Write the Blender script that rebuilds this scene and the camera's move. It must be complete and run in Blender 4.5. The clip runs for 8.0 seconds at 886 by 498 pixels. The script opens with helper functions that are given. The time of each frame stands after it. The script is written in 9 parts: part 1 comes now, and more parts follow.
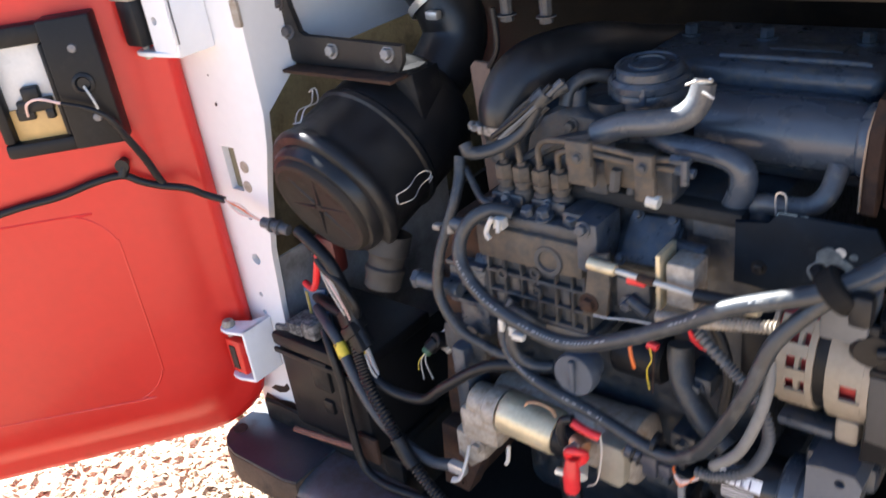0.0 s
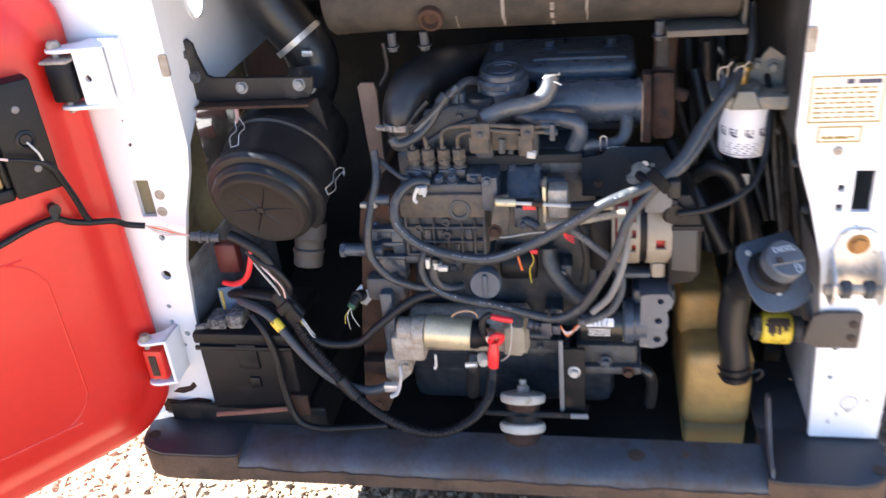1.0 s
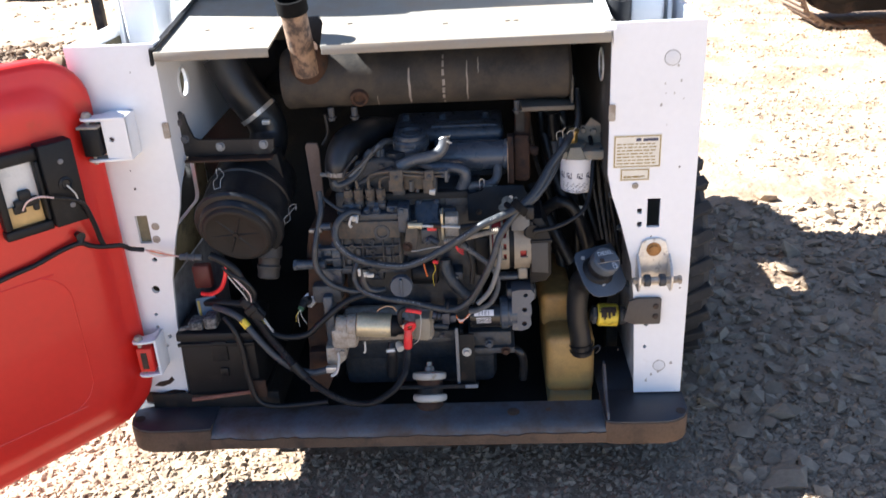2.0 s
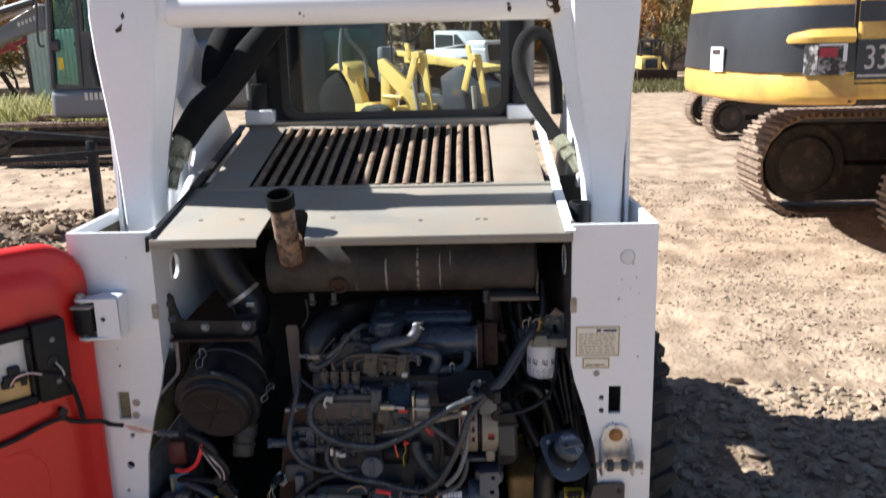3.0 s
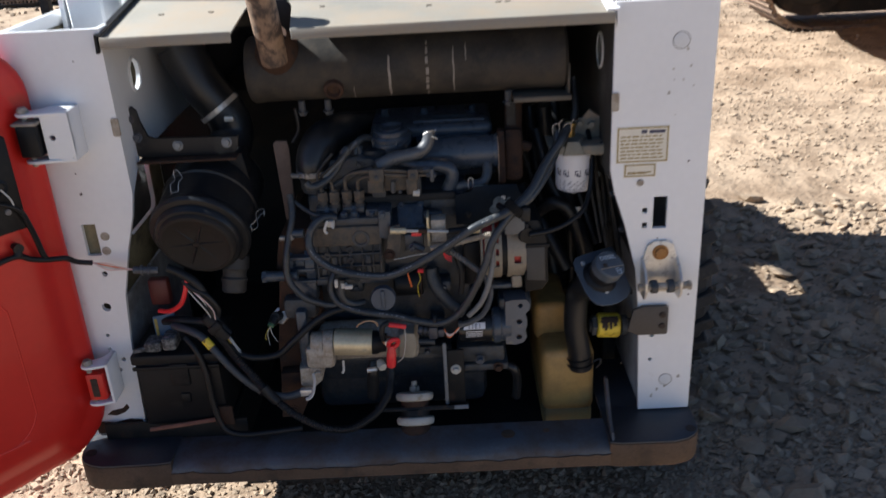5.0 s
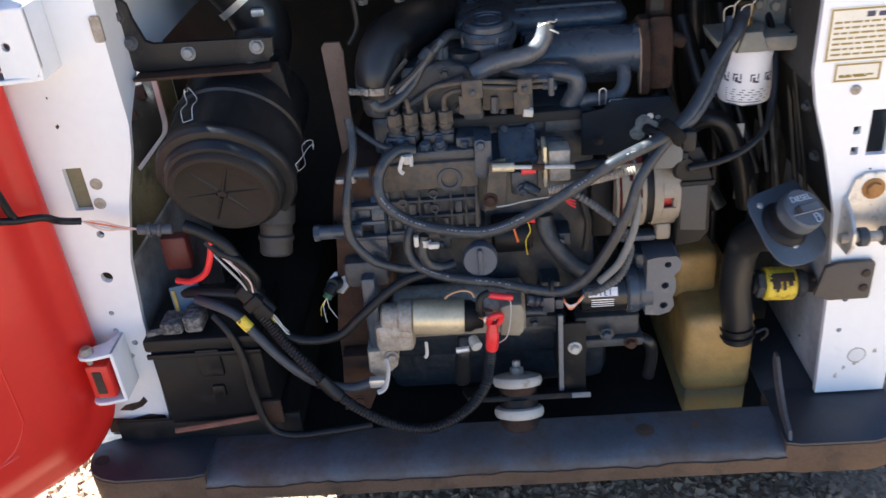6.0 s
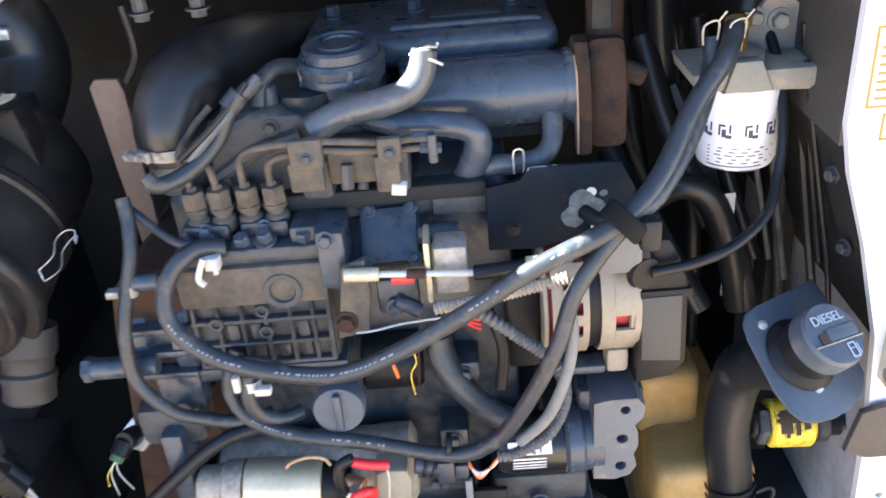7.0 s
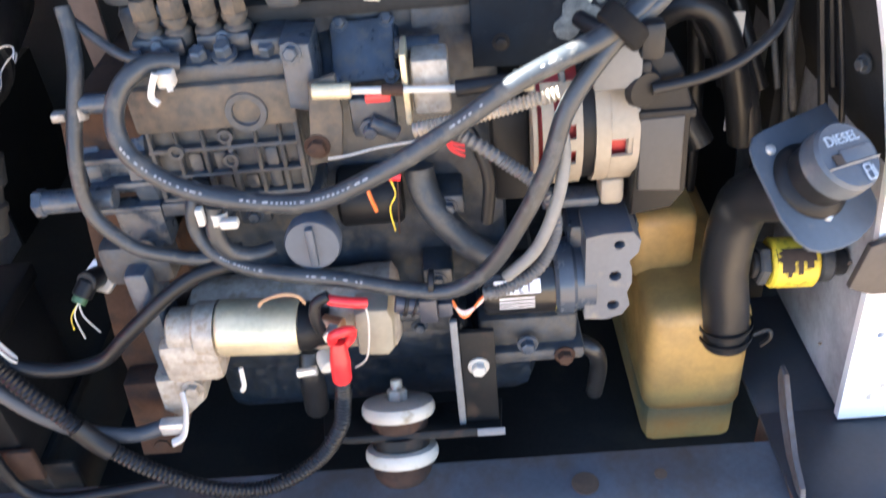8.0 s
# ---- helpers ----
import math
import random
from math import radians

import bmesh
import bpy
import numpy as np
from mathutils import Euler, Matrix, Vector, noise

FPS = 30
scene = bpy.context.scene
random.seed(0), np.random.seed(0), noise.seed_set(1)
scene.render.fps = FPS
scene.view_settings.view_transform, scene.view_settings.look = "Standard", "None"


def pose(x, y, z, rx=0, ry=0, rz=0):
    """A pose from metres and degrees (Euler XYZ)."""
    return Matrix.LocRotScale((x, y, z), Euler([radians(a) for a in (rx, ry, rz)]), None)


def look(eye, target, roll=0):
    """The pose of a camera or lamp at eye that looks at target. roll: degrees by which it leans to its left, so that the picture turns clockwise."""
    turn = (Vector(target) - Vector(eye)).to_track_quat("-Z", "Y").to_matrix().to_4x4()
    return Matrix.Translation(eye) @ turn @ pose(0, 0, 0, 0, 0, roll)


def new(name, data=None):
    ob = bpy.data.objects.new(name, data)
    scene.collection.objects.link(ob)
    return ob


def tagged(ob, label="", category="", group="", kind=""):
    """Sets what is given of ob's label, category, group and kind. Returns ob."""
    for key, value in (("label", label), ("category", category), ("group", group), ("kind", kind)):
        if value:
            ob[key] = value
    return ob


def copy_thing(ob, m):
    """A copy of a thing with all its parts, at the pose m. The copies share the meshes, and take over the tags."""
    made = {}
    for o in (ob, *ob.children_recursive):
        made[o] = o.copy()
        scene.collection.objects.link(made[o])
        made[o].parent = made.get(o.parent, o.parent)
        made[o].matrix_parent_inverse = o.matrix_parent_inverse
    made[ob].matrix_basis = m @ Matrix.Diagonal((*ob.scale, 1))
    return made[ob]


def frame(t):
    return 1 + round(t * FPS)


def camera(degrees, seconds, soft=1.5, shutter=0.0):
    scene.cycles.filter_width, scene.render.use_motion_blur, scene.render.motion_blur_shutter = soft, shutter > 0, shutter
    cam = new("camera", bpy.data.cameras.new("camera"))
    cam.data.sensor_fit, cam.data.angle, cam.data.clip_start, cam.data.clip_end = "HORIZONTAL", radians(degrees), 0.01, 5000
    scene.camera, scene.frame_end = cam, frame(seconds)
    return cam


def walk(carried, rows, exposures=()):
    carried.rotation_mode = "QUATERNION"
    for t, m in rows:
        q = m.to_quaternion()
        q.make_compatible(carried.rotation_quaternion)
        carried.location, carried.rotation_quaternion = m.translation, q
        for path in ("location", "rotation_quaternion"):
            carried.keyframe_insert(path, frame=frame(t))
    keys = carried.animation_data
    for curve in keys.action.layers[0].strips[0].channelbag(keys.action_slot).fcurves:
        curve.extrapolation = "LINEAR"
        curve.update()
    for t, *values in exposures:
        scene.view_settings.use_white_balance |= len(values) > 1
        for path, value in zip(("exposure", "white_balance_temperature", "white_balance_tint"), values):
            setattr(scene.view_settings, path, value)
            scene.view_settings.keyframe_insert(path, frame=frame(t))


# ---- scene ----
cam = camera(54.7, 8.0, soft=1.5, shutter=0.3)
PATH = [
    (0, (0.505, -0.775, 1.275), (-0.695, 0.531, 0.351), -8.5),
    (0.2, (0.432, -0.946, 1.29), (-0.596, 0.488, 0.349), -7.0),
    (0.5, (0.346, -1.121, 1.377), (-0.419, 0.455, 0.411), -6.0),
    (1, (0.221, -1.38, 1.451), (-0.142, 0.33, 0.479), -5.8),
    (1.2, (0.193, -1.568, 1.494), (-0.046, 0.171, 0.536), -5.3),
    (2.3, (0.254, -2.052, 1.639), (0.163, -0.198, 0.894), -2.9),
    (2.5, (0.244, -2.078, 1.644), (0.175, -0.192, 0.982), -2.5),
    (3, (0.275, -2.1, 1.707), (0.215, -0.158, 1.232), -1.4),
    (3.5, (0.277, -2.088, 1.751), (0.249, -0.114, 1.432), -0.8),
    (4, (0.272, -2.073, 1.74), (0.263, -0.104, 1.394), -1.4),
    (4.5, (0.238, -1.999, 1.646), (0.241, -0.096, 1.031), -1.6),
    (5, (0.178, -1.806, 1.528), (0.153, 0.016, 0.706), -3.1),
    (5.2, (0.165, -1.652, 1.471), (0.109, 0.14, 0.584), -3.8),
    (6.3, (-0.007, -1.12, 1.321), (-0.106, 0.587, 0.285), -5.8),
    (6.5, (0.032, -0.996, 1.267), (-0.037, 0.716, 0.235), -5.4),
    (7, (0.167, -0.766, 1.218), (0.103, 0.973, 0.234), -5.4),
    (7.5, (0.188, -0.715, 1.18), (0.136, 0.976, 0.114), -5.4),
    (8, (0.173, -0.736, 1.126), (0.103, 0.855, -0.084), -5.9),
]
EXPOSURES = [(0, 3.05, 6500, 10), (1.2, 3.4, 6450, 10), (2.3, 1.98, 6250, 9), (3.0, 1.38, 6250, 9), (3.5, 1.25, 6250, 9), (4.0, 0.85, 6250, 9), (4.5, 0.65, 6250, 9), (5.0, 1.35, 6250, 8), (6.3, 3.08, 6250, 6), (7.0, 3.9, 6350, 5), (8.0, 4.1, 6650, 8)]
walk(cam, [(t, look(eye, target, roll)) for t, eye, target, roll in PATH], EXPOSURES)

# ---- sky and sun ----
SUN_FROM = Vector((-0.724, 0.103, 0.682))
world = bpy.data.worlds.new("sky")
scene.world = world
world.use_nodes = True
wn = world.node_tree.nodes
sky = wn.new("ShaderNodeTexSky")
sky.sky_type, sky.sun_disc = "NISHITA", False
sky.sun_elevation, sky.sun_rotation = radians(43), radians(278.1)
sky.air_density, sky.dust_density, sky.ozone_density = 0.55, 0.2, 1.6
wn["Background"].inputs["Strength"].default_value = 0.059
world.node_tree.links.new(sky.outputs["Color"], wn["Background"].inputs["Color"])
sun = new("sun", bpy.data.lights.new("sun", "SUN"))
sun.data.energy, sun.data.angle, sun.data.color = 5.0, radians(0.53), (1.0, 0.985, 0.965)
sun.matrix_world = look(SUN_FROM * 30, (0, 0, 0))


# ---- materials ----
def surface(name, colour, rough=0.5, metal=0.0, vary=0.18, scale=9.0, bump=0.15, grain=160.0, dirt=None, dirt_at=0.62,
            coat=0.0, islands=0.0, pieces=0.0, spec=0.5, soft_edge=0.08, depth=0.002):
    """A surface with broad tone, fine grain, stains of a second colour and fine relief."""
    m = bpy.data.materials.new(name)
    m.use_nodes = True
    n, l = m.node_tree.nodes, m.node_tree.links
    p = n["Principled BSDF"]
    p.inputs["Metallic"].default_value = metal
    p.inputs["Coat Weight"].default_value = coat
    p.inputs["Specular IOR Level"].default_value = spec
    tc = n.new("ShaderNodeTexCoord")
    big, fine = n.new("ShaderNodeTexNoise"), n.new("ShaderNodeTexNoise")
    big.inputs["Scale"].default_value, big.inputs["Detail"].default_value = scale, 6
    fine.inputs["Scale"].default_value, fine.inputs["Detail"].default_value = grain, 4
    for t in (big, fine):
        l.new(tc.outputs["Object"], t.inputs["Vector"])
    mixn = n.new("ShaderNodeMath")
    mixn.operation = "MULTIPLY_ADD"
    l.new(fine.outputs["Fac"], mixn.inputs[0])
    mixn.inputs[1].default_value = 0.45
    l.new(big.outputs["Fac"], mixn.inputs[2])
    ramp = n.new("ShaderNodeMapRange")
    ramp.inputs["From Min"].default_value, ramp.inputs["From Max"].default_value = 0.4, 1.05
    ramp.inputs["To Min"].default_value, ramp.inputs["To Max"].default_value = 1 - vary, 1 + vary
    l.new(mixn.outputs[0], ramp.inputs["Value"])
    mul = n.new("ShaderNodeMix")
    mul.data_type, mul.blend_type = "RGBA", "MULTIPLY"
    mul.inputs["Factor"].default_value = 1.0
    mul.inputs["A"].default_value = (*colour, 1)
    l.new(ramp.outputs["Result"], mul.inputs["B"])
    out = mul.outputs["Result"]
    for weight, socket in ((islands, "island"), (pieces, "piece")):
        if weight:
            src = n.new("ShaderNodeNewGeometry").outputs["Random Per Island"] if socket == "island" else n.new("ShaderNodeObjectInfo").outputs["Random"]
            r2 = n.new("ShaderNodeMapRange")
            r2.inputs["To Min"].default_value, r2.inputs["To Max"].default_value = 1 - weight, 1 + weight
            l.new(src, r2.inputs["Value"])
            m2 = n.new("ShaderNodeMix")
            m2.data_type, m2.blend_type = "RGBA", "MULTIPLY"
            m2.inputs["Factor"].default_value = 1.0
            l.new(out, m2.inputs["A"])
            l.new(r2.outputs["Result"], m2.inputs["B"])
            out = m2.outputs["Result"]
    rr = n.new("ShaderNodeMapRange")
    rr.inputs["To Min"].default_value, rr.inputs["To Max"].default_value = max(0.03, rough - 0.12), min(1.0, rough + 0.12)
    l.new(big.outputs["Fac"], rr.inputs["Value"])
    rout = rr.outputs["Result"]
    if dirt:
        spots = n.new("ShaderNodeTexNoise")
        spots.inputs["Scale"].default_value, spots.inputs["Detail"].default_value = scale * 1.7, 9
        spots.inputs["Roughness"].default_value = 0.65
        l.new(tc.outputs["Object"], spots.inputs["Vector"])
        step = n.new("ShaderNodeMapRange")
        step.inputs["From Min"].default_value, step.inputs["From Max"].default_value = dirt_at - soft_edge, dirt_at + soft_edge
        l.new(spots.outputs["Fac"], step.inputs["Value"])
        dm = n.new("ShaderNodeMix")
        dm.data_type = "RGBA"
        l.new(step.outputs["Result"], dm.inputs["Factor"])
        l.new(out, dm.inputs["A"])
        dm.inputs["B"].default_value = (*dirt, 1)
        out = dm.outputs["Result"]
        rm = n.new("ShaderNodeMix")
        l.new(step.outputs["Result"], rm.inputs["Factor"])
        l.new(rout, rm.inputs["A"])
        rm.inputs["B"].default_value = 0.9
        rout = rm.outputs["Result"]
        if metal:
            mm = n.new("ShaderNodeMapRange")
            mm.inputs["To Min"].default_value, mm.inputs["To Max"].default_value = metal, 0.0
            l.new(step.outputs["Result"], mm.inputs["Value"])
            l.new(mm.outputs["Result"], p.inputs["Metallic"])
    l.new(out, p.inputs["Base Color"])
    l.new(rout, p.inputs["Roughness"])
    if bump:
        b = n.new("ShaderNodeBump")
        b.inputs["Strength"].default_value, b.inputs["Distance"].default_value = bump, depth
        l.new(mixn.outputs[0], b.inputs["Height"])
        l.new(b.outputs["Normal"], p.inputs["Normal"])
    return m


def glass(name, tint=(0.9, 0.95, 0.95), rough=0.02, ior=1.45):
    m = bpy.data.materials.new(name)
    m.use_nodes = True
    n, l = m.node_tree.nodes, m.node_tree.links
    t, g, f, mx = (n.new("ShaderNode" + k) for k in ("BsdfTransparent", "BsdfGlossy", "Fresnel", "MixShader"))
    t.inputs["Color"].default_value = (*tint, 1)
    g.inputs["Roughness"].default_value = rough
    f.inputs["IOR"].default_value = ior
    l.new(f.outputs[0], mx.inputs[0]), l.new(t.outputs[0], mx.inputs[1]), l.new(g.outputs[0], mx.inputs[2])
    l.new(mx.outputs[0], n["Material Output"].inputs["Surface"])
    return m


WHITE = surface("white_paint", (0.78, 0.79, 0.80), 0.38, vary=0.05, scale=3, bump=0.04, grain=60, dirt=(0.5, 0.44, 0.36), dirt_at=0.72, coat=0.2)
CHIP = surface("chipped_rust", (0.045, 0.03, 0.022), 0.85, vary=0.4, scale=40)
RED = surface("red_paint", (0.6, 0.017, 0.011), 0.42, vary=0.1, scale=4, bump=0.05, grain=50, dirt=(0.42, 0.06, 0.03), dirt_at=0.7, coat=0.1)
HOOD = surface("dusty_grey_hood", (0.235, 0.222, 0.19), 0.6, vary=0.16, scale=4, bump=0.1, dirt=(0.28, 0.225, 0.165), dirt_at=0.56, soft_edge=0.16)
SLAT = surface("rusty_dusty_slat", (0.215, 0.155, 0.105), 0.75, vary=0.3, scale=14, dirt=(0.12, 0.055, 0.028), dirt_at=0.56)
BLACK = surface("black_plastic", (0.009781, 0.0103, 0.01168), 0.45, vary=0.3, scale=12, bump=0.1, dirt=(0.03078, 0.0288, 0.02546), dirt_at=0.66, spec=0.22)
RUBBER = surface("black_rubber", (0.01349, 0.0142, 0.01582), 0.38, vary=0.25, scale=15, bump=0.06, dirt=(0.03705, 0.0351, 0.03042), dirt_at=0.66)
HOSE = surface("rubber_hose", (0.02668, 0.03198, 0.03813), 0.4, vary=0.35, scale=32, bump=0.16, dirt=(0.09447, 0.0918, 0.08354), dirt_at=0.62)
SLEEVE = surface("woven_hose_sleeve", (0.012, 0.0115, 0.011), 0.95, vary=0.4, scale=20, bump=0.5, grain=400, spec=0.15)
CABLE = surface("black_cable", (0.0095, 0.0105, 0.0125), 0.42, vary=0.3, scale=40, bump=0.2, spec=0.3)
ENGINE = surface("dark_engine_paint", (0.0225, 0.031, 0.043), 0.34, vary=0.5, scale=58, bump=0.45, grain=120, dirt=(0.07, 0.067, 0.06), dirt_at=0.6, soft_edge=0.12)
ENGINE2 = surface("blue_grey_engine_paint", (0.037, 0.051, 0.071), 0.3, vary=0.42, scale=52, bump=0.3, grain=120, dirt=(0.1, 0.096, 0.086), dirt_at=0.62, soft_edge=0.12)
GLOSSY = surface("smooth_blue_grey_casting", (0.05, 0.064, 0.085), 0.27, vary=0.3, scale=16, bump=0.14, grain=70, dirt=(0.1454, 0.1377, 0.122), dirt_at=0.66)
GREYHOSE = surface("shiny_grey_hose", (0.08003, 0.08564, 0.09345), 0.3, vary=0.28, scale=28, bump=0.20, dirt=(0.1744, 0.1652, 0.148), dirt_at=0.64)
DUSTY = surface("dusty_tan_iron", (0.06, 0.0585, 0.056), 0.6, vary=0.3, scale=25, bump=0.4, grain=120, dirt=(0.03181, 0.02976, 0.02708), dirt_at=0.58)
CAST = surface("dusty_cast_iron", (0.031, 0.038, 0.047), 0.48, vary=0.55, scale=62, bump=0.80, grain=90, dirt=(0.085, 0.076, 0.063), dirt_at=0.58, soft_edge=0.14)
TANCAST = surface("tan_dusty_casting", (0.048, 0.044, 0.039), 0.62, vary=0.5, scale=34, bump=0.6, grain=110, dirt=(0.125, 0.098, 0.07), dirt_at=0.53, soft_edge=0.14)
BAND = surface("dull_steel_band", (0.27, 0.26, 0.245), 0.42, 0.3, vary=0.4, scale=40, bump=0.2, dirt=(0.1, 0.08, 0.06), dirt_at=0.58)
RUST = surface("rusty_iron", (0.055, 0.031, 0.021), 0.88, vary=0.4, scale=22, bump=0.6, dirt=(0.02736, 0.0216, 0.01997), dirt_at=0.58, spec=0.22)
BARE = surface("bright_bare_steel", (0.62, 0.6, 0.56), 0.35, 0.55, vary=0.2, scale=30, bump=0.1, dirt=(0.25, 0.2, 0.15), dirt_at=0.64)
ALU = surface("dull_aluminium", (0.35, 0.312, 0.262), 0.5, 0.15, vary=0.35, scale=40, bump=0.50, dirt=(0.26, 0.205, 0.145), dirt_at=0.58)
ZINC = surface("yellow_zinc_plate", (0.58, 0.5, 0.33), 0.35, 0.45, vary=0.25, scale=16, bump=0.05, dirt=(0.34, 0.29, 0.22), dirt_at=0.66)
BEAM = surface("dark_steel_beam", (0.08, 0.09, 0.106), 0.42, vary=0.35, scale=6, bump=0.3, dirt=(0.075, 0.052, 0.038), dirt_at=0.54, soft_edge=0.13, spec=0.45)
PLATE = surface("blue_black_end_plate", (0.032, 0.036, 0.044), 0.45, vary=0.3, scale=10, bump=0.15, dirt=(0.07, 0.06, 0.05), dirt_at=0.64)
BEAMRUST = surface("muddy_rusty_beam_face", (0.12, 0.08, 0.054), 0.85, vary=0.35, scale=9, bump=0.4, dirt=(0.06, 0.045, 0.035), dirt_at=0.6, spec=0.2)
MUFF = surface("sooty_muffler_steel", (0.034, 0.032, 0.03), 0.6, 0.1, vary=0.45, scale=9, bump=0.3, dirt=(0.07, 0.058, 0.045), dirt_at=0.56, soft_edge=0.14, spec=0.25)
CAPRUB = surface("dust_filmed_cap", (0.02223, 0.0195, 0.01744), 0.6, vary=0.25, scale=12, bump=0.15, dirt=(0.02565, 0.0225, 0.01872), dirt_at=0.6, spec=0.22)
FILTERW = surface("white_filter_can", (0.78, 0.78, 0.8), 0.35, vary=0.05, scale=20, bump=0.02)
PRINT = surface("printed_ink", (0.05, 0.05, 0.09), 0.5, vary=0.1, bump=0)
GOLD = surface("label_gold_ink", (0.3, 0.21, 0.05), 0.5, vary=0.1, bump=0)
LABEL = surface("cream_label", (0.72, 0.68, 0.58), 0.45, vary=0.06, scale=40, bump=0, dirt=(0.5, 0.42, 0.3), dirt_at=0.68)
REDP = surface("red_plastic", (0.7, 0.03, 0.035), 0.35, vary=0.12, scale=30, bump=0.05)
ORANGE = surface("orange_wire", (0.75, 0.16, 0.03), 0.4, vary=0.1, bump=0)
YELLOW = surface("yellow_tape", (0.75, 0.55, 0.05), 0.5, vary=0.15, scale=40, bump=0.05, dirt=(0.1, 0.06, 0.03), dirt_at=0.6)
PINK = surface("pale_wire", (0.7, 0.5, 0.45), 0.5, vary=0.2, bump=0)
WIREW = surface("white_wire", (0.52, 0.5, 0.45), 0.5, vary=0.15, bump=0)
TANK = surface("amber_poly_tank", (0.44, 0.265, 0.085), 0.42, vary=0.2, scale=7, bump=0.06, dirt=(0.16, 0.105, 0.05), dirt_at=0.62, soft_edge=0.2)
TANKLOW = surface("green_stained_poly", (0.15, 0.17, 0.1), 0.5, vary=0.35, scale=9, bump=0.05, dirt=(0.24, 0.17, 0.07), dirt_at=0.55, soft_edge=0.2)
ISO = surface("off_white_rubber", (0.48, 0.456, 0.4), 0.6, vary=0.12, scale=25, bump=0.1, dirt=(0.28, 0.232, 0.16), dirt_at=0.64)
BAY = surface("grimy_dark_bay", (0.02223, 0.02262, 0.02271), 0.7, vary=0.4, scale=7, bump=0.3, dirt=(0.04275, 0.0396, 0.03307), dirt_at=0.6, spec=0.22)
BAYW = surface("grimy_white_bay", (0.42, 0.42, 0.43), 0.6, vary=0.25, scale=5, bump=0.15, dirt=(0.1, 0.09, 0.08), dirt_at=0.56, soft_edge=0.2)
CABBLK = surface("cab_black_paint", (0.018, 0.0186, 0.0204), 0.45, vary=0.25, scale=4, bump=0.1, dirt=(0.072, 0.066, 0.057), dirt_at=0.62, spec=0.22)
ROOF = surface("sun_greyed_roof", (0.085, 0.083, 0.082), 0.55, vary=0.3, scale=5, bump=0.2, dirt=(0.17, 0.15, 0.125), dirt_at=0.54, soft_edge=0.15)
WIN = glass("tinted_window", (0.84, 0.9, 0.9), 0.02, 1.25)
TYRE = surface("muddy_tyre", (0.03, 0.029, 0.028), 0.85, vary=0.3, scale=10, bump=0.3, dirt=(0.1, 0.08, 0.06), dirt_at=0.64)
EXY = surface("weathered_yellow_paint", (0.72, 0.455, 0.1), 0.4, vary=0.12, scale=1.5, bump=0.05, grain=30, dirt=(0.42, 0.2, 0.06), dirt_at=0.57, coat=0.2, soft_edge=0.14)
EXK = surface("black_stripe_paint", (0.035, 0.037, 0.042), 0.4, vary=0.25, scale=2, bump=0.05, grain=30)
EXG = surface("grey_machine_paint", (0.16, 0.17, 0.18), 0.45, vary=0.15, scale=2, bump=0.05, grain=30, dirt=(0.25, 0.21, 0.16), dirt_at=0.66)
TRACK = surface("muddy_track_steel", (0.2, 0.135, 0.095), 0.8, vary=0.3, scale=6, bump=0.4, dirt=(0.3, 0.22, 0.15), dirt_at=0.55, pieces=0.2)
TRACKIN = surface("dark_undercarriage", (0.045, 0.037, 0.03), 0.85, vary=0.35, scale=4, bump=0.3, dirt=(0.12, 0.085, 0.06), dirt_at=0.6)


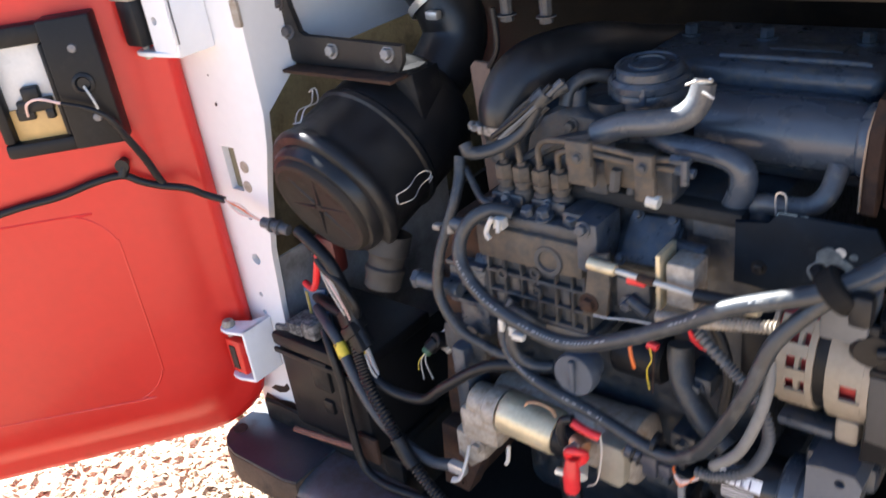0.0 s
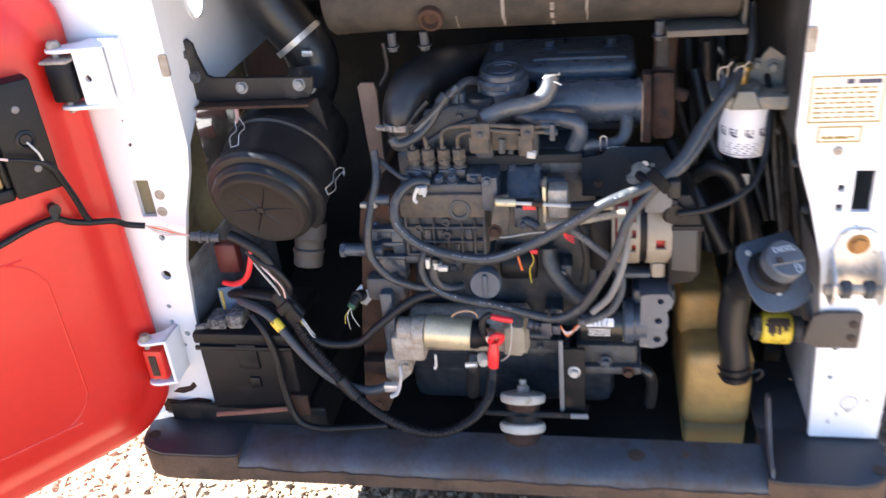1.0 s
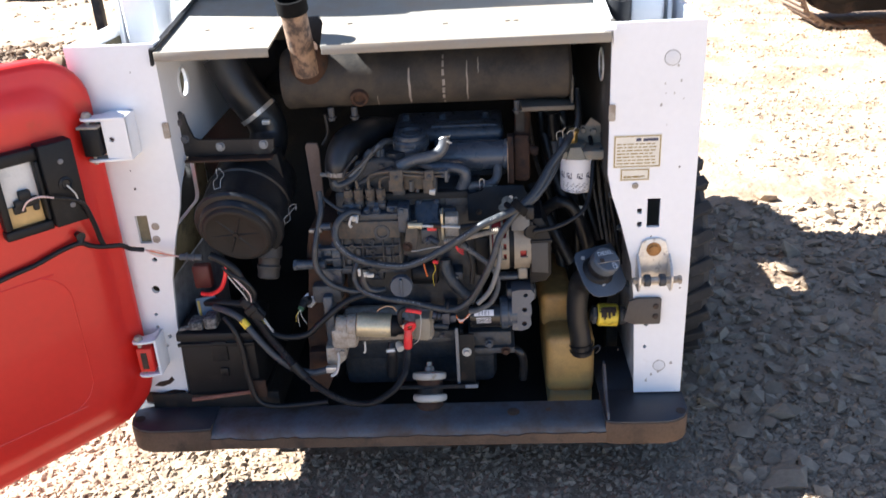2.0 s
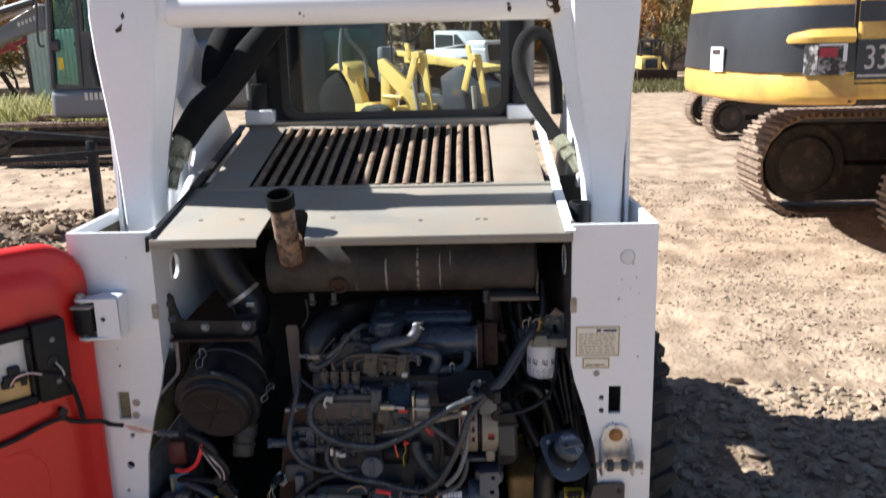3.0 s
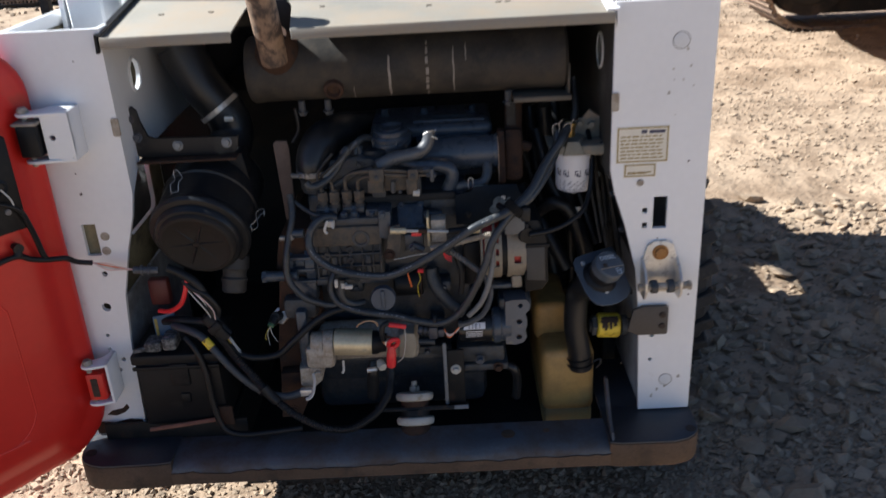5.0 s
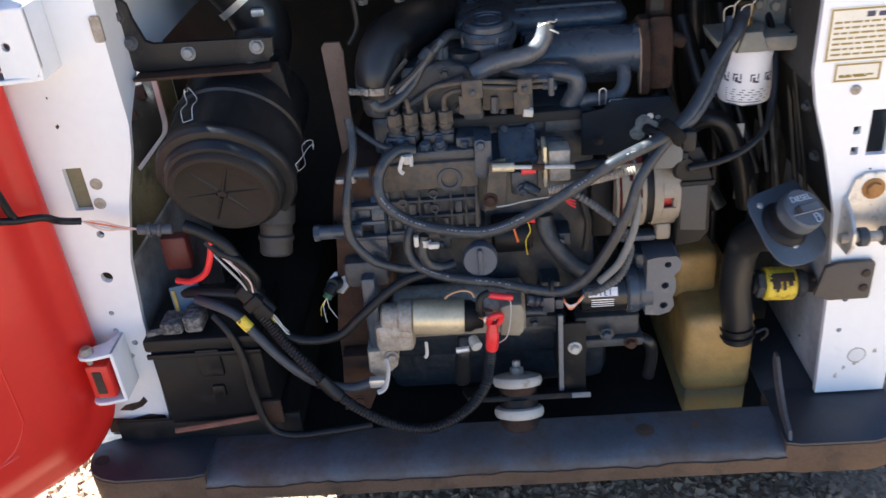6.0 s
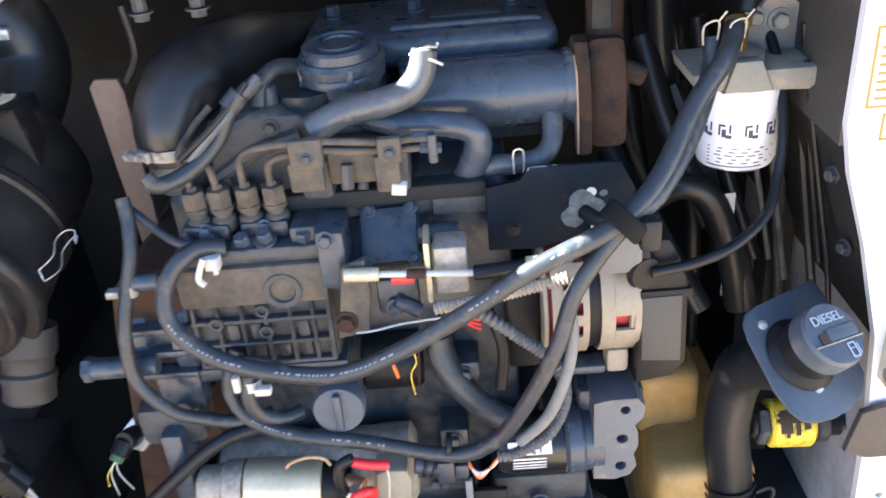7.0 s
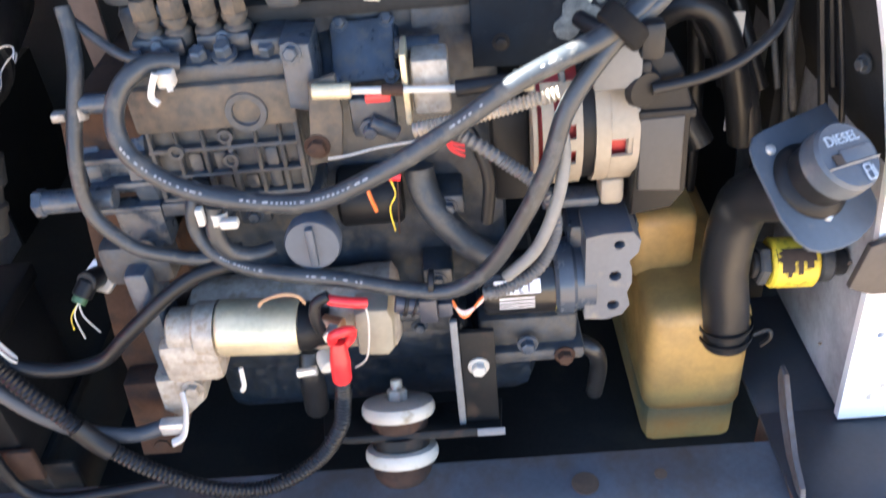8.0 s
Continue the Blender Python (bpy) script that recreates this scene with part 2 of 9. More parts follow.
# ---- shape helpers ----
class Shape:
    """Collects simple solids into one mesh."""

    def __init__(self):
        self.v, self.f = [], []

    def add(self, verts, faces):
        o = len(self.v)
        self.v += [tuple(v) for v in verts]
        self.f += [tuple(i + o for i in f) for f in faces]
        return self

    def take(self, bm, m=None):
        bm.verts.index_update()
        self.add([(m @ v.co) if m else v.co for v in bm.verts], [[v.index for v in f.verts] for f in bm.faces])
        bm.free()
        return self

    def box(self, lo, hi, bevel=0.003, m=None, seg=2):
        bm = bmesh.new()
        bmesh.ops.create_cube(bm, size=1)
        for v in bm.verts:
            v.co = Vector([(a + b) / 2 + c * (b - a) for a, b, c in zip(lo, hi, v.co)])
        if bevel:
            bmesh.ops.bevel(bm, geom=list(bm.edges), offset=bevel, segments=seg, affect="EDGES", profile=0.5)
        return self.take(bm, m)

    def plate(self, loops, axis, a, b, bevel=0.0, m=None):
        """Outlines (first the outer, then holes) in the two other axes, drawn out along axis from a to b."""
        i = "xyz".index(axis)

        def at(p, h):
            q = list(p)
            q.insert(i, h)
            return Vector(q)
        if len(loops) == 1:
            bm = bmesh.new()
            lo, hi = [bm.verts.new(at(p, a)) for p in loops[0]], [bm.verts.new(at(p, b)) for p in loops[0]]
            caps = [bm.faces.new(lo), bm.faces.new(hi[::-1])]
            for k in range(len(lo)):
                j = (k + 1) % len(lo)
                bm.faces.new((lo[j], lo[k], hi[k], hi[j]))
            if bevel:
                edges = {e for f in caps for e in f.edges}
                bmesh.ops.bevel(bm, geom=list(edges), offset=bevel, segments=2, affect="EDGES", profile=0.5)
            bmesh.ops.recalc_face_normals(bm, faces=bm.faces)
            return self.take(bm, m)
        from mathutils.geometry import tessellate_polygon
        flat = [p for lp in loops for p in lp]
        tris = tessellate_polygon([[Vector((*p, 0)) for p in lp] for lp in loops])
        n = len(flat)
        verts = [at(p, a) for p in flat] + [at(p, b) for p in flat]
        faces = [t for t in tris] + [tuple(k + n for k in t[::-1]) for t in tris]
        o = 0
        for lp in loops:
            for k in range(len(lp)):
                j = (k + 1) % len(lp)
                faces.append((o + j, o + k, o + k + n, o + j + n))
            o += len(lp)
        bm = bmesh.new()
        bv = [bm.verts.new(v) for v in verts]
        for f in faces:
            bm.faces.new([bv[k] for k in f])
        bmesh.ops.recalc_face_normals(bm, faces=bm.faces)
        return self.take(bm, m)

    def ring(self, rings, closed=False, caps=True):
        """Skins a row of equal rings of points."""
        n = len(rings[0])
        verts = [p for r in rings for p in r]
        faces = []
        for k in range(len(rings) - (0 if closed else 1)):
            o, q = k * n, ((k + 1) % len(rings)) * n
            faces += [(o + i, o + (i + 1) % n, q + (i + 1) % n, q + i) for i in range(n)]
        if caps and not closed:
            faces += [tuple(range(n))[::-1], tuple(range(len(verts) - n, len(verts)))]
        return self.add(verts, faces)

    def tube(self, pts, r, n=10, steps=6, ribs=0.0, flat=1.0, caps=True, pitch=0.006):
        """A round bar or hose through the points. r: a radius, or one for each point. ribs: depth of corrugation."""
        P = [Vector(p) for p in pts]
        R = [r] * len(P) if isinstance(r, (int, float)) else list(r)
        path, rad = [], []
        for k in range(len(P) - 1):
            p0, p1, p2, p3 = P[max(k - 1, 0)], P[k], P[k + 1], P[min(k + 2, len(P) - 1)]
            for s in range(steps if len(P) > 2 else 1):
                t = s / steps
                path.append(0.5 * ((2 * p1) + (p2 - p0) * t + (2 * p0 - 5 * p1 + 4 * p2 - p3) * t * t + (3 * p1 - p0 - 3 * p2 + p3) * t ** 3))
                rad.append(R[k] + (R[k + 1] - R[k]) * t)
        path.append(P[-1]), rad.append(R[-1])
        if ribs:
            fine, fr = [], []
            for a, b, ra, rb in zip(path, path[1:], rad, rad[1:]):
                c = max(1, round((b - a).length / pitch * 2))
                for s in range(c):
                    fine.append(a.lerp(b, s / c)), fr.append(ra + (rb - ra) * s / c)
            fine.append(path[-1]), fr.append(rad[-1])
            path, rad = fine, [q - (ribs if k % 2 else 0) for k, q in enumerate(fr)]
        up, rings = None, []
        for k, p in enumerate(path):
            d = (path[min(k + 1, len(path) - 1)] - path[max(k - 1, 0)]).normalized()
            if up is None:
                up = d.orthogonal().normalized()
            up = (up - d * up.dot(d)).normalized()
            side = d.cross(up)
            rings.append([p + rad[k] * (math.cos(a) * up + flat * math.sin(a) * side) for a in (2 * math.pi * i / n for i in range(n))])
        return self.ring(rings, caps=caps)

    def turn(self, base, axis, profile, n=24, caps=True):
        """A turned body: profile of (radius, height) along axis from base."""
        d = Vector(axis).normalized()
        u = d.orthogonal().normalized()
        w = d.cross(u)
        b = Vector(base)
        return self.ring([[b + d * h + r * (math.cos(t) * u + math.sin(t) * w) for t in (2 * math.pi * i / n for i in range(n))]
                          for r, h in profile], caps=caps)

    def rod(self, p, q, r, n=16, bevel=None):
        d = Vector(q) - Vector(p)
        h, c = d.length, min(r * 0.12, d.length * 0.2) if bevel is None else bevel
        return self.turn(p, d, [(r - c, 0), (r, c), (r, h - c), (r - c, h)], n)

    def bolt(self, p, d, r=0.007, h=0.006):
        d = Vector(d).normalized()
        self.turn(p, d, [(r * 1.45, 0), (r * 1.45, h * 0.25)], 14)
        return self.turn(Vector(p) + d * h * 0.25, d, [(r, 0), (r, h * 0.85), (r * 0.8, h)], 6)


def mesh_of(name, shape, material, angle=38):
    me = bpy.data.meshes.new(name)
    me.from_pydata(shape.v, [], shape.f)
    me.materials.append(material)
    me.polygons.foreach_set("use_smooth", [True] * len(me.polygons))
    me.set_sharp_from_angle(angle=radians(angle))
    me.update()
    return me


def thing(name, base, label, category, group="", kind=""):
    """An empty at the thing's base, to hold its parts."""
    e = new(name)
    e.empty_display_size = 0.05
    e.matrix_world = Matrix.Translation(base)
    return tagged(e, label, category, group, kind)


def part(name, shape, material, parent, label="", angle=38):
    """One mesh under a thing or a part, its shape given in world coordinates."""
    ob = new(name, mesh_of(name, shape, material, angle))
    ob.parent = parent
    if parent.parent is None:
        ob.matrix_parent_inverse = parent.matrix_basis.inverted()
    if label:
        ob["label"] = label
    return ob


def whole(name, shape, material, label="", category="", group="", kind="", angle=38):
    """A thing that is one mesh."""
    return tagged(new(name, mesh_of(name, shape, material, angle)), label, category, group, kind)


def arc(cx, cy, r, a0, a1, n=6):
    return [(cx + r * math.cos(radians(a0 + (a1 - a0) * i / n)), cy + r * math.sin(radians(a0 + (a1 - a0) * i / n))) for i in range(n + 1)]


def rounded(x0, y0, x1, y1, r, n=5):
    return arc(x1 - r, y0 + r, r, -90, 0, n) + arc(x1 - r, y1 - r, r, 0, 90, n) + arc(x0 + r, y1 - r, r, 90, 180, n) + arc(x0 + r, y0 + r, r, 180, 270, n)


def circle(cx, cy, r, n=14):
    return [(cx + r * math.cos(2 * math.pi * i / n), cy + r * math.sin(2 * math.pi * i / n)) for i in range(n)]


def mirrored(loop):
    return [(-x, z) for x, z in loop][::-1]


def basis(p, ex, ey, ez):
    """A pose whose axes are the three given directions."""
    m = Matrix((Vector(ex).normalized(), Vector(ey).normalized(), Vector(ez).normalized())).transposed().to_4x4()
    m.translation = p
    return m


def writing(name, words, size, m, material, parent, depth=0.0006):
    c = bpy.data.curves.new(name, "FONT")
    c.body, c.size, c.extrude, c.align_x, c.align_y = words, size, depth, "CENTER", "CENTER"
    tmp = bpy.data.objects.new(name, c)
    me = bpy.data.meshes.new_from_object(tmp)
    bpy.data.objects.remove(tmp)
    s = Shape().add([m @ v.co for v in me.vertices], [tuple(p.vertices) for p in me.polygons])
    return part(name, s, material, parent)


# ---- ground: one dried-mud sheet to the horizon ----
def ground_height(x, y):
    """Ruts, clods and soft humps; level under the machine."""
    v = Vector((x, y, 0))
    h = 0.05 * noise.noise(v * 0.35) + 0.03 * noise.noise(v * 1.1)
    h += 0.034 * abs(noise.noise(v * 3.1)) + 0.026 * abs(noise.noise(v * 7.0)) + 0.012 * abs(noise.noise(v * 13.0))
    rough = max(0.0, noise.noise(v * 0.6 + Vector((3, 7, 0))))
    h += 0.055 * rough * abs(noise.noise(v * 5.3))
    for q, w in ((4.9, 0.3), (7.4, 0.35), (9.3, 0.35)):
        d = abs(y + 0.22 * x - q + 0.12 * noise.noise(v * 0.9))
        if d < w:
            h -= 0.05 * (1 - d / w)
    near = math.hypot(x * 0.8, y - 0.8)
    h *= min(1.0, max(0.35, (near - 0.6) / 1.5))
    dl = math.hypot(x + 3.9, (y - 5.1) * 0.9)
    h += max(0.0, 0.34 * (1 - dl / 1.7)) * (0.75 + 0.6 * noise.noise(v * 2.2) + 0.3 * noise.noise(v * 6))
    return h - 0.03


def ground_sheet():
    def spread(n, near, far):
        t = np.linspace(-1, 1, n)
        return np.sign(t) * (near * np.abs(t) + (far - near) * np.abs(t) ** 7)
    xs, ys = spread(380, 9.0, 1500.0), spread(380, 10.0, 1500.0) + 2.0
    s = Shape()
    n = len(xs)
    verts = [(float(x), float(y), ground_height(x, y) if abs(x) < 60 and abs(y) < 60 else -0.03) for y in ys for x in xs]
    faces = [(j * n + i, j * n + i + 1, (j + 1) * n + i + 1, (j + 1) * n + i) for j in range(n - 1) for i in range(n - 1)]
    return s.add(verts, faces)


SOIL = surface("dried_mud", (0.365, 0.268, 0.182), 0.95, vary=0.34, scale=1.6, bump=1.0, grain=30, dirt=(0.2, 0.138, 0.088), dirt_at=0.53, soft_edge=0.09, depth=0.034)
STONE = surface("mud_clod", (0.29, 0.216, 0.148), 0.95, vary=0.3, scale=20, bump=0.7, grain=90, islands=0.28, depth=0.004)
HEAP = surface("dug_dark_soil", (0.17, 0.11, 0.066), 0.95, vary=0.35, scale=14, bump=1.0, grain=60, islands=0.3, depth=0.008)
tagged(whole("ground", ground_sheet(), SOIL, angle=180), "dry tan rutted mud with clods and tyre marks", "ground", kind="structure")
_bm = bmesh.new()
bmesh.ops.create_icosphere(_bm, subdivisions=1, radius=1)
BALL_V, BALL_F = [v.co.copy() for v in _bm.verts], [[v.index for v in f.verts] for f in _bm.faces]
_bm.free()
CHIP_V = [Vector(v) for v in ((1, 0, 0), (-1, 0, 0), (0, 1, 0), (0, -1, 0), (0, 0, 1), (0, 0, -1))]
CHIP_F = [(a, b, c) if (a < 1) ^ (b == 3) ^ (c == 5) else (b, a, c) for a in (0, 1) for b in (2, 3) for c in (4, 5)]


def clods(name, count, seed, lo, hi, size, label, keep=lambda x, y: True, material=STONE, patchy=0.0, power=3, flat=0.7, sharp=50):
    """Many crumbs of mud strewn over a stretch of ground, thicker in patches."""
    rng = random.Random(seed)
    s = Shape()
    vs, fs = (CHIP_V, CHIP_F) if size < 0.03 else (BALL_V, BALL_F)
    while count:
        x, y = rng.uniform(lo[0], hi[0]), rng.uniform(lo[1], hi[1])
        if not keep(x, y) or (patchy and noise.noise(Vector((x * 1.1, y * 2.2, 5))) < rng.uniform(-0.9, 1.0) * 0.5 * patchy):
            continue
        count -= 1
        r = size * (0.22 + rng.random() ** power)
        m = Matrix.LocRotScale((x, y, ground_height(x, y) + r * 0.15), Euler((rng.uniform(-0.6, 0.6), rng.uniform(-0.6, 0.6), rng.random() * 6)),
                               (r, r * rng.uniform(0.6, 1.1), r * flat * rng.uniform(0.55, 1.0)))
        s.add([m @ (v * (0.62 + 0.75 * rng.random())) for v in vs], fs)
    return whole(name, s, material, label, "rubble", kind="stuff", angle=sharp)


clods("gravel", 22000, 3, (-2.2, -1.0), (0.3, 0.6), 0.0145, "crumbled dry mud and small stones on the ground", lambda x, y: x < -0.3 or y < -0.1, power=2.4, sharp=12)
clods("gravel", 24000, 14, (-0.35, -0.75), (1.7, 0.35), 0.0135, "crumbled grey mud and small stones in the shade", lambda x, y: x > 0.8 or y < 0.1, power=2.6, sharp=12)
clods("mud_clods", 36000, 4, (0.85, -0.8), (5.2, 8.5), 0.0165, "loose crumbs of dry mud on the ground", patchy=1.0, power=4, sharp=20)
clods("mud_clods", 4600, 6, (0.85, -0.9), (2.4, 1.9), 0.033, "broken lumps of dry mud beside the loader", power=4, flat=0.75, sharp=20)
clods("mud_clods", 260, 8, (0.95, -0.9), (2.3, 1.5), 0.045, "flat broken slabs of dry mud in the shade", power=4, flat=0.4)
clods("mud_clods", 150, 12, (0.95, -0.9), (2.9, 2.0), 0.06, "flat torn slabs of dry mud beside the loader", power=3, flat=0.5, sharp=15)
clods("mud_clods", 11000, 5, (-5.8, 3.2), (-2.0, 7.2), 0.034, "lumpy dark spoil heap of dug mud", lambda x, y: math.hypot(x + 3.9, (y - 5.1) * 0.9) < 1.6, HEAP, power=5, flat=0.8)
clods("mud_clods", 260, 9, (-5.8, 3.2), (-2.0, 7.2), 0.085, "torn lumps of dug mud on the spoil heap", lambda x, y: math.hypot(x + 3.9, (y - 5.1) * 0.9) < 1.6, HEAP, power=3, flat=0.75)
clods("mud_clods", 1200, 7, (-6.5, 2.0), (-0.9, 10.5), 0.04, "loose crumbs of dry mud on the ground", patchy=1.0)

# ---- the loader: body, uprights, beam, hood ----
loader = thing("skid_steer_loader", (0, 0.9, 0), "white skid steer loader with its red tailgate swung open", "loader")
INNER = [(0.535, 1.25), (0.535, 0.885), (0.546, 0.83), (0.572, 0.75), (0.602, 0.633), (0.614, 0.512), (0.624, 0.243)]
SLOT = [(0.635, 0.739), (0.667, 0.739), (0.667, 0.817), (0.635, 0.817)]


def upright(side):
    loop = [(0.75, 0.243), (0.75, 1.25)] + INNER
    holes = [SLOT]
    if side > 0:
        holes += [rounded(x - 0.006, z - 0.007, x + 0.006, z + 0.007, 0.002, 2) for x, z in ((0.616, 0.784), (0.617, 0.748))]
        holes += [circle(0.648, 0.458, 0.006), circle(0.647, 0.389, 0.005)]
    else:
        holes += [circle(x, z, r) for x, z, r in ((0.639, 0.691, 0.007), (0.653, 0.604, 0.011), (0.667, 0.528, 0.005), (0.67, 0.489, 0.005), (0.642, 0.459, 0.006), (0.655, 0.43, 0.005))]
    loops = [loop] + holes
    if side < 0:
        loops = [mirrored(p) for p in loops]
    up = part("upright", Shape().plate(loops, "y", 0.0, 0.012), WHITE, loader, "white painted steel upright with slots, chips and bolt holes")
    k = side
    xs = sorted((k * 0.738, k * 0.75))
    foot = 0.243 if k > 0 else 0.387
    wide = [(0.012, foot), (1.15, foot), (1.15, 1.25), (0.012, 1.25)]
    part("outer_side", Shape().plate([wide, rounded(0.43, 0.6, 0.68, 0.8, 0.03)] if k < 0 else [wide], "x", *xs), WHITE, up)
    xs = sorted((k * 0.535, k * 0.545))
    hole = circle(0.16, 1.12, 0.036, 20)
    low_edge = [(0.012, 0.885), (0.09, 0.945), (1.15, 0.96)] if k < 0 else [(0.012, 0.86), (1.15, 0.86)]
    # the left inner side is white, the right one is coloured dark brown
    part("inner_side", Shape().plate([low_edge + [(1.15, 1.25), (0.012, 1.25)], hole], "x", *xs), WHITE if k < 0 else surface("dark_brown_inner_wall", (0.06, 0.056, 0.05), 0.7, vary=0.4, scale=6, bump=0.1, dirt=(0.12, 0.11, 0.1), dirt_at=0.58, spec=0.2), up)
    rim = Shape().turn((k * 0.535, 0.16, 1.12), (-k, 0, 0), [(0.036, 0), (0.041, 0.0), (0.042, 0.003), (0.036, 0.004)], 24, False)
    part("hole_rim", rim, WHITE, up)
    low = [(k * 0.63, 0.6), (k * 0.636, 0.243), (k * 0.63, 0.243), (k * 0.624, 0.6)]
    high = [(k * 0.545, 0.86), (k * 0.63, 0.6), (k * 0.624, 0.6), (k * 0.539, 0.86)]
    part("inner_flange", Shape().plate([low], "y", 0.012, 0.5), BAYW, up)
    if k > 0:
        # the right side's upper flange takes the near-black bay colour
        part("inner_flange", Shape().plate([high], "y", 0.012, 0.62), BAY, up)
    else:
        part("outer_lining", Shape().plate([[(0.014, 0.39), (0.77, 0.39), (0.77, 1.22), (0.014, 1.22)], rounded(0.43, 0.6, 0.68, 0.8, 0.03)], "x", -0.7365, -0.733), surface("khaki_grimy_lining", (0.13, 0.112, 0.07), 0.8, vary=0.4, scale=6, bump=0.2, dirt=(0.05, 0.042, 0.03), dirt_at=0.55, spec=0.2), up)
    if k < 0:
        part("slot_backing", Shape().box((-0.672, 0.0125, 0.733), (-0.63, 0.016, 0.823), 0), surface("olive_backing", (0.2, 0.17, 0.1), 0.7, vary=0.25, scale=30), up)
    spots = ((0.675, 1.165, 0.017), (0.688, 0.329, 0.015)) if k > 0 else ((0.618, 0.786, 0.0105), (0.622, 0.75, 0.0105))
    for x, z, r in spots:
        part("plug", Shape().turn((k * x, 0.0005, z), (0, -1, 0), [(r, 0), (r, 0.0012), (r - 0.002, 0.0016)], 20), ALU if k < 0 else surface("grey_plug_paint", (0.68, 0.69, 0.7), 0.45, vary=0.1), up)
        if k > 0:
            part("plug_rim", Shape().turn((k * x, 0.0004, z), (0, -1, 0), [(r, 0), (r + 0.0018, 0), (r + 0.0018, 0.001), (r, 0.001)], 24, False), surface("grimy_ring", (0.3, 0.29, 0.27), 0.7), up)
    tab = Shape().plate([rounded(k * 0.54 - 0.008, 1.02, k * 0.54 + 0.008, 1.06, 0.004, 3)], "y", -0.004, 0.001)
    part("rubber_tab", tab, ALU, up)
    rng = random.Random(9 + k)
    for _ in range(9 if k > 0 else 6):
        x, z, r = k * rng.uniform(0.56, 0.74), rng.uniform(0.28, 1.22), rng.uniform(0.0012, 0.003)
        s = Shape().plate([[(x + r * rng.uniform(0.6, 1.4) * math.cos(a), z + r * rng.uniform(0.6, 2.0) * math.sin(a)) for a in (0, 1, 2, 3, 4, 5)]], "y", -0.0006, 0.0004)
        part("paint_chip", s, CHIP, up)
    return up


left_up, right_up = upright(-1), upright(1)
SCUFF = surface("grey_scuff", (0.42, 0.4, 0.36), 0.7, vary=0.4, scale=60, bump=0)
rng = random.Random(14)
for _ in range(16):
    x, z = rng.uniform(0.655, 0.72), rng.choice((rng.uniform(1.0, 1.15), rng.uniform(0.28, 0.36)))
    r = rng.uniform(0.0015, 0.006)
    part("scuff", Shape().plate([[(x + r * rng.uniform(0.3, 1.3) * math.cos(a), z + r * rng.uniform(0.3, 1.9) * math.sin(a)) for a in (0, 0.9, 1.8, 2.7, 3.6, 4.5, 5.4)]], "y", -0.0005, 0.0004), SCUFF, right_up)
part("rust_patch", Shape().plate([[(-0.66, 0.33), (-0.672, 0.318), (-0.7, 0.312), (-0.715, 0.3), (-0.69, 0.297), (-0.668, 0.306), (-0.655, 0.318)]], "y", -0.001, 0.001), RUST, left_up)
part("rust_patch", Shape().plate([[(-0.625, 0.252), (-0.63, 0.282), (-0.66, 0.286), (-0.7, 0.276), (-0.735, 0.28), (-0.748, 0.262), (-0.748, 0.244), (-0.63, 0.244)]], "y", -0.001, 0.001), RUST, left_up)

# rear bumper beam
edge = [(-0.022, 0.236), (-0.07, 0.234), (-0.1, 0.23), (-0.118, 0.222), (-0.126, 0.21), (-0.127, 0.178), (-0.12, 0.172), (-0.022, 0.172)]
beam = part("bumper_beam", Shape().plate([edge], "x", -0.535, 0.535, 0.004), BEAM, loader, "dark steel rear bumper beam with a rusty muddy face")
rng = random.Random(77)
top = [(-0.534 + i * 0.0178, 0.205 + 0.008 * noise.noise(Vector((i * 0.21, 1, 0))) + rng.uniform(-0.0025, 0.0025)) for i in range(61)]
part("muddy_face", Shape().plate([[(-0.534, 0.175), (0.534, 0.175)] + top[::-1]], "y", -0.1302, -0.1262), BEAMRUST, beam)
for k, corner in ((-1, 0.768), (1, 0.757)):
    out = [(k * 0.532, 0.02), (k * corner, 0.02), (k * corner, -0.068), (k * (corner - 0.006), -0.09), (k * (corner - 0.018), -0.108), (k * (corner - 0.038), -0.122), (k * (corner - 0.07), -0.131), (k * 0.56, -0.13), (k * 0.532, -0.124)]
    out = out if k < 0 else out[::-1]
    end = part("beam_end", Shape().plate([out], "z", 0.168, 0.2335, 0.002), BEAMRUST, beam, "rusty rounded end of the bumper beam")
    part("end_plate", Shape().plate([[(x - k * 0.001, y + 0.001) for x, y in out]], "z", 0.2338, 0.2395, 0.002), PLATE, end, "blue-black steel end plate")
for x, y, r in ((0.29, -0.068, 0.017), (0.385, -0.061, 0.008), (0.735, -0.085, 0.013), (-0.742, -0.075, 0.014)):
    part("beam_hole", Shape().turn((x, y, 0.2352 if abs(x) < 0.5 else 0.24), (0, 0, 1), [(r, 0), (r, 0.001), (r * 0.75, 0.0012)], 18), CHIP if abs(x) > 0.5 else BEAMRUST, beam)
part("gusset", Shape().plate([[(-0.12, 0.24), (-0.112, 0.256), (-0.075, 0.272), (-0.035, 0.315), (-0.012, 0.345), (0.004, 0.345), (0.004, 0.325), (-0.022, 0.29), (-0.06, 0.254), (-0.1, 0.2405)]], "x", 0.536, 0.543, 0.002), BEAM, loader, "welded dark steel gusset with rusty edges")
part("side_ledge", Shape().box((0.53, 0.0205, 0.232), (0.75, 0.25, 0.2385), 0.001), PLATE, beam)
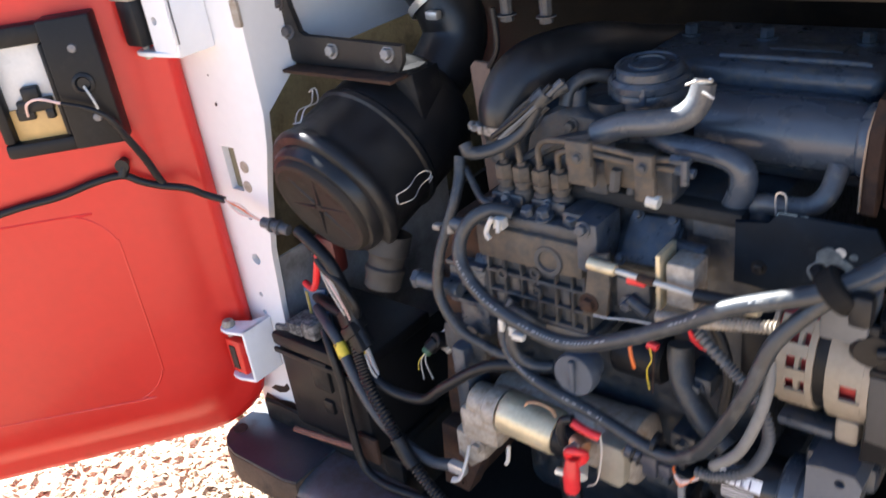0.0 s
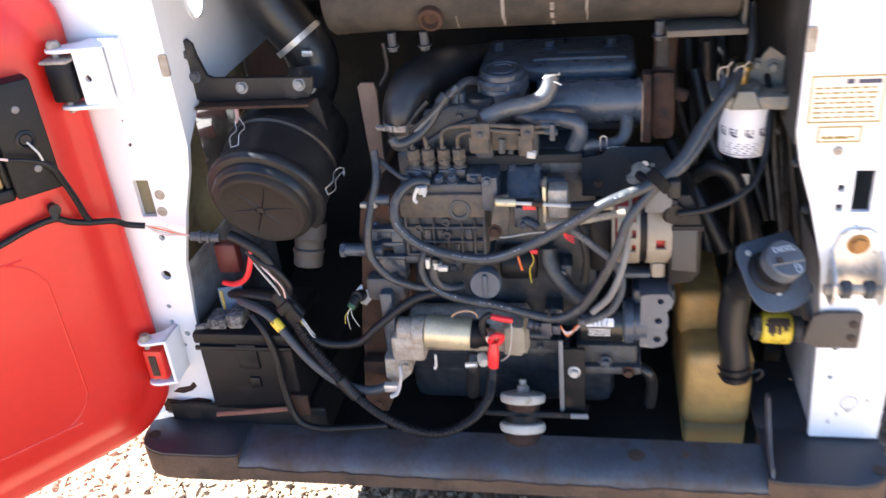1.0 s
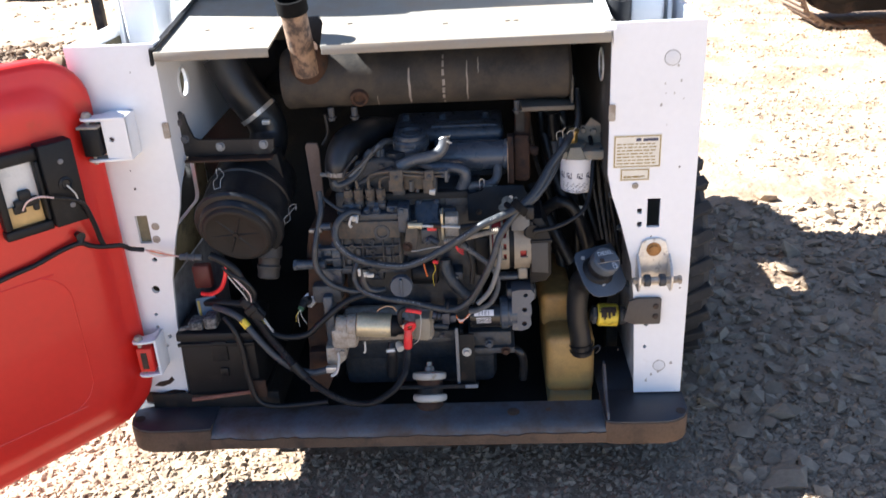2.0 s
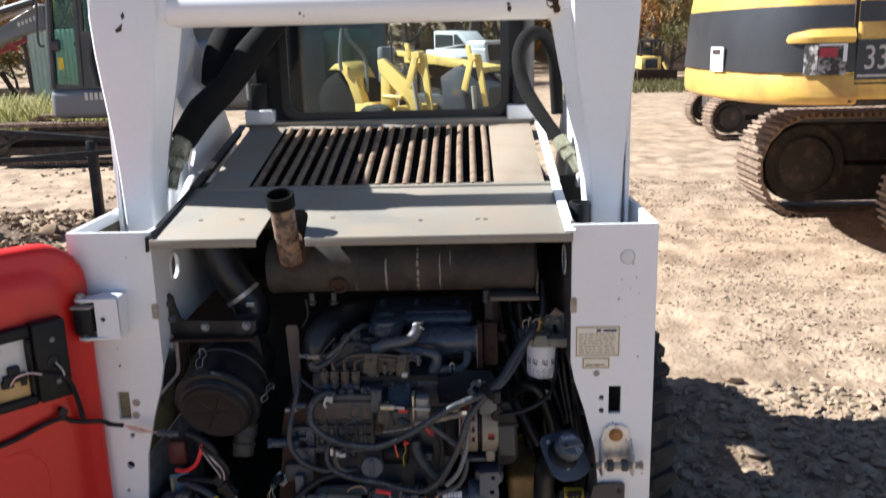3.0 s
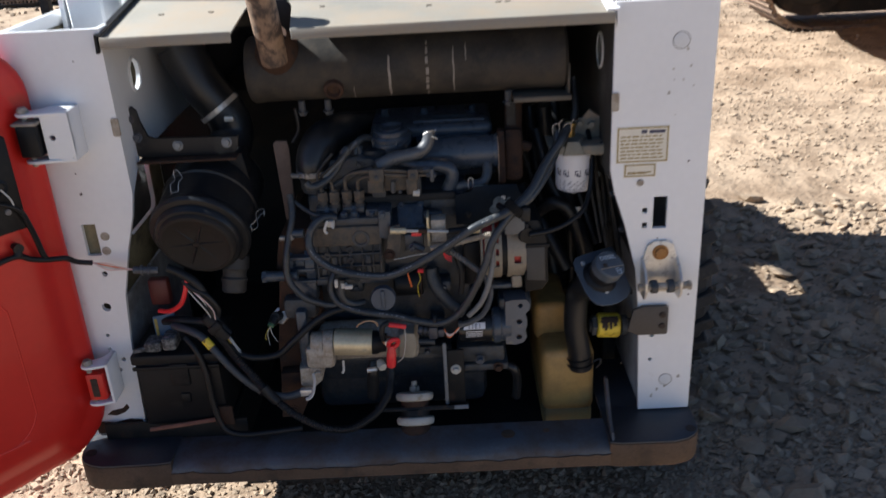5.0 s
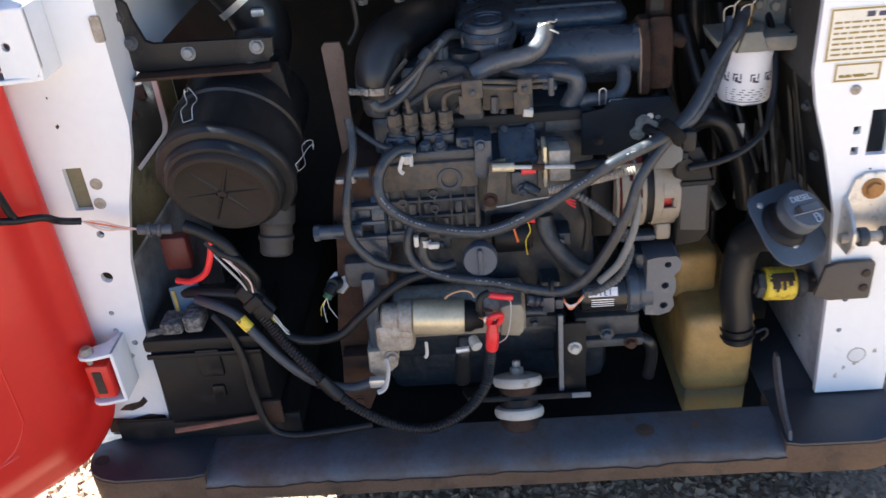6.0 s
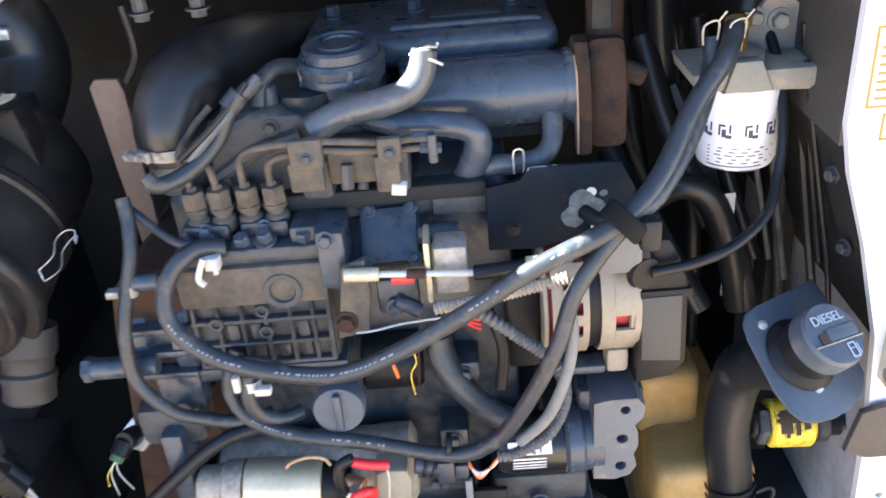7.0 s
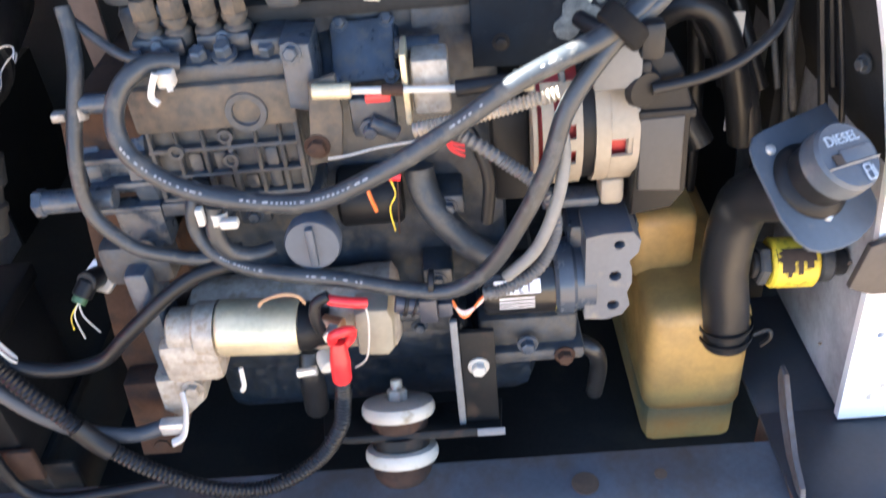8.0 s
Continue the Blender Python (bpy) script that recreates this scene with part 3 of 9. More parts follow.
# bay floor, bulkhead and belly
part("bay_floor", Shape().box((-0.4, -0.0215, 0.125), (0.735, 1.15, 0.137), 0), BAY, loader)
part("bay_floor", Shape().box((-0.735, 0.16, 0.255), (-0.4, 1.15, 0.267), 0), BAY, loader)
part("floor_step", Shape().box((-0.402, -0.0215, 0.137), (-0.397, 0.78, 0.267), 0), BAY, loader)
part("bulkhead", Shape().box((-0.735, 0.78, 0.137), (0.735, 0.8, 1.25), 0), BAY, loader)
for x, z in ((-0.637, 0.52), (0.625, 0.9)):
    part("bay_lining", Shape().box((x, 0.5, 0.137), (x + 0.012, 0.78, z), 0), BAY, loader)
# added unseen plates that block sun falling through the louvres onto the bay walls
BAFFLE = [(0.25, 0.98), (0.97, 0.98), (0.97, 1.402), (0.375, 1.284), (0.25, 1.262)]
for x in (-0.431, 0.425):
    part("cooler_shroud", Shape().plate([BAFFLE], "x", x, x + 0.006), BAY, loader)
part("cooler_shroud", Shape().box((-0.425, 0.244, 1.2), (0.425, 0.25, 1.262), 0), BAY, loader)
part("chassis", Shape().box((-0.6, 0.8, 0.16), (0.6, 1.6, 0.72), 0.02), CABBLK, loader)
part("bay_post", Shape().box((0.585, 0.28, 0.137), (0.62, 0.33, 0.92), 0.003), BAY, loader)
for pts, r in (([(0.46, 0.42, 0.95), (0.5, 0.36, 0.6), (0.5, 0.34, 0.3)], 0.012), ([(0.56, 0.3, 0.98), (0.585, 0.27, 0.72), (0.6, 0.26, 0.5)], 0.006),
               ([(0.545, 0.26, 0.95), (0.57, 0.25, 0.72), (0.592, 0.25, 0.55)], 0.005), ([(0.4, 0.45, 0.92), (0.42, 0.4, 0.7), (0.46, 0.35, 0.45)], 0.016),
               ([(0.4, 0.3, 0.9), (0.44, 0.24, 0.76), (0.5, 0.2, 0.66), (0.53, 0.2, 0.55)], 0.017), ([(0.36, 0.3, 0.75), (0.41, 0.24, 0.66), (0.47, 0.2, 0.55)], 0.018),
               ([(0.42, 0.3, 0.96), (0.436, 0.3, 0.82), (0.48, 0.28, 0.72), (0.53, 0.25, 0.58)], 0.02), ([(0.47, 0.3, 0.92), (0.5, 0.28, 0.76), (0.55, 0.24, 0.6)], 0.011),
               ([(0.39, 0.22, 0.7), (0.43, 0.2, 0.735), (0.47, 0.19, 0.72), (0.5, 0.19, 0.64), (0.52, 0.2, 0.55)], 0.017), ([(0.43, 0.35, 0.9), (0.45, 0.33, 0.75), (0.5, 0.3, 0.62)], 0.006), ([(0.53, 0.2, 0.9), (0.545, 0.19, 0.75), (0.57, 0.18, 0.6)], 0.005),
               ([(0.36, 0.4, 0.95), (0.38, 0.38, 0.8), (0.43, 0.34, 0.66)], 0.006), ([(0.5, 0.24, 0.9), (0.53, 0.22, 0.76), (0.555, 0.2, 0.62)], 0.004)):
    part("line", Shape().tube(pts, r), RUBBER if r > 0.008 else DUSTY, loader)

for pts, r in (([(0.53, 0.1, 0.92), (0.552, 0.09, 0.8), (0.575, 0.08, 0.68), (0.588, 0.08, 0.6)], 0.0035), ([(0.535, 0.13, 0.95), (0.556, 0.13, 0.82), (0.584, 0.12, 0.66)], 0.0045),
               ([(0.54, 0.16, 0.93), (0.565, 0.16, 0.78), (0.595, 0.15, 0.6)], 0.006), ([(0.44, 0.28, 0.84), (0.475, 0.24, 0.74), (0.5, 0.22, 0.62)], 0.013)):
    part("wire_run", Shape().tube(pts, r, 8), CABLE if r < 0.005 else RUBBER, loader)
for x, y, z in ((0.553, 0.05, 0.81), (0.578, 0.05, 0.72), (0.606, 0.06, 0.55)):
    part("wall_bolt", Shape().bolt((x, y, z), (-1, -0.3, 0), 0.007, 0.007), CAST, loader)
for x, y, z, w, h in ((0.487, 0.19, 0.69, 0.014, 0.035), (0.5, 0.21, 0.56, 0.012, 0.05)):
    part("hose_tag", Shape().box((x, y, z), (x + w, y + 0.002, z + h), 0.0005), WIREW, loader, "pale paper tag on a hose")

# hood: plain rear panel folded up into a louvred top panel
SEAM = 0.37


def hood_z(y):
    return 1.232 + y * 0.158 if y < SEAM else 1.2945 + (y - SEAM) * 0.2


def slab(poly, t, lift=0.0, bevel=0.002):
    """A sheet on the hood's slope from an outline in plan."""
    s = Shape().plate([poly], "z", -t, 0.0, bevel)
    s.v = [(x, y, z + hood_z(y) + lift) for x, y, z in s.v]
    return s


notch = [(-0.258, -0.012), (-0.257, 0.143), (-0.25, 0.185), (-0.235, 0.2), (-0.175, 0.2), (-0.162, 0.185), (-0.155, 0.15), (-0.138, -0.012)]
hood = part("hood", slab([(-0.532, -0.012)] + notch + [(0.532, -0.012), (0.534, SEAM - 0.003), (-0.534, SEAM - 0.003)], 0.004), HOOD, loader, "dusty grey steel hood with a louvred top")
part("hood_lip", Shape().box((-0.532, -0.016, 1.21), (-0.26, -0.011, 1.233), 0.002), HOOD, hood)
part("hood_lip", Shape().box((-0.136, -0.016, 1.21), (0.532, -0.011, 1.233), 0.002), HOOD, hood)
for x, y in ((-0.33, 0.13), (-0.44, 0.13), (-0.085, 0.13), (0.15, 0.1), (0.3, 0.1), (0.32, 0.1)):
    part("clip_hole", Shape().box((x - 0.006, y - 0.004, hood_z(y) - 0.001), (x + 0.006, y + 0.004, hood_z(y) + 0.0012), 0.0005), CHIP, hood)
gy0, gy1, gx0, gx1 = 0.388, 0.955, -0.372, 0.353
part("front_rail", slab([(-0.53, SEAM), (0.532, SEAM), (0.532, gy0), (-0.53, gy0)], 0.012), HOOD, hood)
BROWNED = surface("rust_browned_hood", (0.25, 0.195, 0.14), 0.7, vary=0.2, scale=6, bump=0.12, dirt=(0.3, 0.255, 0.2), dirt_at=0.58, soft_edge=0.2)
part("side_panel", slab([(gx1, gy0), (0.5, gy0), (0.5, 0.985), (gx1, 0.985)], 0.005), BROWNED, hood, "rust-browned hood panel")
part("side_panel", slab([(-0.5, gy0), (gx0, gy0), (gx0, 0.985), (-0.5, 0.985)], 0.005), HOOD, hood)
part("top_rail", slab([(gx0, gy1), (gx1, gy1), (gx1, 0.985), (gx0, 0.985)], 0.006), HOOD, hood)
COUNT = 18
for i in range(COUNT):
    x = gx0 + (i + 0.5) * (gx1 - gx0) / COUNT
    a, b = (x, gy0 - 0.004, hood_z(gy0) - 0.006), (x, gy1 + 0.004, hood_z(gy1) - 0.006)
    part("slat", Shape().tube([a, Vector(a).lerp(b, 0.5) + Vector((((i * 7) % 5 - 2) * 0.0012, 0, ((i * 3) % 4 - 1.5) * 0.0012)), b], 0.0102, 10, 3), SLAT, hood)
# core coloured near black to stand in for deep shade between the slats
part("cooler_core", Shape().box((-0.4, 0.45, 1.0), (0.44, 0.97, 1.04), 0.004), surface("shade_black_cooler", (0.012, 0.011, 0.011), 0.9, vary=0.3, scale=30, bump=0.5, spec=0.2), loader, "dark cooler core under the louvres")
for k in (-1, 1):
    e = Shape()
    wide = 0.008 if k < 0 else 0.02
    prof = ((-wide * k, 0.004), (-wide * k, 0.009), (0.006 * k, 0.009), (0.008 * k, -0.03), (0.002 * k, -0.03), (0.0, 0.004))
    e.ring([[(k * 0.536 + dx, y, hood_z(y) + dz) for dx, dz in prof] for y in (-0.012, SEAM - 0.004)])
    e.ring([[(k * 0.536 + dx * (2.5 if dx * k < -0.005 and k < 0 else 1), y, hood_z(y) + dz) for dx, dz in prof] for y in (SEAM, 0.985)])
    part("edge_trim", e, BLACK if k < 0 else WHITE, hood, "black rubber edge seal" if k < 0 else "")

# ---- loader arms and cross tube ----
def arm(k):
    outer = [(0.706, 0.99), (0.706, 1.22), (0.71, 1.36), (0.718, 1.47), (0.73, 1.58), (0.741, 1.69), (0.746, 1.79), (0.741, 1.838), (0.722, 1.862)]
    inner = [(0.6, 1.866), (0.575, 1.86), (0.556, 1.838), (0.56, 1.75), (0.574, 1.63), (0.592, 1.5), (0.605, 1.41), (0.614, 1.31), (0.617, 1.2), (0.617, 0.99)]
    prof, loops = outer + inner, []
    # a rounded front face whose inner side is folded back and splayed
    for y, flare, inset in ((0.33, 0.05, 0.0), (0.3, 0.02, 0.0), (0.284, 0.0, 0.0), (0.276, -0.003, 0.003), (0.271, -0.009, 0.008), (0.27, -0.016, 0.015)):
        row = []
        for i, (x, z) in enumerate(prof):
            splay = 0.25 + 0.75 * min(1.0, max(0.0, (z - 1.25) / 0.5))
            x = x - flare * (splay if flare > 0 else 1.0) if i >= len(outer) else x - inset
            row.append((k * x, y, z - (inset if z > 1.8 else 0.0)))
        loops.append(row)
    a = part("loader_arm", Shape().ring(loops), WHITE, loader, "white painted loader arm upright, chipped", 24)
    c = Shape()
    # side cheeks running forward
    side = [(0.28, 1.0), (0.33, 1.0), (0.43, 1.35), (0.55, 1.55), (0.75, 1.62), (0.8, 1.75), (0.72, 1.865), (0.45, 1.87), (0.3, 1.86)]
    c.plate([side], "x", *sorted((k * 0.62, k * 0.632)), 0.002).plate([side], "x", *sorted((k * 0.716, k * 0.728)), 0.002)
    part("arm_side", c, WHITE, a)
    front = [(0.55, 1.58), (0.95, 1.25), (1.3, 0.85), (1.65, 0.3), (1.95, 0.3), (1.84, 0.5), (1.6, 0.92), (1.38, 1.18), (1.0, 1.6), (0.7, 1.86)]
    part("arm_beam", Shape().plate([front], "x", *sorted((k * 0.63, k * 0.72)), 0.01), WHITE, a)
    for x in (0.545, 0.727):
        ear = [(0.272, 1.78), (0.272, 1.85), (0.29, 1.868), (0.325, 1.895)] + [(0.36 + 0.032 * math.cos(q), 1.878 + 0.032 * math.sin(q)) for q in (2.1, 1.6, 1.1, 0.6, 0.1, -0.4)] + [(0.395, 1.78)]
        ear = [(y + (0.012 if x < 0.6 else 0.0), z) for y, z in ear]
        part("lug", Shape().plate([ear], "x", k * x - 0.016, k * x + 0.016, 0.007), WHITE, a)
    part("pivot_pin", Shape().rod((k * 0.51, 0.355, 1.876), (k * 0.575, 0.355, 1.876), 0.014), WHITE, a)
    return a


arm_l, arm_r = arm(-1), arm(1)
bar = part("cross_tube", Shape().rod((-0.54, 0.33, 1.803), (0.54, 0.33, 1.803), 0.048, 32), WHITE, loader, "white cross tube between the arms with rusty chips")
rng = random.Random(21)


def chip_on_tube(x, a, w, h):
    c, s = Vector((x, 0.33, 1.803)), Shape()
    n = 9
    pts = []
    for i in range(n):
        t = 2 * math.pi * i / n
        q, b = x + w * math.cos(t) * rng.uniform(0.55, 1.2), a + h * math.sin(t) * rng.uniform(0.55, 1.2)
        pts.append((q, 0.33 - 0.0492 * math.cos(b), 1.803 + 0.0492 * math.sin(b)))
    s.add(pts, [tuple(range(n))])
    part("paint_chip", s, RUST, bar)


for x, a, w, h in ((0.395, -0.45, 0.008, 0.22), (0.392, -0.15, 0.005, 0.1), (0.512, -0.1, 0.02, 0.5), (0.522, -0.5, 0.012, 0.3), (0.5, 0.35, 0.012, 0.2), (-0.17, -0.4, 0.004, 0.12), (-0.16, -0.55, 0.004, 0.05), (0.08, 0.95, 0.012, 0.03)):
    chip_on_tube(x, a, w, h)
part("paint_chip", Shape().plate([[(-0.668, 1.745), (-0.655, 1.75), (-0.65, 1.77), (-0.66, 1.762), (-0.672, 1.752)]], "y", 0.2685, 0.2705), CHIP, arm_l)
part("paint_chip", Shape().plate([[(-0.65, 1.78), (-0.642, 1.785), (-0.645, 1.8), (-0.652, 1.79)]], "y", 0.2685, 0.2705), CHIP, arm_l)
# hydraulic hoses in sleeves beside the arms
h1 = part("hydraulic_hose", Shape().tube([(-0.28, 0.97, 1.88), (-0.33, 0.92, 1.835), (-0.375, 0.86, 1.765), (-0.43, 0.75, 1.675), (-0.485, 0.66, 1.58), (-0.545, 0.57, 1.51), (-0.592, 0.5, 1.425)], [0.043, 0.046, 0.041, 0.047, 0.042, 0.046, 0.039], 18), SLEEVE, loader, "thick hydraulic hose in a black woven sleeve")
FITZ = surface("dirty_zinc_fitting", (0.3, 0.29, 0.2), 0.45, 0.3, vary=0.3, scale=30, bump=0.2, dirt=(0.12, 0.1, 0.07), dirt_at=0.56)
part("fitting", Shape().rod((-0.59, 0.5, 1.43), (-0.6, 0.46, 1.375), 0.03, 16).rod((-0.6, 0.46, 1.375), (-0.605, 0.44, 1.345), 0.026, 6).rod((-0.604, 0.442, 1.348), (-0.612, 0.42, 1.29), 0.016, 14), FITZ, h1, "dull metal hose fitting")
part("hydraulic_hose", Shape().tube([(-0.36, 0.95, 1.86), (-0.47, 0.9, 1.8), (-0.54, 0.84, 1.68), (-0.55, 0.8, 1.58)], 0.06, 18), SLEEVE, loader, "thick hydraulic hose in a black woven sleeve")
h2 = part("hydraulic_hose", Shape().tube([(0.575, 0.77, 1.46), (0.57, 0.76, 1.55), (0.56, 0.73, 1.65), (0.52, 0.7, 1.715), (0.47, 0.67, 1.71), (0.44, 0.63, 1.65), (0.455, 0.58, 1.56), (0.5, 0.52, 1.48), (0.55, 0.47, 1.41)], [0.019, 0.021, 0.0225, 0.021, 0.0235, 0.021, 0.0225, 0.021, 0.019], 14), SLEEVE, loader, "looped hydraulic hose in a black woven sleeve")
part("fitting", Shape().rod((0.548, 0.472, 1.412), (0.566, 0.455, 1.384), 0.024, 16).rod((0.566, 0.455, 1.384), (0.582, 0.44, 1.36), 0.021, 6).rod((0.58, 0.441, 1.362), (0.603, 0.42, 1.32), 0.014, 14), FITZ, h2, "dull metal hose fitting")
part("bracket", Shape().plate([[(0.615, 1.25), (0.735, 1.25), (0.735, 1.33), (0.715, 1.36), (0.69, 1.36), (0.675, 1.32), (0.62, 1.3)]], "y", 0.55, 0.6, 0.004), WHITE, right_up, "white bracket inside the upright box")
part("tube_end", Shape().turn((0.58, 0.2, 1.15), (0, 0, 1), [(0.03, 0), (0.03, 0.12), (0.024, 0.12), (0.024, 0)], 18, False), CABBLK, right_up)
part("cylinder", Shape().rod((-0.66, 0.5, 1.1), (-0.66, 0.62, 1.35), 0.04).rod((-0.6, 0.45, 1.22), (-0.6, 0.6, 1.3), 0.02), WHITE, left_up)

# ---- cab ----
cab = part("cab", Shape().plate([[(-0.51, 0.8), (0.51, 0.8), (0.51, 1.9), (-0.51, 1.9)], rounded(-0.385, 1.445, 0.42, 1.84, 0.05)], "y", 1.05, 1.09), CABBLK, loader, "black operator cab with a rear window and ribbed grey roof")
seal = Shape().plate([rounded(-0.395, 1.432, 0.43, 1.85, 0.06), rounded(-0.365, 1.46, 0.4, 1.825, 0.045)], "y", 1.035, 1.05)
part("window_seal", seal, RUBBER, cab)
pane = part("pane", Shape().box((-0.38, 1.06, 1.45), (0.415, 1.065, 1.835), 0), WIN, cab, "slightly tinted rear window")
pane.visible_shadow = False
cs = Shape().box((-0.51, 1.09, 1.0), (-0.48, 1.16, 1.9), 0.004).box((0.48, 1.09, 1.0), (0.51, 1.16, 1.9), 0.004)
cs.box((-0.5, 1.68, 0.9), (-0.44, 1.76, 1.9), 0.006).box((0.44, 1.68, 0.9), (0.5, 1.76, 1.9), 0.006).box((-0.5, 1.68, 1.84), (0.5, 1.76, 1.9), 0.006)
cs.box((-0.51, 1.09, 0.95), (-0.47, 1.74, 1.32), 0.004).box((0.47, 1.09, 0.95), (0.51, 1.74, 1.32), 0.004)
part("cab_frame", cs, CABBLK, cab)
sw = Shape()
for i in range(15):
    y = 1.18 + i * 0.036
    sw.tube([(-0.49, y, 1.32), (-0.49, y, 1.9)], 0.0035, 4)
for i in range(15):
    z = 1.34 + i * 0.038
    sw.tube([(-0.487, 1.16, z), (-0.487, 1.7, z)], 0.0035, 4)
part("side_screen", sw, CABBLK, cab, "welded wire side screen")
sw2 = Shape()
sw2.v = [(-x, y, z) for x, y, z in sw.v]
sw2.f = [f[::-1] for f in sw.f]
part("side_screen", sw2, CABBLK, cab, "welded wire side screen")
roof = Shape().ring([[(x, y, z) for x, y in rounded(-0.5 + i, 1.03 + i, 0.5 - i, 1.8 - i, 0.07 + 0.0 * i)] for i, z in ((0.01, 1.855), (0.0, 1.88), (0.0, 1.925), (0.006, 1.945), (0.02, 1.962), (0.045, 1.972))])
rf = part("roof", roof, ROOF, cab)
for x in (-0.4, -0.2, 0.0, 0.2, 0.4):
    part("rib", Shape().tube([(x, 1.027, 1.9), (x, 1.03, 1.93), (x, 1.046, 1.957), (x, 1.085, 1.973), (x, 1.4, 1.976), (x, 1.74, 1.972)], [0.009, 0.015, 0.014, 0.012, 0.011, 0.01], 10), ROOF, rf)
for k in (-1, 1):
    hg = part("cab_hinge", Shape().box((k * 0.47 - 0.05, 0.98, 1.425), (k * 0.47 + 0.05, 1.06, 1.475), 0.006), WHITE, cab, "white hinge block")
    part("hinge_arm", Shape().box((k * 0.47 - 0.03, 1.0, 1.475), (k * 0.47 + 0.03, 1.05, 1.57), 0.008), CABBLK, hg)
    part("post", Shape().rod((k * 0.5, 1.03, 1.4), (k * 0.5, 1.03, 1.85), 0.02), ROOF, cab)
part("rear_sill", Shape().box((-0.52, 0.985, 1.415), (0.53, 1.045, 1.432), 0.003), HOOD, cab)
part("fender_plate", Shape().plate([[(0.6, 1.3), (1.05, 1.3), (1.05, 1.6), (0.95, 1.62), (0.75, 1.45)]], "x", -0.62, -0.61), WHITE, loader)

# ---- wheels ----
def wheel(x, y):
    s = Shape().turn((x - 0.078, y, 0.37), (1, 0, 0), [(0.2, 0.0), (0.25, 0.0), (0.325, 0.008), (0.35, 0.03), (0.356, 0.078), (0.35, 0.126), (0.325, 0.148), (0.25, 0.156), (0.2, 0.156)], 40)
    w = part("wheel", s, TYRE, loader, "muddy tyre with chunky bar tread")
    g = Shape()
    for i in range(26):
        for half in (0, 1):
            a = 2 * math.pi * (i + 0.5 * half) / 26
            m = Matrix.Translation((x, y, 0.37)) @ Matrix.Rotation(a, 4, "X") @ Matrix.Translation((0.036 if half else -0.036, 0, 0.349)) @ Matrix.Rotation(radians(24 if half else -24), 4, "Z")
            g.box((-0.04, -0.018, -0.02), (0.04, 0.018, 0.02), 0.004, m, 1)
    part("tread", g, TYRE, w)
    part("rim", Shape().turn((x - 0.07, y, 0.37), (1, 0, 0), [(0.2, 0), (0.21, 0.01), (0.18, 0.03), (0.06, 0.045), (0.06, 0.095), (0.18, 0.11), (0.21, 0.13), (0.2, 0.14)], 28), CABBLK, w)


for wx in (-0.832, 0.832):
    for wy in (0.68, 1.72):
        wheel(wx, wy)


# ---- diesel engine ----
engine = thing("diesel_engine", (0.03, 0.2, 0.14), "dark blue-grey dusty four-cylinder diesel engine in the bay", "engine")
block = part("engine_block", Shape().box((-0.16, 0.075, 0.44), (0.215, 0.5, 0.835), 0.012).box((-0.19, 0.1, 0.3), (0.25, 0.5, 0.46), 0.02), ENGINE, engine)
part("cylinder_head", Shape().box((-0.14, 0.085, 0.835), (0.09, 0.42, 0.915), 0.01), ENGINE, engine)
part("head_end", Shape().box((0.09, 0.155, 0.835), (0.29, 0.42, 0.9), 0.008), ENGINE, engine)
cover = part("valve_cover", Shape().box((-0.01, 0.19, 0.915), (0.285, 0.38, 0.955), 0.014, seg=3), ENGINE2, engine, "dark valve cover with a raised edge")
part("raised_rail", Shape().tube([(0.095, 0.215, 0.957), (0.25, 0.215, 0.957), (0.262, 0.22, 0.95)], 0.004, 8), ENGINE2, cover)
part("cover_foot", Shape().box((0.1, 0.172, 0.905), (0.27, 0.2, 0.93), 0.006), ENGINE2, cover)
part("cast_mark", Shape().box((0.14, 0.255, 0.954), (0.225, 0.285, 0.958), 0.002), CAST, cover)
for x in (0.02, 0.12, 0.24):
    part("cover_nut", Shape().bolt((x, 0.3, 0.955), (0, 0, 1), 0.009, 0.012), ENGINE2, cover)

# breather
br = part("breather", Shape().turn((0.044, 0.135, 0.886), (0, -0.08, 1), [(0.037, 0), (0.038, 0.03), (0.041, 0.04), (0.041, 0.048), (0.0465, 0.05), (0.047, 0.056), (0.0455, 0.059), (0.0475, 0.061), (0.0478, 0.069), (0.044, 0.074), (0.041, 0.074), (0.04, 0.083), (0.037, 0.086), (0.033, 0.086), (0.032, 0.084), (0.024, 0.084), (0.0235, 0.087), (0.019, 0.087), (0.0185, 0.0845), (0.0, 0.085)], 40), ENGINE2, engine, "round ribbed crankcase breather cap")
for a in (0.4, 1.9, 3.6, 5.0):
    part("cap_tab", Shape().box((0.044 + 0.045 * math.cos(a) - 0.004, 0.131 + 0.045 * math.sin(a) - 0.004, 0.932), (0.044 + 0.045 * math.cos(a) + 0.004, 0.131 + 0.045 * math.sin(a) + 0.004, 0.954), 0.002), ENGINE2, br)
part("breather_hose", Shape().tube([(0.0, 0.125, 0.95), (-0.02, 0.1, 0.958), (-0.035, 0.08, 0.948), (-0.038, 0.07, 0.928)], 0.0085, 12), HOSE, engine)
part("breather_hose", Shape().tube([(-0.034, 0.07, 0.955), (-0.058, 0.05, 0.94), (-0.08, 0.04, 0.905), (-0.108, 0.02, 0.884), (-0.135, 0.0, 0.88), (-0.144, 0.0, 0.892)], 0.0085, 12), HOSE, engine)
part("wire_lead", Shape().tube([(-0.03, 0.055, 0.965), (-0.062, 0.035, 0.934), (-0.107, 0.025, 0.893)], 0.0045, 8), GREYHOSE, engine)
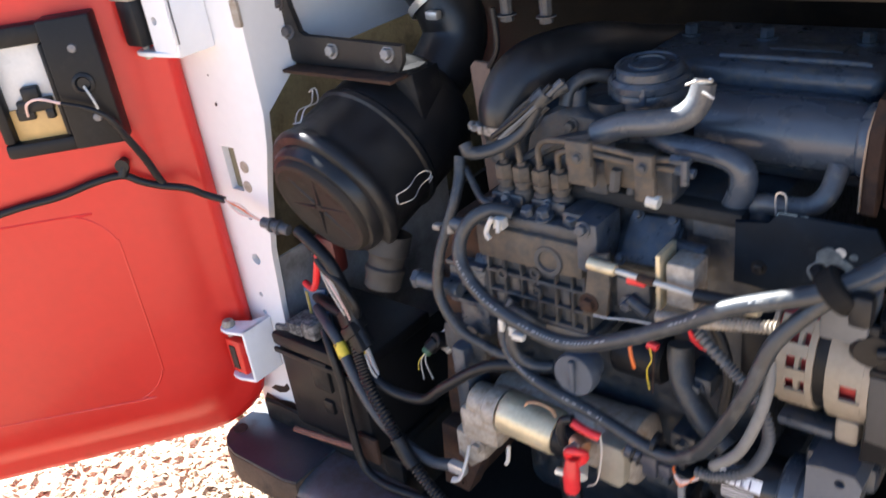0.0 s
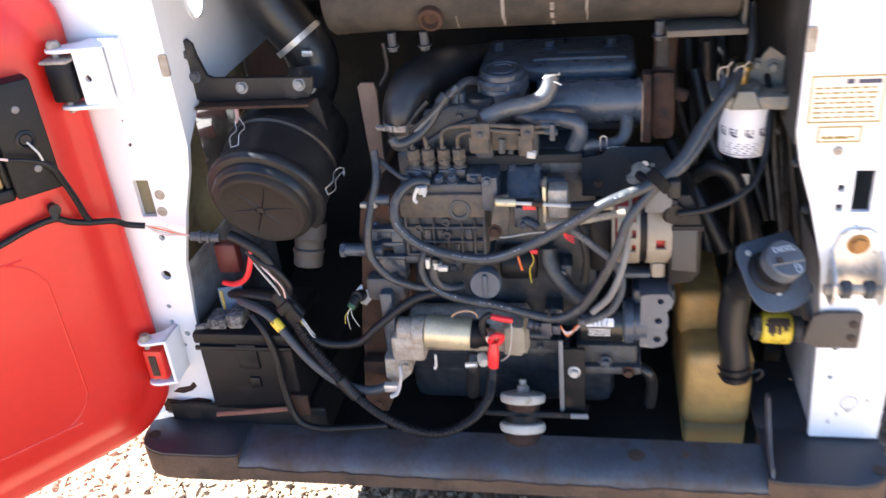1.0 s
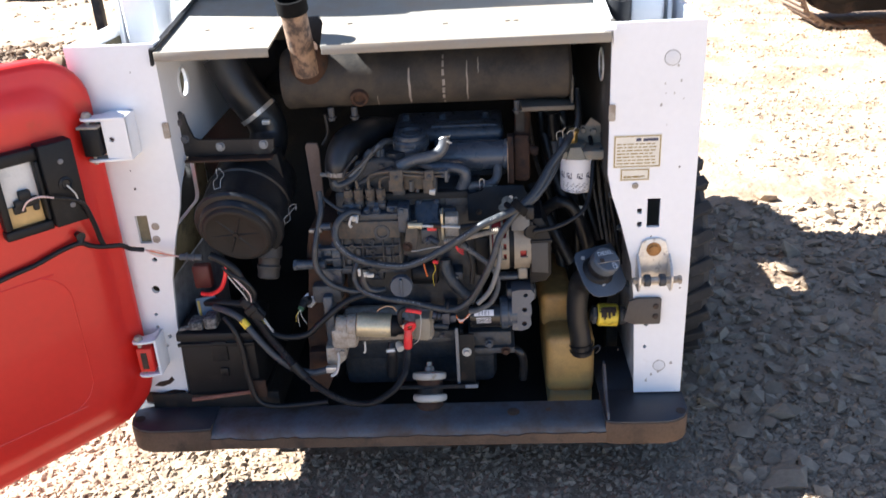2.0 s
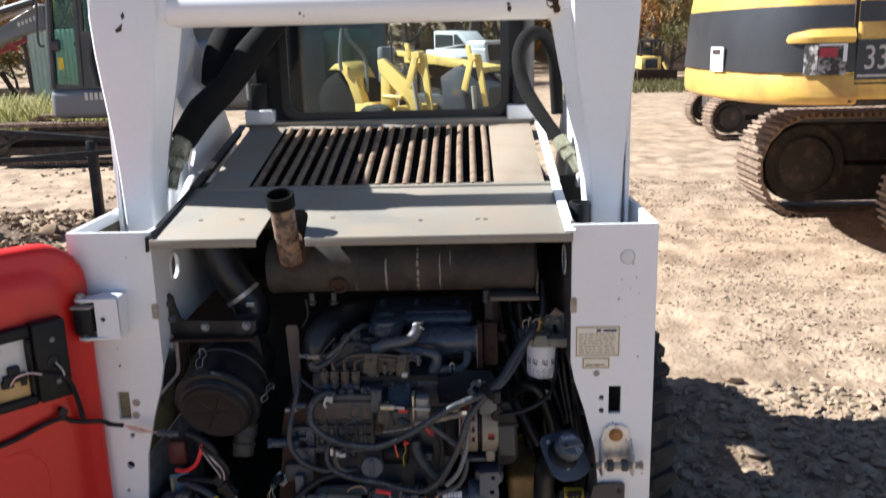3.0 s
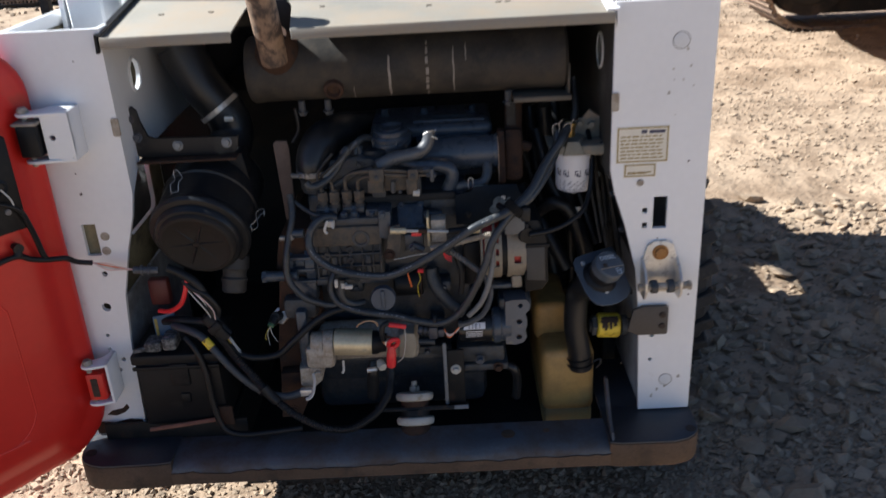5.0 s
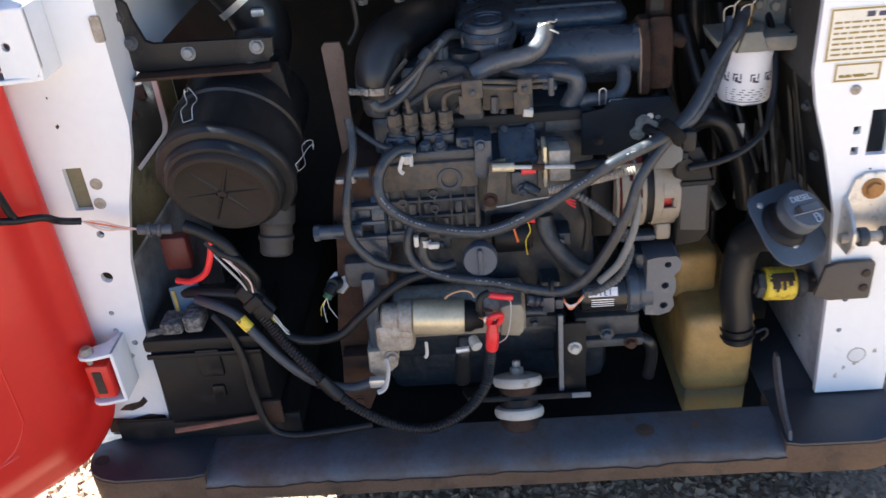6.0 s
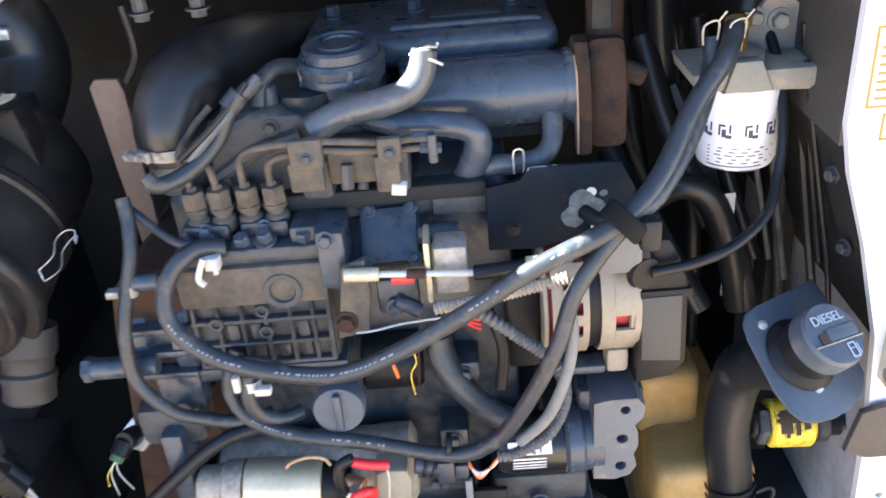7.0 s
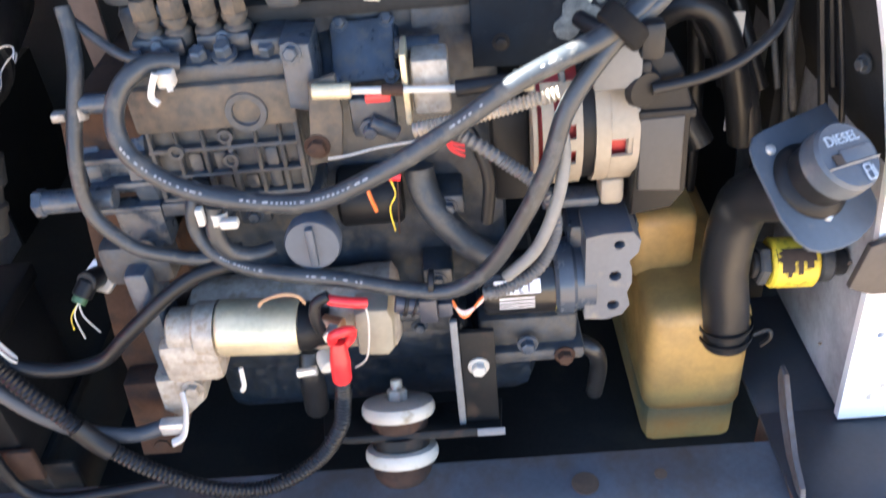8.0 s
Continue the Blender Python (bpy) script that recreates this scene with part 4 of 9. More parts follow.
part("wire_lead", Shape().tube([(-0.04, 0.045, 0.962), (-0.072, 0.03, 0.93), (-0.115, 0.02, 0.897)], 0.0035, 8), CABLE, engine)
part("hose_joint", Shape().rod((-0.048, 0.048, 0.952), (-0.062, 0.042, 0.938), 0.011), HOSE, engine)

# intake elbow
elbow = part("intake_elbow", Shape().tube([(-0.138, 0.09, 0.875), (-0.139, 0.092, 0.91), (-0.12, 0.125, 0.945), (-0.078, 0.205, 0.95), (-0.04, 0.3, 0.925), (0.0, 0.4, 0.9)], [0.036, 0.039, 0.043, 0.042, 0.04, 0.04], 28, 8), RUBBER, engine, "smooth black rubber intake elbow")
part("hose_clamp", Shape().turn((-0.138, 0.09, 0.884), (0, -0.03, 1), [(0.0395, 0), (0.041, 0.0), (0.041, 0.012), (0.0395, 0.012)], 32, False), BAND, elbow, "bright worm-drive hose clamp")
part("clamp_screw", Shape().rod((-0.182, 0.066, 0.887), (-0.166, 0.05, 0.891), 0.0052, 8).rod((-0.186, 0.07, 0.886), (-0.181, 0.065, 0.887), 0.0066, 6), BAND, elbow)
part("clamp_housing", Shape().box((-0.011, -0.003, -0.006), (0.011, 0.003, 0.006), 0.0015, basis((-0.163, 0.0555, 0.89), (0.7, -0.7, 0), (0.7, 0.7, 0), (0, 0, 1))), BAND, elbow)
part("intake_flange", Shape().turn((-0.138, 0.09, 0.84), (0, 0, 1), [(0.03, 0), (0.034, 0.01), (0.034, 0.04)], 24).box((-0.13, 0.09, 0.84), (-0.03, 0.15, 0.9), 0.012), CAST, engine, "dusty brown cast intake manifold")
part("intake_manifold", Shape().plate([[(-0.11, 0.83), (0.03, 0.825), (0.03, 0.9), (0.0, 0.915), (-0.035, 0.93), (-0.075, 0.912), (-0.1, 0.88)]], "y", 0.07, 0.2, 0.012), CAST, engine, "dusty brown cast manifold")
part("manifold_rib", Shape().tube([(-0.1, 0.068, 0.85), (-0.05, 0.066, 0.88), (0.0, 0.068, 0.895)], 0.008, 8), CAST, engine)
for x, z in ((-0.085, 0.85), (-0.01, 0.845), (-0.03, 0.905)):
    part("manifold_bolt", Shape().bolt((x, 0.07, z), (0, -1, 0), 0.0065, 0.008), DUSTY, engine)
part("manifold_boss", Shape().rod((-0.035, 0.09, 0.905), (-0.035, 0.09, 0.945), 0.014, 18).rod((-0.035, 0.09, 0.945), (-0.035, 0.09, 0.955), 0.009, 6), ENGINE2, engine)
part("thermostat_case", Shape().turn((0.005, 0.11, 0.88), (0, 0, 1), [(0.024, 0), (0.026, 0.03), (0.03, 0.04), (0.03, 0.05)], 22).box((-0.02, 0.08, 0.87), (0.04, 0.15, 0.915), 0.008), ENGINE, engine)

# water hoses and pipes
wh = part("coolant_hose", Shape().tube([(0.136, 0.075, 0.972), (0.131, 0.072, 0.95), (0.118, 0.066, 0.934), (0.092, 0.06, 0.926), (0.05, 0.055, 0.92), (0.015, 0.05, 0.905)], [0.013, 0.0145, 0.015, 0.015, 0.015, 0.0155], 18), GREYHOSE, engine, "short shiny grey coolant hose")
part("wire_clip", Shape().tube([(0.122, 0.06, 0.972), (0.138, 0.058, 0.979), (0.148, 0.066, 0.976), (0.15, 0.056, 0.982)], 0.0016, 6).tube([(0.14, 0.06, 0.966), (0.154, 0.058, 0.96)], 0.0016, 6), BARE, wh, "bright spring wire hose clip")
part("coolant_pipe", Shape().tube([(0.055, 0.09, 0.905), (0.1, 0.075, 0.896), (0.15, 0.07, 0.893), (0.176, 0.07, 0.885), (0.183, 0.072, 0.868), (0.174, 0.08, 0.835), (0.148, 0.09, 0.787)], [0.013, 0.0135, 0.0135, 0.0145, 0.0155, 0.0155, 0.0155], 18), GLOSSY, engine)
low = part("coolant_hose", Shape().tube([(0.267, 0.12, 0.875), (0.264, 0.1, 0.852), (0.25, 0.09, 0.838), (0.224, 0.085, 0.836), (0.195, 0.085, 0.834), (0.172, 0.09, 0.814), (0.16, 0.1, 0.78)], 0.0115, 16), GREYHOSE, engine)
part("wire_clip", Shape().tube([(0.22, 0.071, 0.83), (0.22, 0.069, 0.856), (0.23, 0.069, 0.856), (0.23, 0.071, 0.83)], 0.0012, 6), BARE, low, "spring wire hose clip")

# exhaust manifold and rusty flange
mf = part("exhaust_manifold", Shape().turn((0.1, 0.152, 0.895), (1, 0, 0), [(0.02, 0), (0.036, 0.006), (0.04, 0.02), (0.04, 0.17), (0.039, 0.182), (0.042, 0.186), (0.042, 0.193)], 40), GLOSSY, engine, "smooth blue-grey manifold tube")
part("flange", Shape().plate([[(0.108, 0.83), (0.122, 0.822), (0.14, 0.85), (0.19, 0.86), (0.205, 0.89), (0.195, 0.93), (0.165, 0.948), (0.14, 0.946), (0.115, 0.92), (0.108, 0.88)]], "x", 0.294, 0.309, 0.002), RUST, mf, "rusty exhaust flange")
part("flange_face", Shape().plate([[(0.105, 0.832), (0.118, 0.826), (0.134, 0.852), (0.134, 0.935), (0.115, 0.92), (0.105, 0.88)]], "x", 0.2925, 0.2945), surface("tan_flange_edge", (0.33, 0.22, 0.14), 0.8, vary=0.3, scale=30), mf)
part("exhaust_outlet", Shape().plate([[(0.125, 0.83), (0.2, 0.825), (0.215, 0.9), (0.2, 0.94), (0.15, 0.945), (0.125, 0.91)]], "x", 0.309, 0.352, 0.01), RUST, mf, "rusty cast exhaust outlet")
part("exhaust_riser", Shape().rod((0.335, 0.19, 0.93), (0.34, 0.21, 1.09), 0.021, 20), RUST, mf)
part("flange_lug", Shape().rod((0.31, 0.15, 0.925), (0.372, 0.15, 0.9), 0.012, 12), RUST, mf)

# injection pump: ribbed case, delivery valves, lines
case = Shape().box((-0.146, 0.022, 0.642), (0.012, 0.08, 0.78), 0.004)
pump = part("injection_pump", case, CAST, engine, "ribbed cast injection pump, dusty")
for z, w in ((0.646, 0.0035), (0.674, 0.0028), (0.704, 0.0032), (0.731, 0.004)):
    part("rib", Shape().box((-0.146, 0.0125, z - w), (0.008, 0.03, z + w), 0.003), CAST, pump)
for x, w in ((-0.143, 0.003), (-0.117, 0.0026), (-0.09, 0.0026), (-0.064, 0.0032), (-0.037, 0.0026), (-0.012, 0.0026), (0.006, 0.0034)):
    part("rib", Shape().plate([[(x - w, 0.645), (x + w, 0.645), (x + w * 0.7 + 0.002, 0.735), (x - w * 0.7 + 0.002, 0.735)]], "y", 0.013, 0.03, 0.0022), CAST, pump)
for x, z in ((-0.064, 0.718), (-0.064, 0.69), (-0.117, 0.704)):
    part("rib_boss", Shape().turn((x, 0.014, z), (0, -1, 0), [(0.0085, 0), (0.008, 0.004), (0.0045, 0.004), (0.004, 0.001), (0, 0.001)], 14), CAST, pump)
for x in (-0.13, -0.103, -0.077, -0.05, -0.025):
    part("pocket_step", Shape().box((x - 0.006, 0.018, 0.65), (x + 0.008, 0.026, 0.668 + 0.03 * ((x * 1000) % 2)), 0.003), ENGINE, pump)
part("upper_face", Shape().box((-0.147, 0.002, 0.73), (0.014, 0.05, 0.779), 0.006), TANCAST, pump)
part("round_boss", Shape().turn((-0.034, 0.004, 0.748), (0, -1, 0.05), [(0.021, 0), (0.02, 0.005), (0.014, 0.005), (0.013, 0.0015), (0.0, 0.0015)], 26), CAST, pump)
part("lower_flange", Shape().box((-0.15, 0.01, 0.628), (0.02, 0.09, 0.645), 0.003), ENGINE, pump)
part("pump_deck", Shape().box((-0.142, 0.008, 0.778), (0.012, 0.075, 0.797), 0.004), ENGINE, pump)
part("deck_block", Shape().box((-0.02, 0.015, 0.79), (0.012, 0.075, 0.815), 0.006), ENGINE, pump)
for x, z in ((-0.13, 0.797), (-0.103, 0.797), (-0.07, 0.797), (-0.046, 0.8), (-0.005, 0.797)):
    part("deck_nut", Shape().bolt((x, 0.02, z), (0, -0.4, 1), 0.0085, 0.011), ENGINE2, pump)
for a, b in ((-0.135, -0.084), (-0.073, -0.021)):
    part("valve_clamp", Shape().box((a, 0.028, 0.797), (b, 0.06, 0.817), 0.005), ENGINE, pump)
    part("clamp_bolt", Shape().bolt(((a + b) / 2, 0.03, 0.81), (0, -1, 0.3), 0.006, 0.006), ENGINE2, pump)
for x in (-0.118, -0.091, -0.062, -0.034):
    v = Shape().turn((x, 0.045, 0.806), (0, -0.05, 1), [(0.0132, 0), (0.0132, 0.012), (0.0122, 0.014), (0.0095, 0.016), (0.0095, 0.02), (0.0118, 0.021), (0.0118, 0.027)], 14)
    v.turn((x, 0.044, 0.832), (0, -0.05, 1), [(0.0112, 0), (0.0128, 0.002), (0.0128, 0.019), (0.0116, 0.021), (0.006, 0.0212), (0.0055, 0.026), (0.0038, 0.027)], 6).turn((x, 0.0445, 0.8295), (0, -0.05, 1), [(0.0125, 0), (0.013, 0.001), (0.0125, 0.003)], 14)
    part("delivery_valve", v, TANCAST, pump)
for pts in ([(-0.0625, 0.042, 0.853), (-0.063, 0.041, 0.87), (-0.061, 0.04, 0.884), (-0.05, 0.036, 0.894), (-0.028, 0.03, 0.9), (0.018, 0.018, 0.906), (0.06, 0.022, 0.901), (0.095, 0.026, 0.896), (0.13, 0.03, 0.898)],
            [(-0.0345, 0.042, 0.853), (-0.034, 0.04, 0.87), (-0.03, 0.036, 0.88), (-0.018, 0.032, 0.887), (0.002, 0.028, 0.89), (0.025, 0.018, 0.896), (0.06, 0.022, 0.891), (0.1, 0.027, 0.887), (0.135, 0.03, 0.886)],
            [(-0.1185, 0.042, 0.853), (-0.121, 0.043, 0.87), (-0.125, 0.05, 0.89), (-0.112, 0.065, 0.91), (-0.09, 0.078, 0.93)],
            [(-0.0915, 0.042, 0.853), (-0.094, 0.043, 0.87), (-0.098, 0.05, 0.885), (-0.086, 0.065, 0.905), (-0.07, 0.08, 0.92)]):
    part("fuel_line", Shape().tube(pts, 0.0039, 10), TANCAST, engine)
for a, b, lo, hi in ((-0.004, 0.03, 0.85, 0.912), (0.083, 0.107, 0.843, 0.907)):
    c = part("line_clamp", Shape().box((a, 0.008, 0.88), (b, 0.02, hi), 0.004).box((a - 0.006, 0.02, lo), (b - 0.004, 0.03, 0.884), 0.004), TANCAST, engine, "dusty tan pipe clamp bracket")
    part("clamp_bolt", Shape().bolt(((a + b) / 2, 0.008, 0.892), (0, -1, 0), 0.005, 0.004), CAST, c)
part("head_cast", Shape().box((0.026, 0.04, 0.845), (0.085, 0.1, 0.886), 0.008), TANCAST, engine, "dusty tan casting")
part("head_nut", Shape().rod((0.048, 0.036, 0.872), (0.046, 0.032, 0.846), 0.007, 6), DUSTY, engine)
part("line_union", Shape().rod((0.118, 0.03, 0.898), (0.14, 0.03, 0.897), 0.006, 6), ENGINE2, engine)
part("line_union", Shape().rod((0.124, 0.03, 0.886), (0.146, 0.03, 0.884), 0.006, 6).rod((0.137, 0.024, 0.902), (0.137, 0.024, 0.872), 0.005, 8), ENGINE2, engine)
part("head_side", Shape().box((-0.005, 0.045, 0.828), (0.03, 0.1, 0.875), 0.008).box((0.03, 0.06, 0.84), (0.1, 0.11, 0.88), 0.006).box((0.088, 0.05, 0.83), (0.11, 0.1, 0.88), 0.004), CAST, engine, "dusty cast head side")
part("head_stud", Shape().rod((0.062, 0.052, 0.858), (0.06, 0.045, 0.838), 0.006, 10), CAST, engine)
part("plug_cap", Shape().rod((0.092, 0.024, 0.847), (0.107, 0.024, 0.845), 0.008, 8), WIREW, engine)
part("shelf_plate", Shape().box((-0.1, 0.055, 0.812), (0.19, 0.1, 0.832), 0.006), BAY, engine)
part("strap_plate", Shape().box((0.13, 0.06, 0.793), (0.19, 0.066, 0.814), 0.002), CAST, engine)

# governor side
tilt = basis((0.08, 0.05, 0.778), (1, 0, 0.03), (0, 0.62, 0.78), (0, -0.78, 0.62))
gov = part("governor_case", Shape().box((-0.045, -0.03, -0.06), (0.036, 0.028, -0.006), 0.006, tilt), ENGINE, engine, "blue-grey governor case")
part("governor_lid", Shape().box((-0.031, -0.031, -0.008), (0.032, 0.031, 0.006), 0.004, tilt), ENGINE2, gov)
for u, v in ((-0.02, 0.028), (0.026, 0.028), (-0.027, -0.028), (0.027, -0.028)):
    p = tilt @ Vector((u, v, 0.006))
    part("lid_bolt", Shape().bolt(p, tilt.to_3x3() @ Vector((0, 0, 1)), 0.0055, 0.006), ENGINE2, gov)
part("case_flange", Shape().plate([[(0.008, 0.748), (0.03, 0.742), (0.038, 0.76), (0.038, 0.812), (0.01, 0.814)]], "y", 0.0, 0.06, 0.004), ENGINE2, engine)
part("flange_bolt", Shape().bolt((0.02, 0.0, 0.805), (0, -1, 0.2), 0.007, 0.008), ENGINE2, engine)
part("lever_plate", Shape().plate([[(0.018, 0.69), (0.052, 0.695), (0.06, 0.745), (0.058, 0.785), (0.032, 0.778), (0.026, 0.73)]], "y", -0.012, -0.004, 0.002), TANCAST, engine, "dusty brown throttle lever plate")
part("rusty_bolt", Shape().bolt((0.03, -0.012, 0.712), (0, -1, 0), 0.009, 0.008), RUST, engine)
rod = part("throttle_rod", Shape().rod((0.055, -0.018, 0.772), (0.17, -0.018, 0.764), 0.0035, 10), WIREW, engine, "white linkage rod")
part("rod_end", Shape().rod((0.036, -0.018, 0.773), (0.072, -0.018, 0.771), 0.0075, 12), ZINC, rod)
part("rod_end", Shape().rod((0.1, -0.018, 0.769), (0.12, -0.018, 0.7675), 0.0055, 12), RUST, rod)
part("rod_end", Shape().rod((0.168, -0.018, 0.764), (0.235, -0.018, 0.768), 0.008, 12), CABLE, rod)
part("rod_end", Shape().rod((0.222, -0.018, 0.767), (0.24, -0.018, 0.768), 0.011, 8), ZINC, rod)
sol = part("stop_solenoid", Shape().box((0.128, -0.008, 0.734), (0.163, 0.03, 0.79), 0.004), ALU, engine, "pale metal stop solenoid")
part("solenoid_plate", Shape().box((0.119, -0.014, 0.728), (0.125, 0.03, 0.8), 0.002), ZINC, sol)
part("linkage", Shape().box((0.066, -0.01, 0.715), (0.11, 0.01, 0.758), 0.005).rod((0.085, -0.014, 0.735), (0.11, -0.014, 0.72), 0.008), ENGINE, engine)
part("linkage_bolt", Shape().bolt((0.084, -0.012, 0.727), (0, -1, 0), 0.007, 0.01), ENGINE2, engine)
part("red_connector", Shape().box((0.083, -0.016, 0.755), (0.107, -0.008, 0.764), 0.002), REDP, engine)
part("stub_shaft", Shape().rod((0.112, 0.04, 0.784), (0.156, 0.04, 0.782), 0.011, 16), ENGINE, engine)
part("thin_wire", Shape().tube([(0.04, -0.02, 0.702), (0.06, -0.024, 0.706), (0.09, -0.024, 0.712), (0.13, -0.024, 0.716)], 0.0012, 6), WIREW, engine)
part("spring_sleeve", Shape().tube([(0.126, -0.022, 0.727), (0.155, -0.026, 0.733), (0.183, -0.03, 0.74), (0.22, -0.03, 0.748), (0.262, -0.03, 0.757)], 0.0075, 10, ribs=0.0022, pitch=0.0045), ALU, engine, "pale corrugated wire sleeve")
part("heat_shield", Shape().plate([[(0.187, 0.755), (0.238, 0.753), (0.334, 0.775), (0.344, 0.816), (0.328, 0.849), (0.232, 0.85), (0.224, 0.834), (0.187, 0.832)]], "y", 0.04, 0.046, 0.002), surface("blue_black_plate", (0.0055, 0.0105, 0.0175), 0.6, vary=0.3, scale=30, bump=0.1, dirt=(0.022, 0.026, 0.03), dirt_at=0.66, spec=0.1), engine, "flat blue-black guard plate")
# flat pale blotches on the guard plate, one a small bright dot
BLOTCH = surface("pale_blotch_tone", (0.1, 0.128, 0.145), 0.5, vary=0.5, scale=60, bump=0.1, dirt=(0.03, 0.042, 0.052), dirt_at=0.52, soft_edge=0.2)
rng = random.Random(61)
for x, z, r, m in ((0.287, 0.807, 0.014, BLOTCH), (0.279, 0.79, 0.013, BLOTCH), (0.3, 0.799, 0.012, BLOTCH), (0.297, 0.817, 0.0055, WIREW), (0.31, 0.815, 0.004, BLOTCH)):
    blot = [(x + r * rng.uniform(0.88, 1.1) * math.cos(0.3 * i), z + r * rng.uniform(0.88, 1.1) * math.sin(0.3 * i)) for i in range(21)]
    part("paint_splash", Shape().plate([blot], "y", 0.0391 - r * 0.02, 0.0402), m, engine, "pale blotch on the guard plate")
for x, z in ((0.215, 0.78),):
    part("guard_bolt", Shape().bolt((x, 0.04, z), (0, -1, 0), 0.006, 0.004), BLACK, engine)

# flywheel housing, left end
part("bell_housing", Shape().plate([[(-0.2, 0.77), (-0.232, 0.74), (-0.245, 0.67), (-0.243, 0.56), (-0.268, 0.44), (-0.276, 0.285), (-0.262, 0.268), (-0.232, 0.27), (-0.222, 0.3), (-0.185, 0.37), (-0.15, 0.43), (-0.15, 0.77)]], "y", 0.03, 0.34, 0.008), RUST, engine, "rusty brown bell housing")
part("gear_case", Shape().turn((-0.222, 0.075, 0.672), (1, 0, 0), [(0.05, 0), (0.058, 0.006), (0.058, 0.02), (0.05, 0.026), (0.05, 0.045), (0.062, 0.05), (0.062, 0.07), (0.056, 0.075)], 30), ENGINE2, engine, "blue-grey round gear case")
for z in (0.64, 0.67, 0.7):
    part("case_rib", Shape().box((-0.215, 0.01, z - 0.004), (-0.15, 0.04, z + 0.004), 0.002), ENGINE2, engine)
part("case_front", Shape().box((-0.205, 0.012, 0.585), (-0.15, 0.08, 0.645), 0.01), ENGINE2, engine)
part("side_bolt", Shape().rod((-0.264, 0.005, 0.662), (-0.19, 0.005, 0.662), 0.0125, 16).rod((-0.274, 0.005, 0.662), (-0.262, 0.005, 0.662), 0.015, 6), ENGINE2, engine)
part("fuel_tap", Shape().rod((-0.193, 0.012, 0.765), (-0.165, 0.012, 0.765), 0.01, 12), ENGINE2, engine)
part("housing_lug", Shape().box((-0.235, 0.0, 0.545), (-0.155, 0.05, 0.6), 0.012).rod((-0.175, -0.002, 0.6), (-0.175, 0.004, 0.6), 0.01, 12), CAST, engine)
part("housing_foot", Shape().plate([[(-0.275, 0.27), (-0.225, 0.27), (-0.18, 0.37), (-0.185, 0.4), (-0.262, 0.4)]], "y", -0.005, 0.03, 0.003), RUST, engine, "rusty mounting foot")
part("foot_bolt", Shape().bolt((-0.243, -0.005, 0.29), (0, -1, 0), 0.011, 0.004), RUST, engine)
sen = part("pressure_sensor", Shape().rod((-0.252, 0.034, 0.541), (-0.259, 0.006, 0.553), 0.0125, 16).rod((-0.258, 0.012, 0.55), (-0.267, 0.0, 0.538), 0.0115, 14), BLACK, engine, "black sensor plug with a bright nut")
part("sensor_nut", Shape().turn((-0.25, 0.033, 0.541), (-0.2, -0.8, 0.5), [(0.0145, 0), (0.0215, 0), (0.0215, 0.006), (0.0195, 0.008), (0.0145, 0.008)], 6), BARE, sen)
for dx, dz, m in ((-0.008, -0.05, WIREW), (0.012, -0.042, WIREW), (-0.016, -0.035, YELLOW)):
    part("sensor_wire", Shape().tube([(-0.27, -0.004, 0.534), (-0.274 + dx * 0.5, -0.01, 0.518), (-0.268 + dx, -0.012, 0.536 + dz)], 0.0009, 6), m, sen)
part("sensor_tip", Shape().rod((-0.271, -0.005, 0.533), (-0.266, 0.002, 0.539), 0.0085, 12), surface("dark_green_seal", (0.05, 0.12, 0.06), 0.5), sen)

# starter motor
st = part("starter_motor", Shape().turn((-0.165, 0.045, 0.478), (1, 0, 0), [(0.03, 0), (0.046, 0.01), (0.048, 0.03), (0.048, 0.2), (0.05, 0.205), (0.05, 0.24), (0.04, 0.246)], 30), ALU, engine, "starter motor with a yellow-zinc solenoid can")
part("solenoid_can", Shape().turn((-0.122, 0.0, 0.499), (1, 0, -0.06), [(0.027, 0), (0.0315, 0.003), (0.0325, 0.006), (0.0325, 0.088), (0.031, 0.093), (0.027, 0.094)], 36), ZINC, st, "bright iridescent zinc-plated can")
part("solenoid_cap", Shape().turn((-0.029, 0.0, 0.4925), (1, 0, -0.06), [(0.029, 0), (0.029, 0.012), (0.024, 0.02), (0.022, 0.034)], 24), BLACK, st)
part("drive_nose", Shape().turn((-0.178, 0.0, 0.501), (1, 0, -0.06), [(0.02, 0), (0.026, 0.004), (0.027, 0.03), (0.032, 0.034), (0.033, 0.056)], 30).box((-0.19, -0.03, 0.44), (-0.12, 0.05, 0.5), 0.012), ALU, st, "dull cast starter nose")
part("nose_boss", Shape().plate([[(-0.21, 0.44), (-0.15, 0.44), (-0.158, 0.4), (-0.19, 0.37), (-0.212, 0.39)]], "y", -0.02, 0.06, 0.008), ALU, st)
part("nose_flange", Shape().box((-0.205, -0.01, 0.43), (-0.178, 0.07, 0.59), 0.008), ENGINE2, st)
part("nose_bolt", Shape().bolt((-0.165, -0.022, 0.428), (0, -1, 0), 0.009, 0.009), ALU, st)
part("end_cap", Shape().plate([[(0.034, 0.455), (0.068, 0.452), (0.076, 0.462), (0.079, 0.505), (0.074, 0.521), (0.05, 0.523), (0.036, 0.518)]], "y", -0.018, 0.06, 0.006), surface("khaki_end_cap", (0.27, 0.245, 0.19), 0.55, vary=0.2, scale=25), st)
part("copper_stud", Shape().rod((0.0, -0.012, 0.505), (0.022, -0.02, 0.503), 0.011, 12), surface("copper", (0.5, 0.26, 0.15), 0.4, 0.7), st)
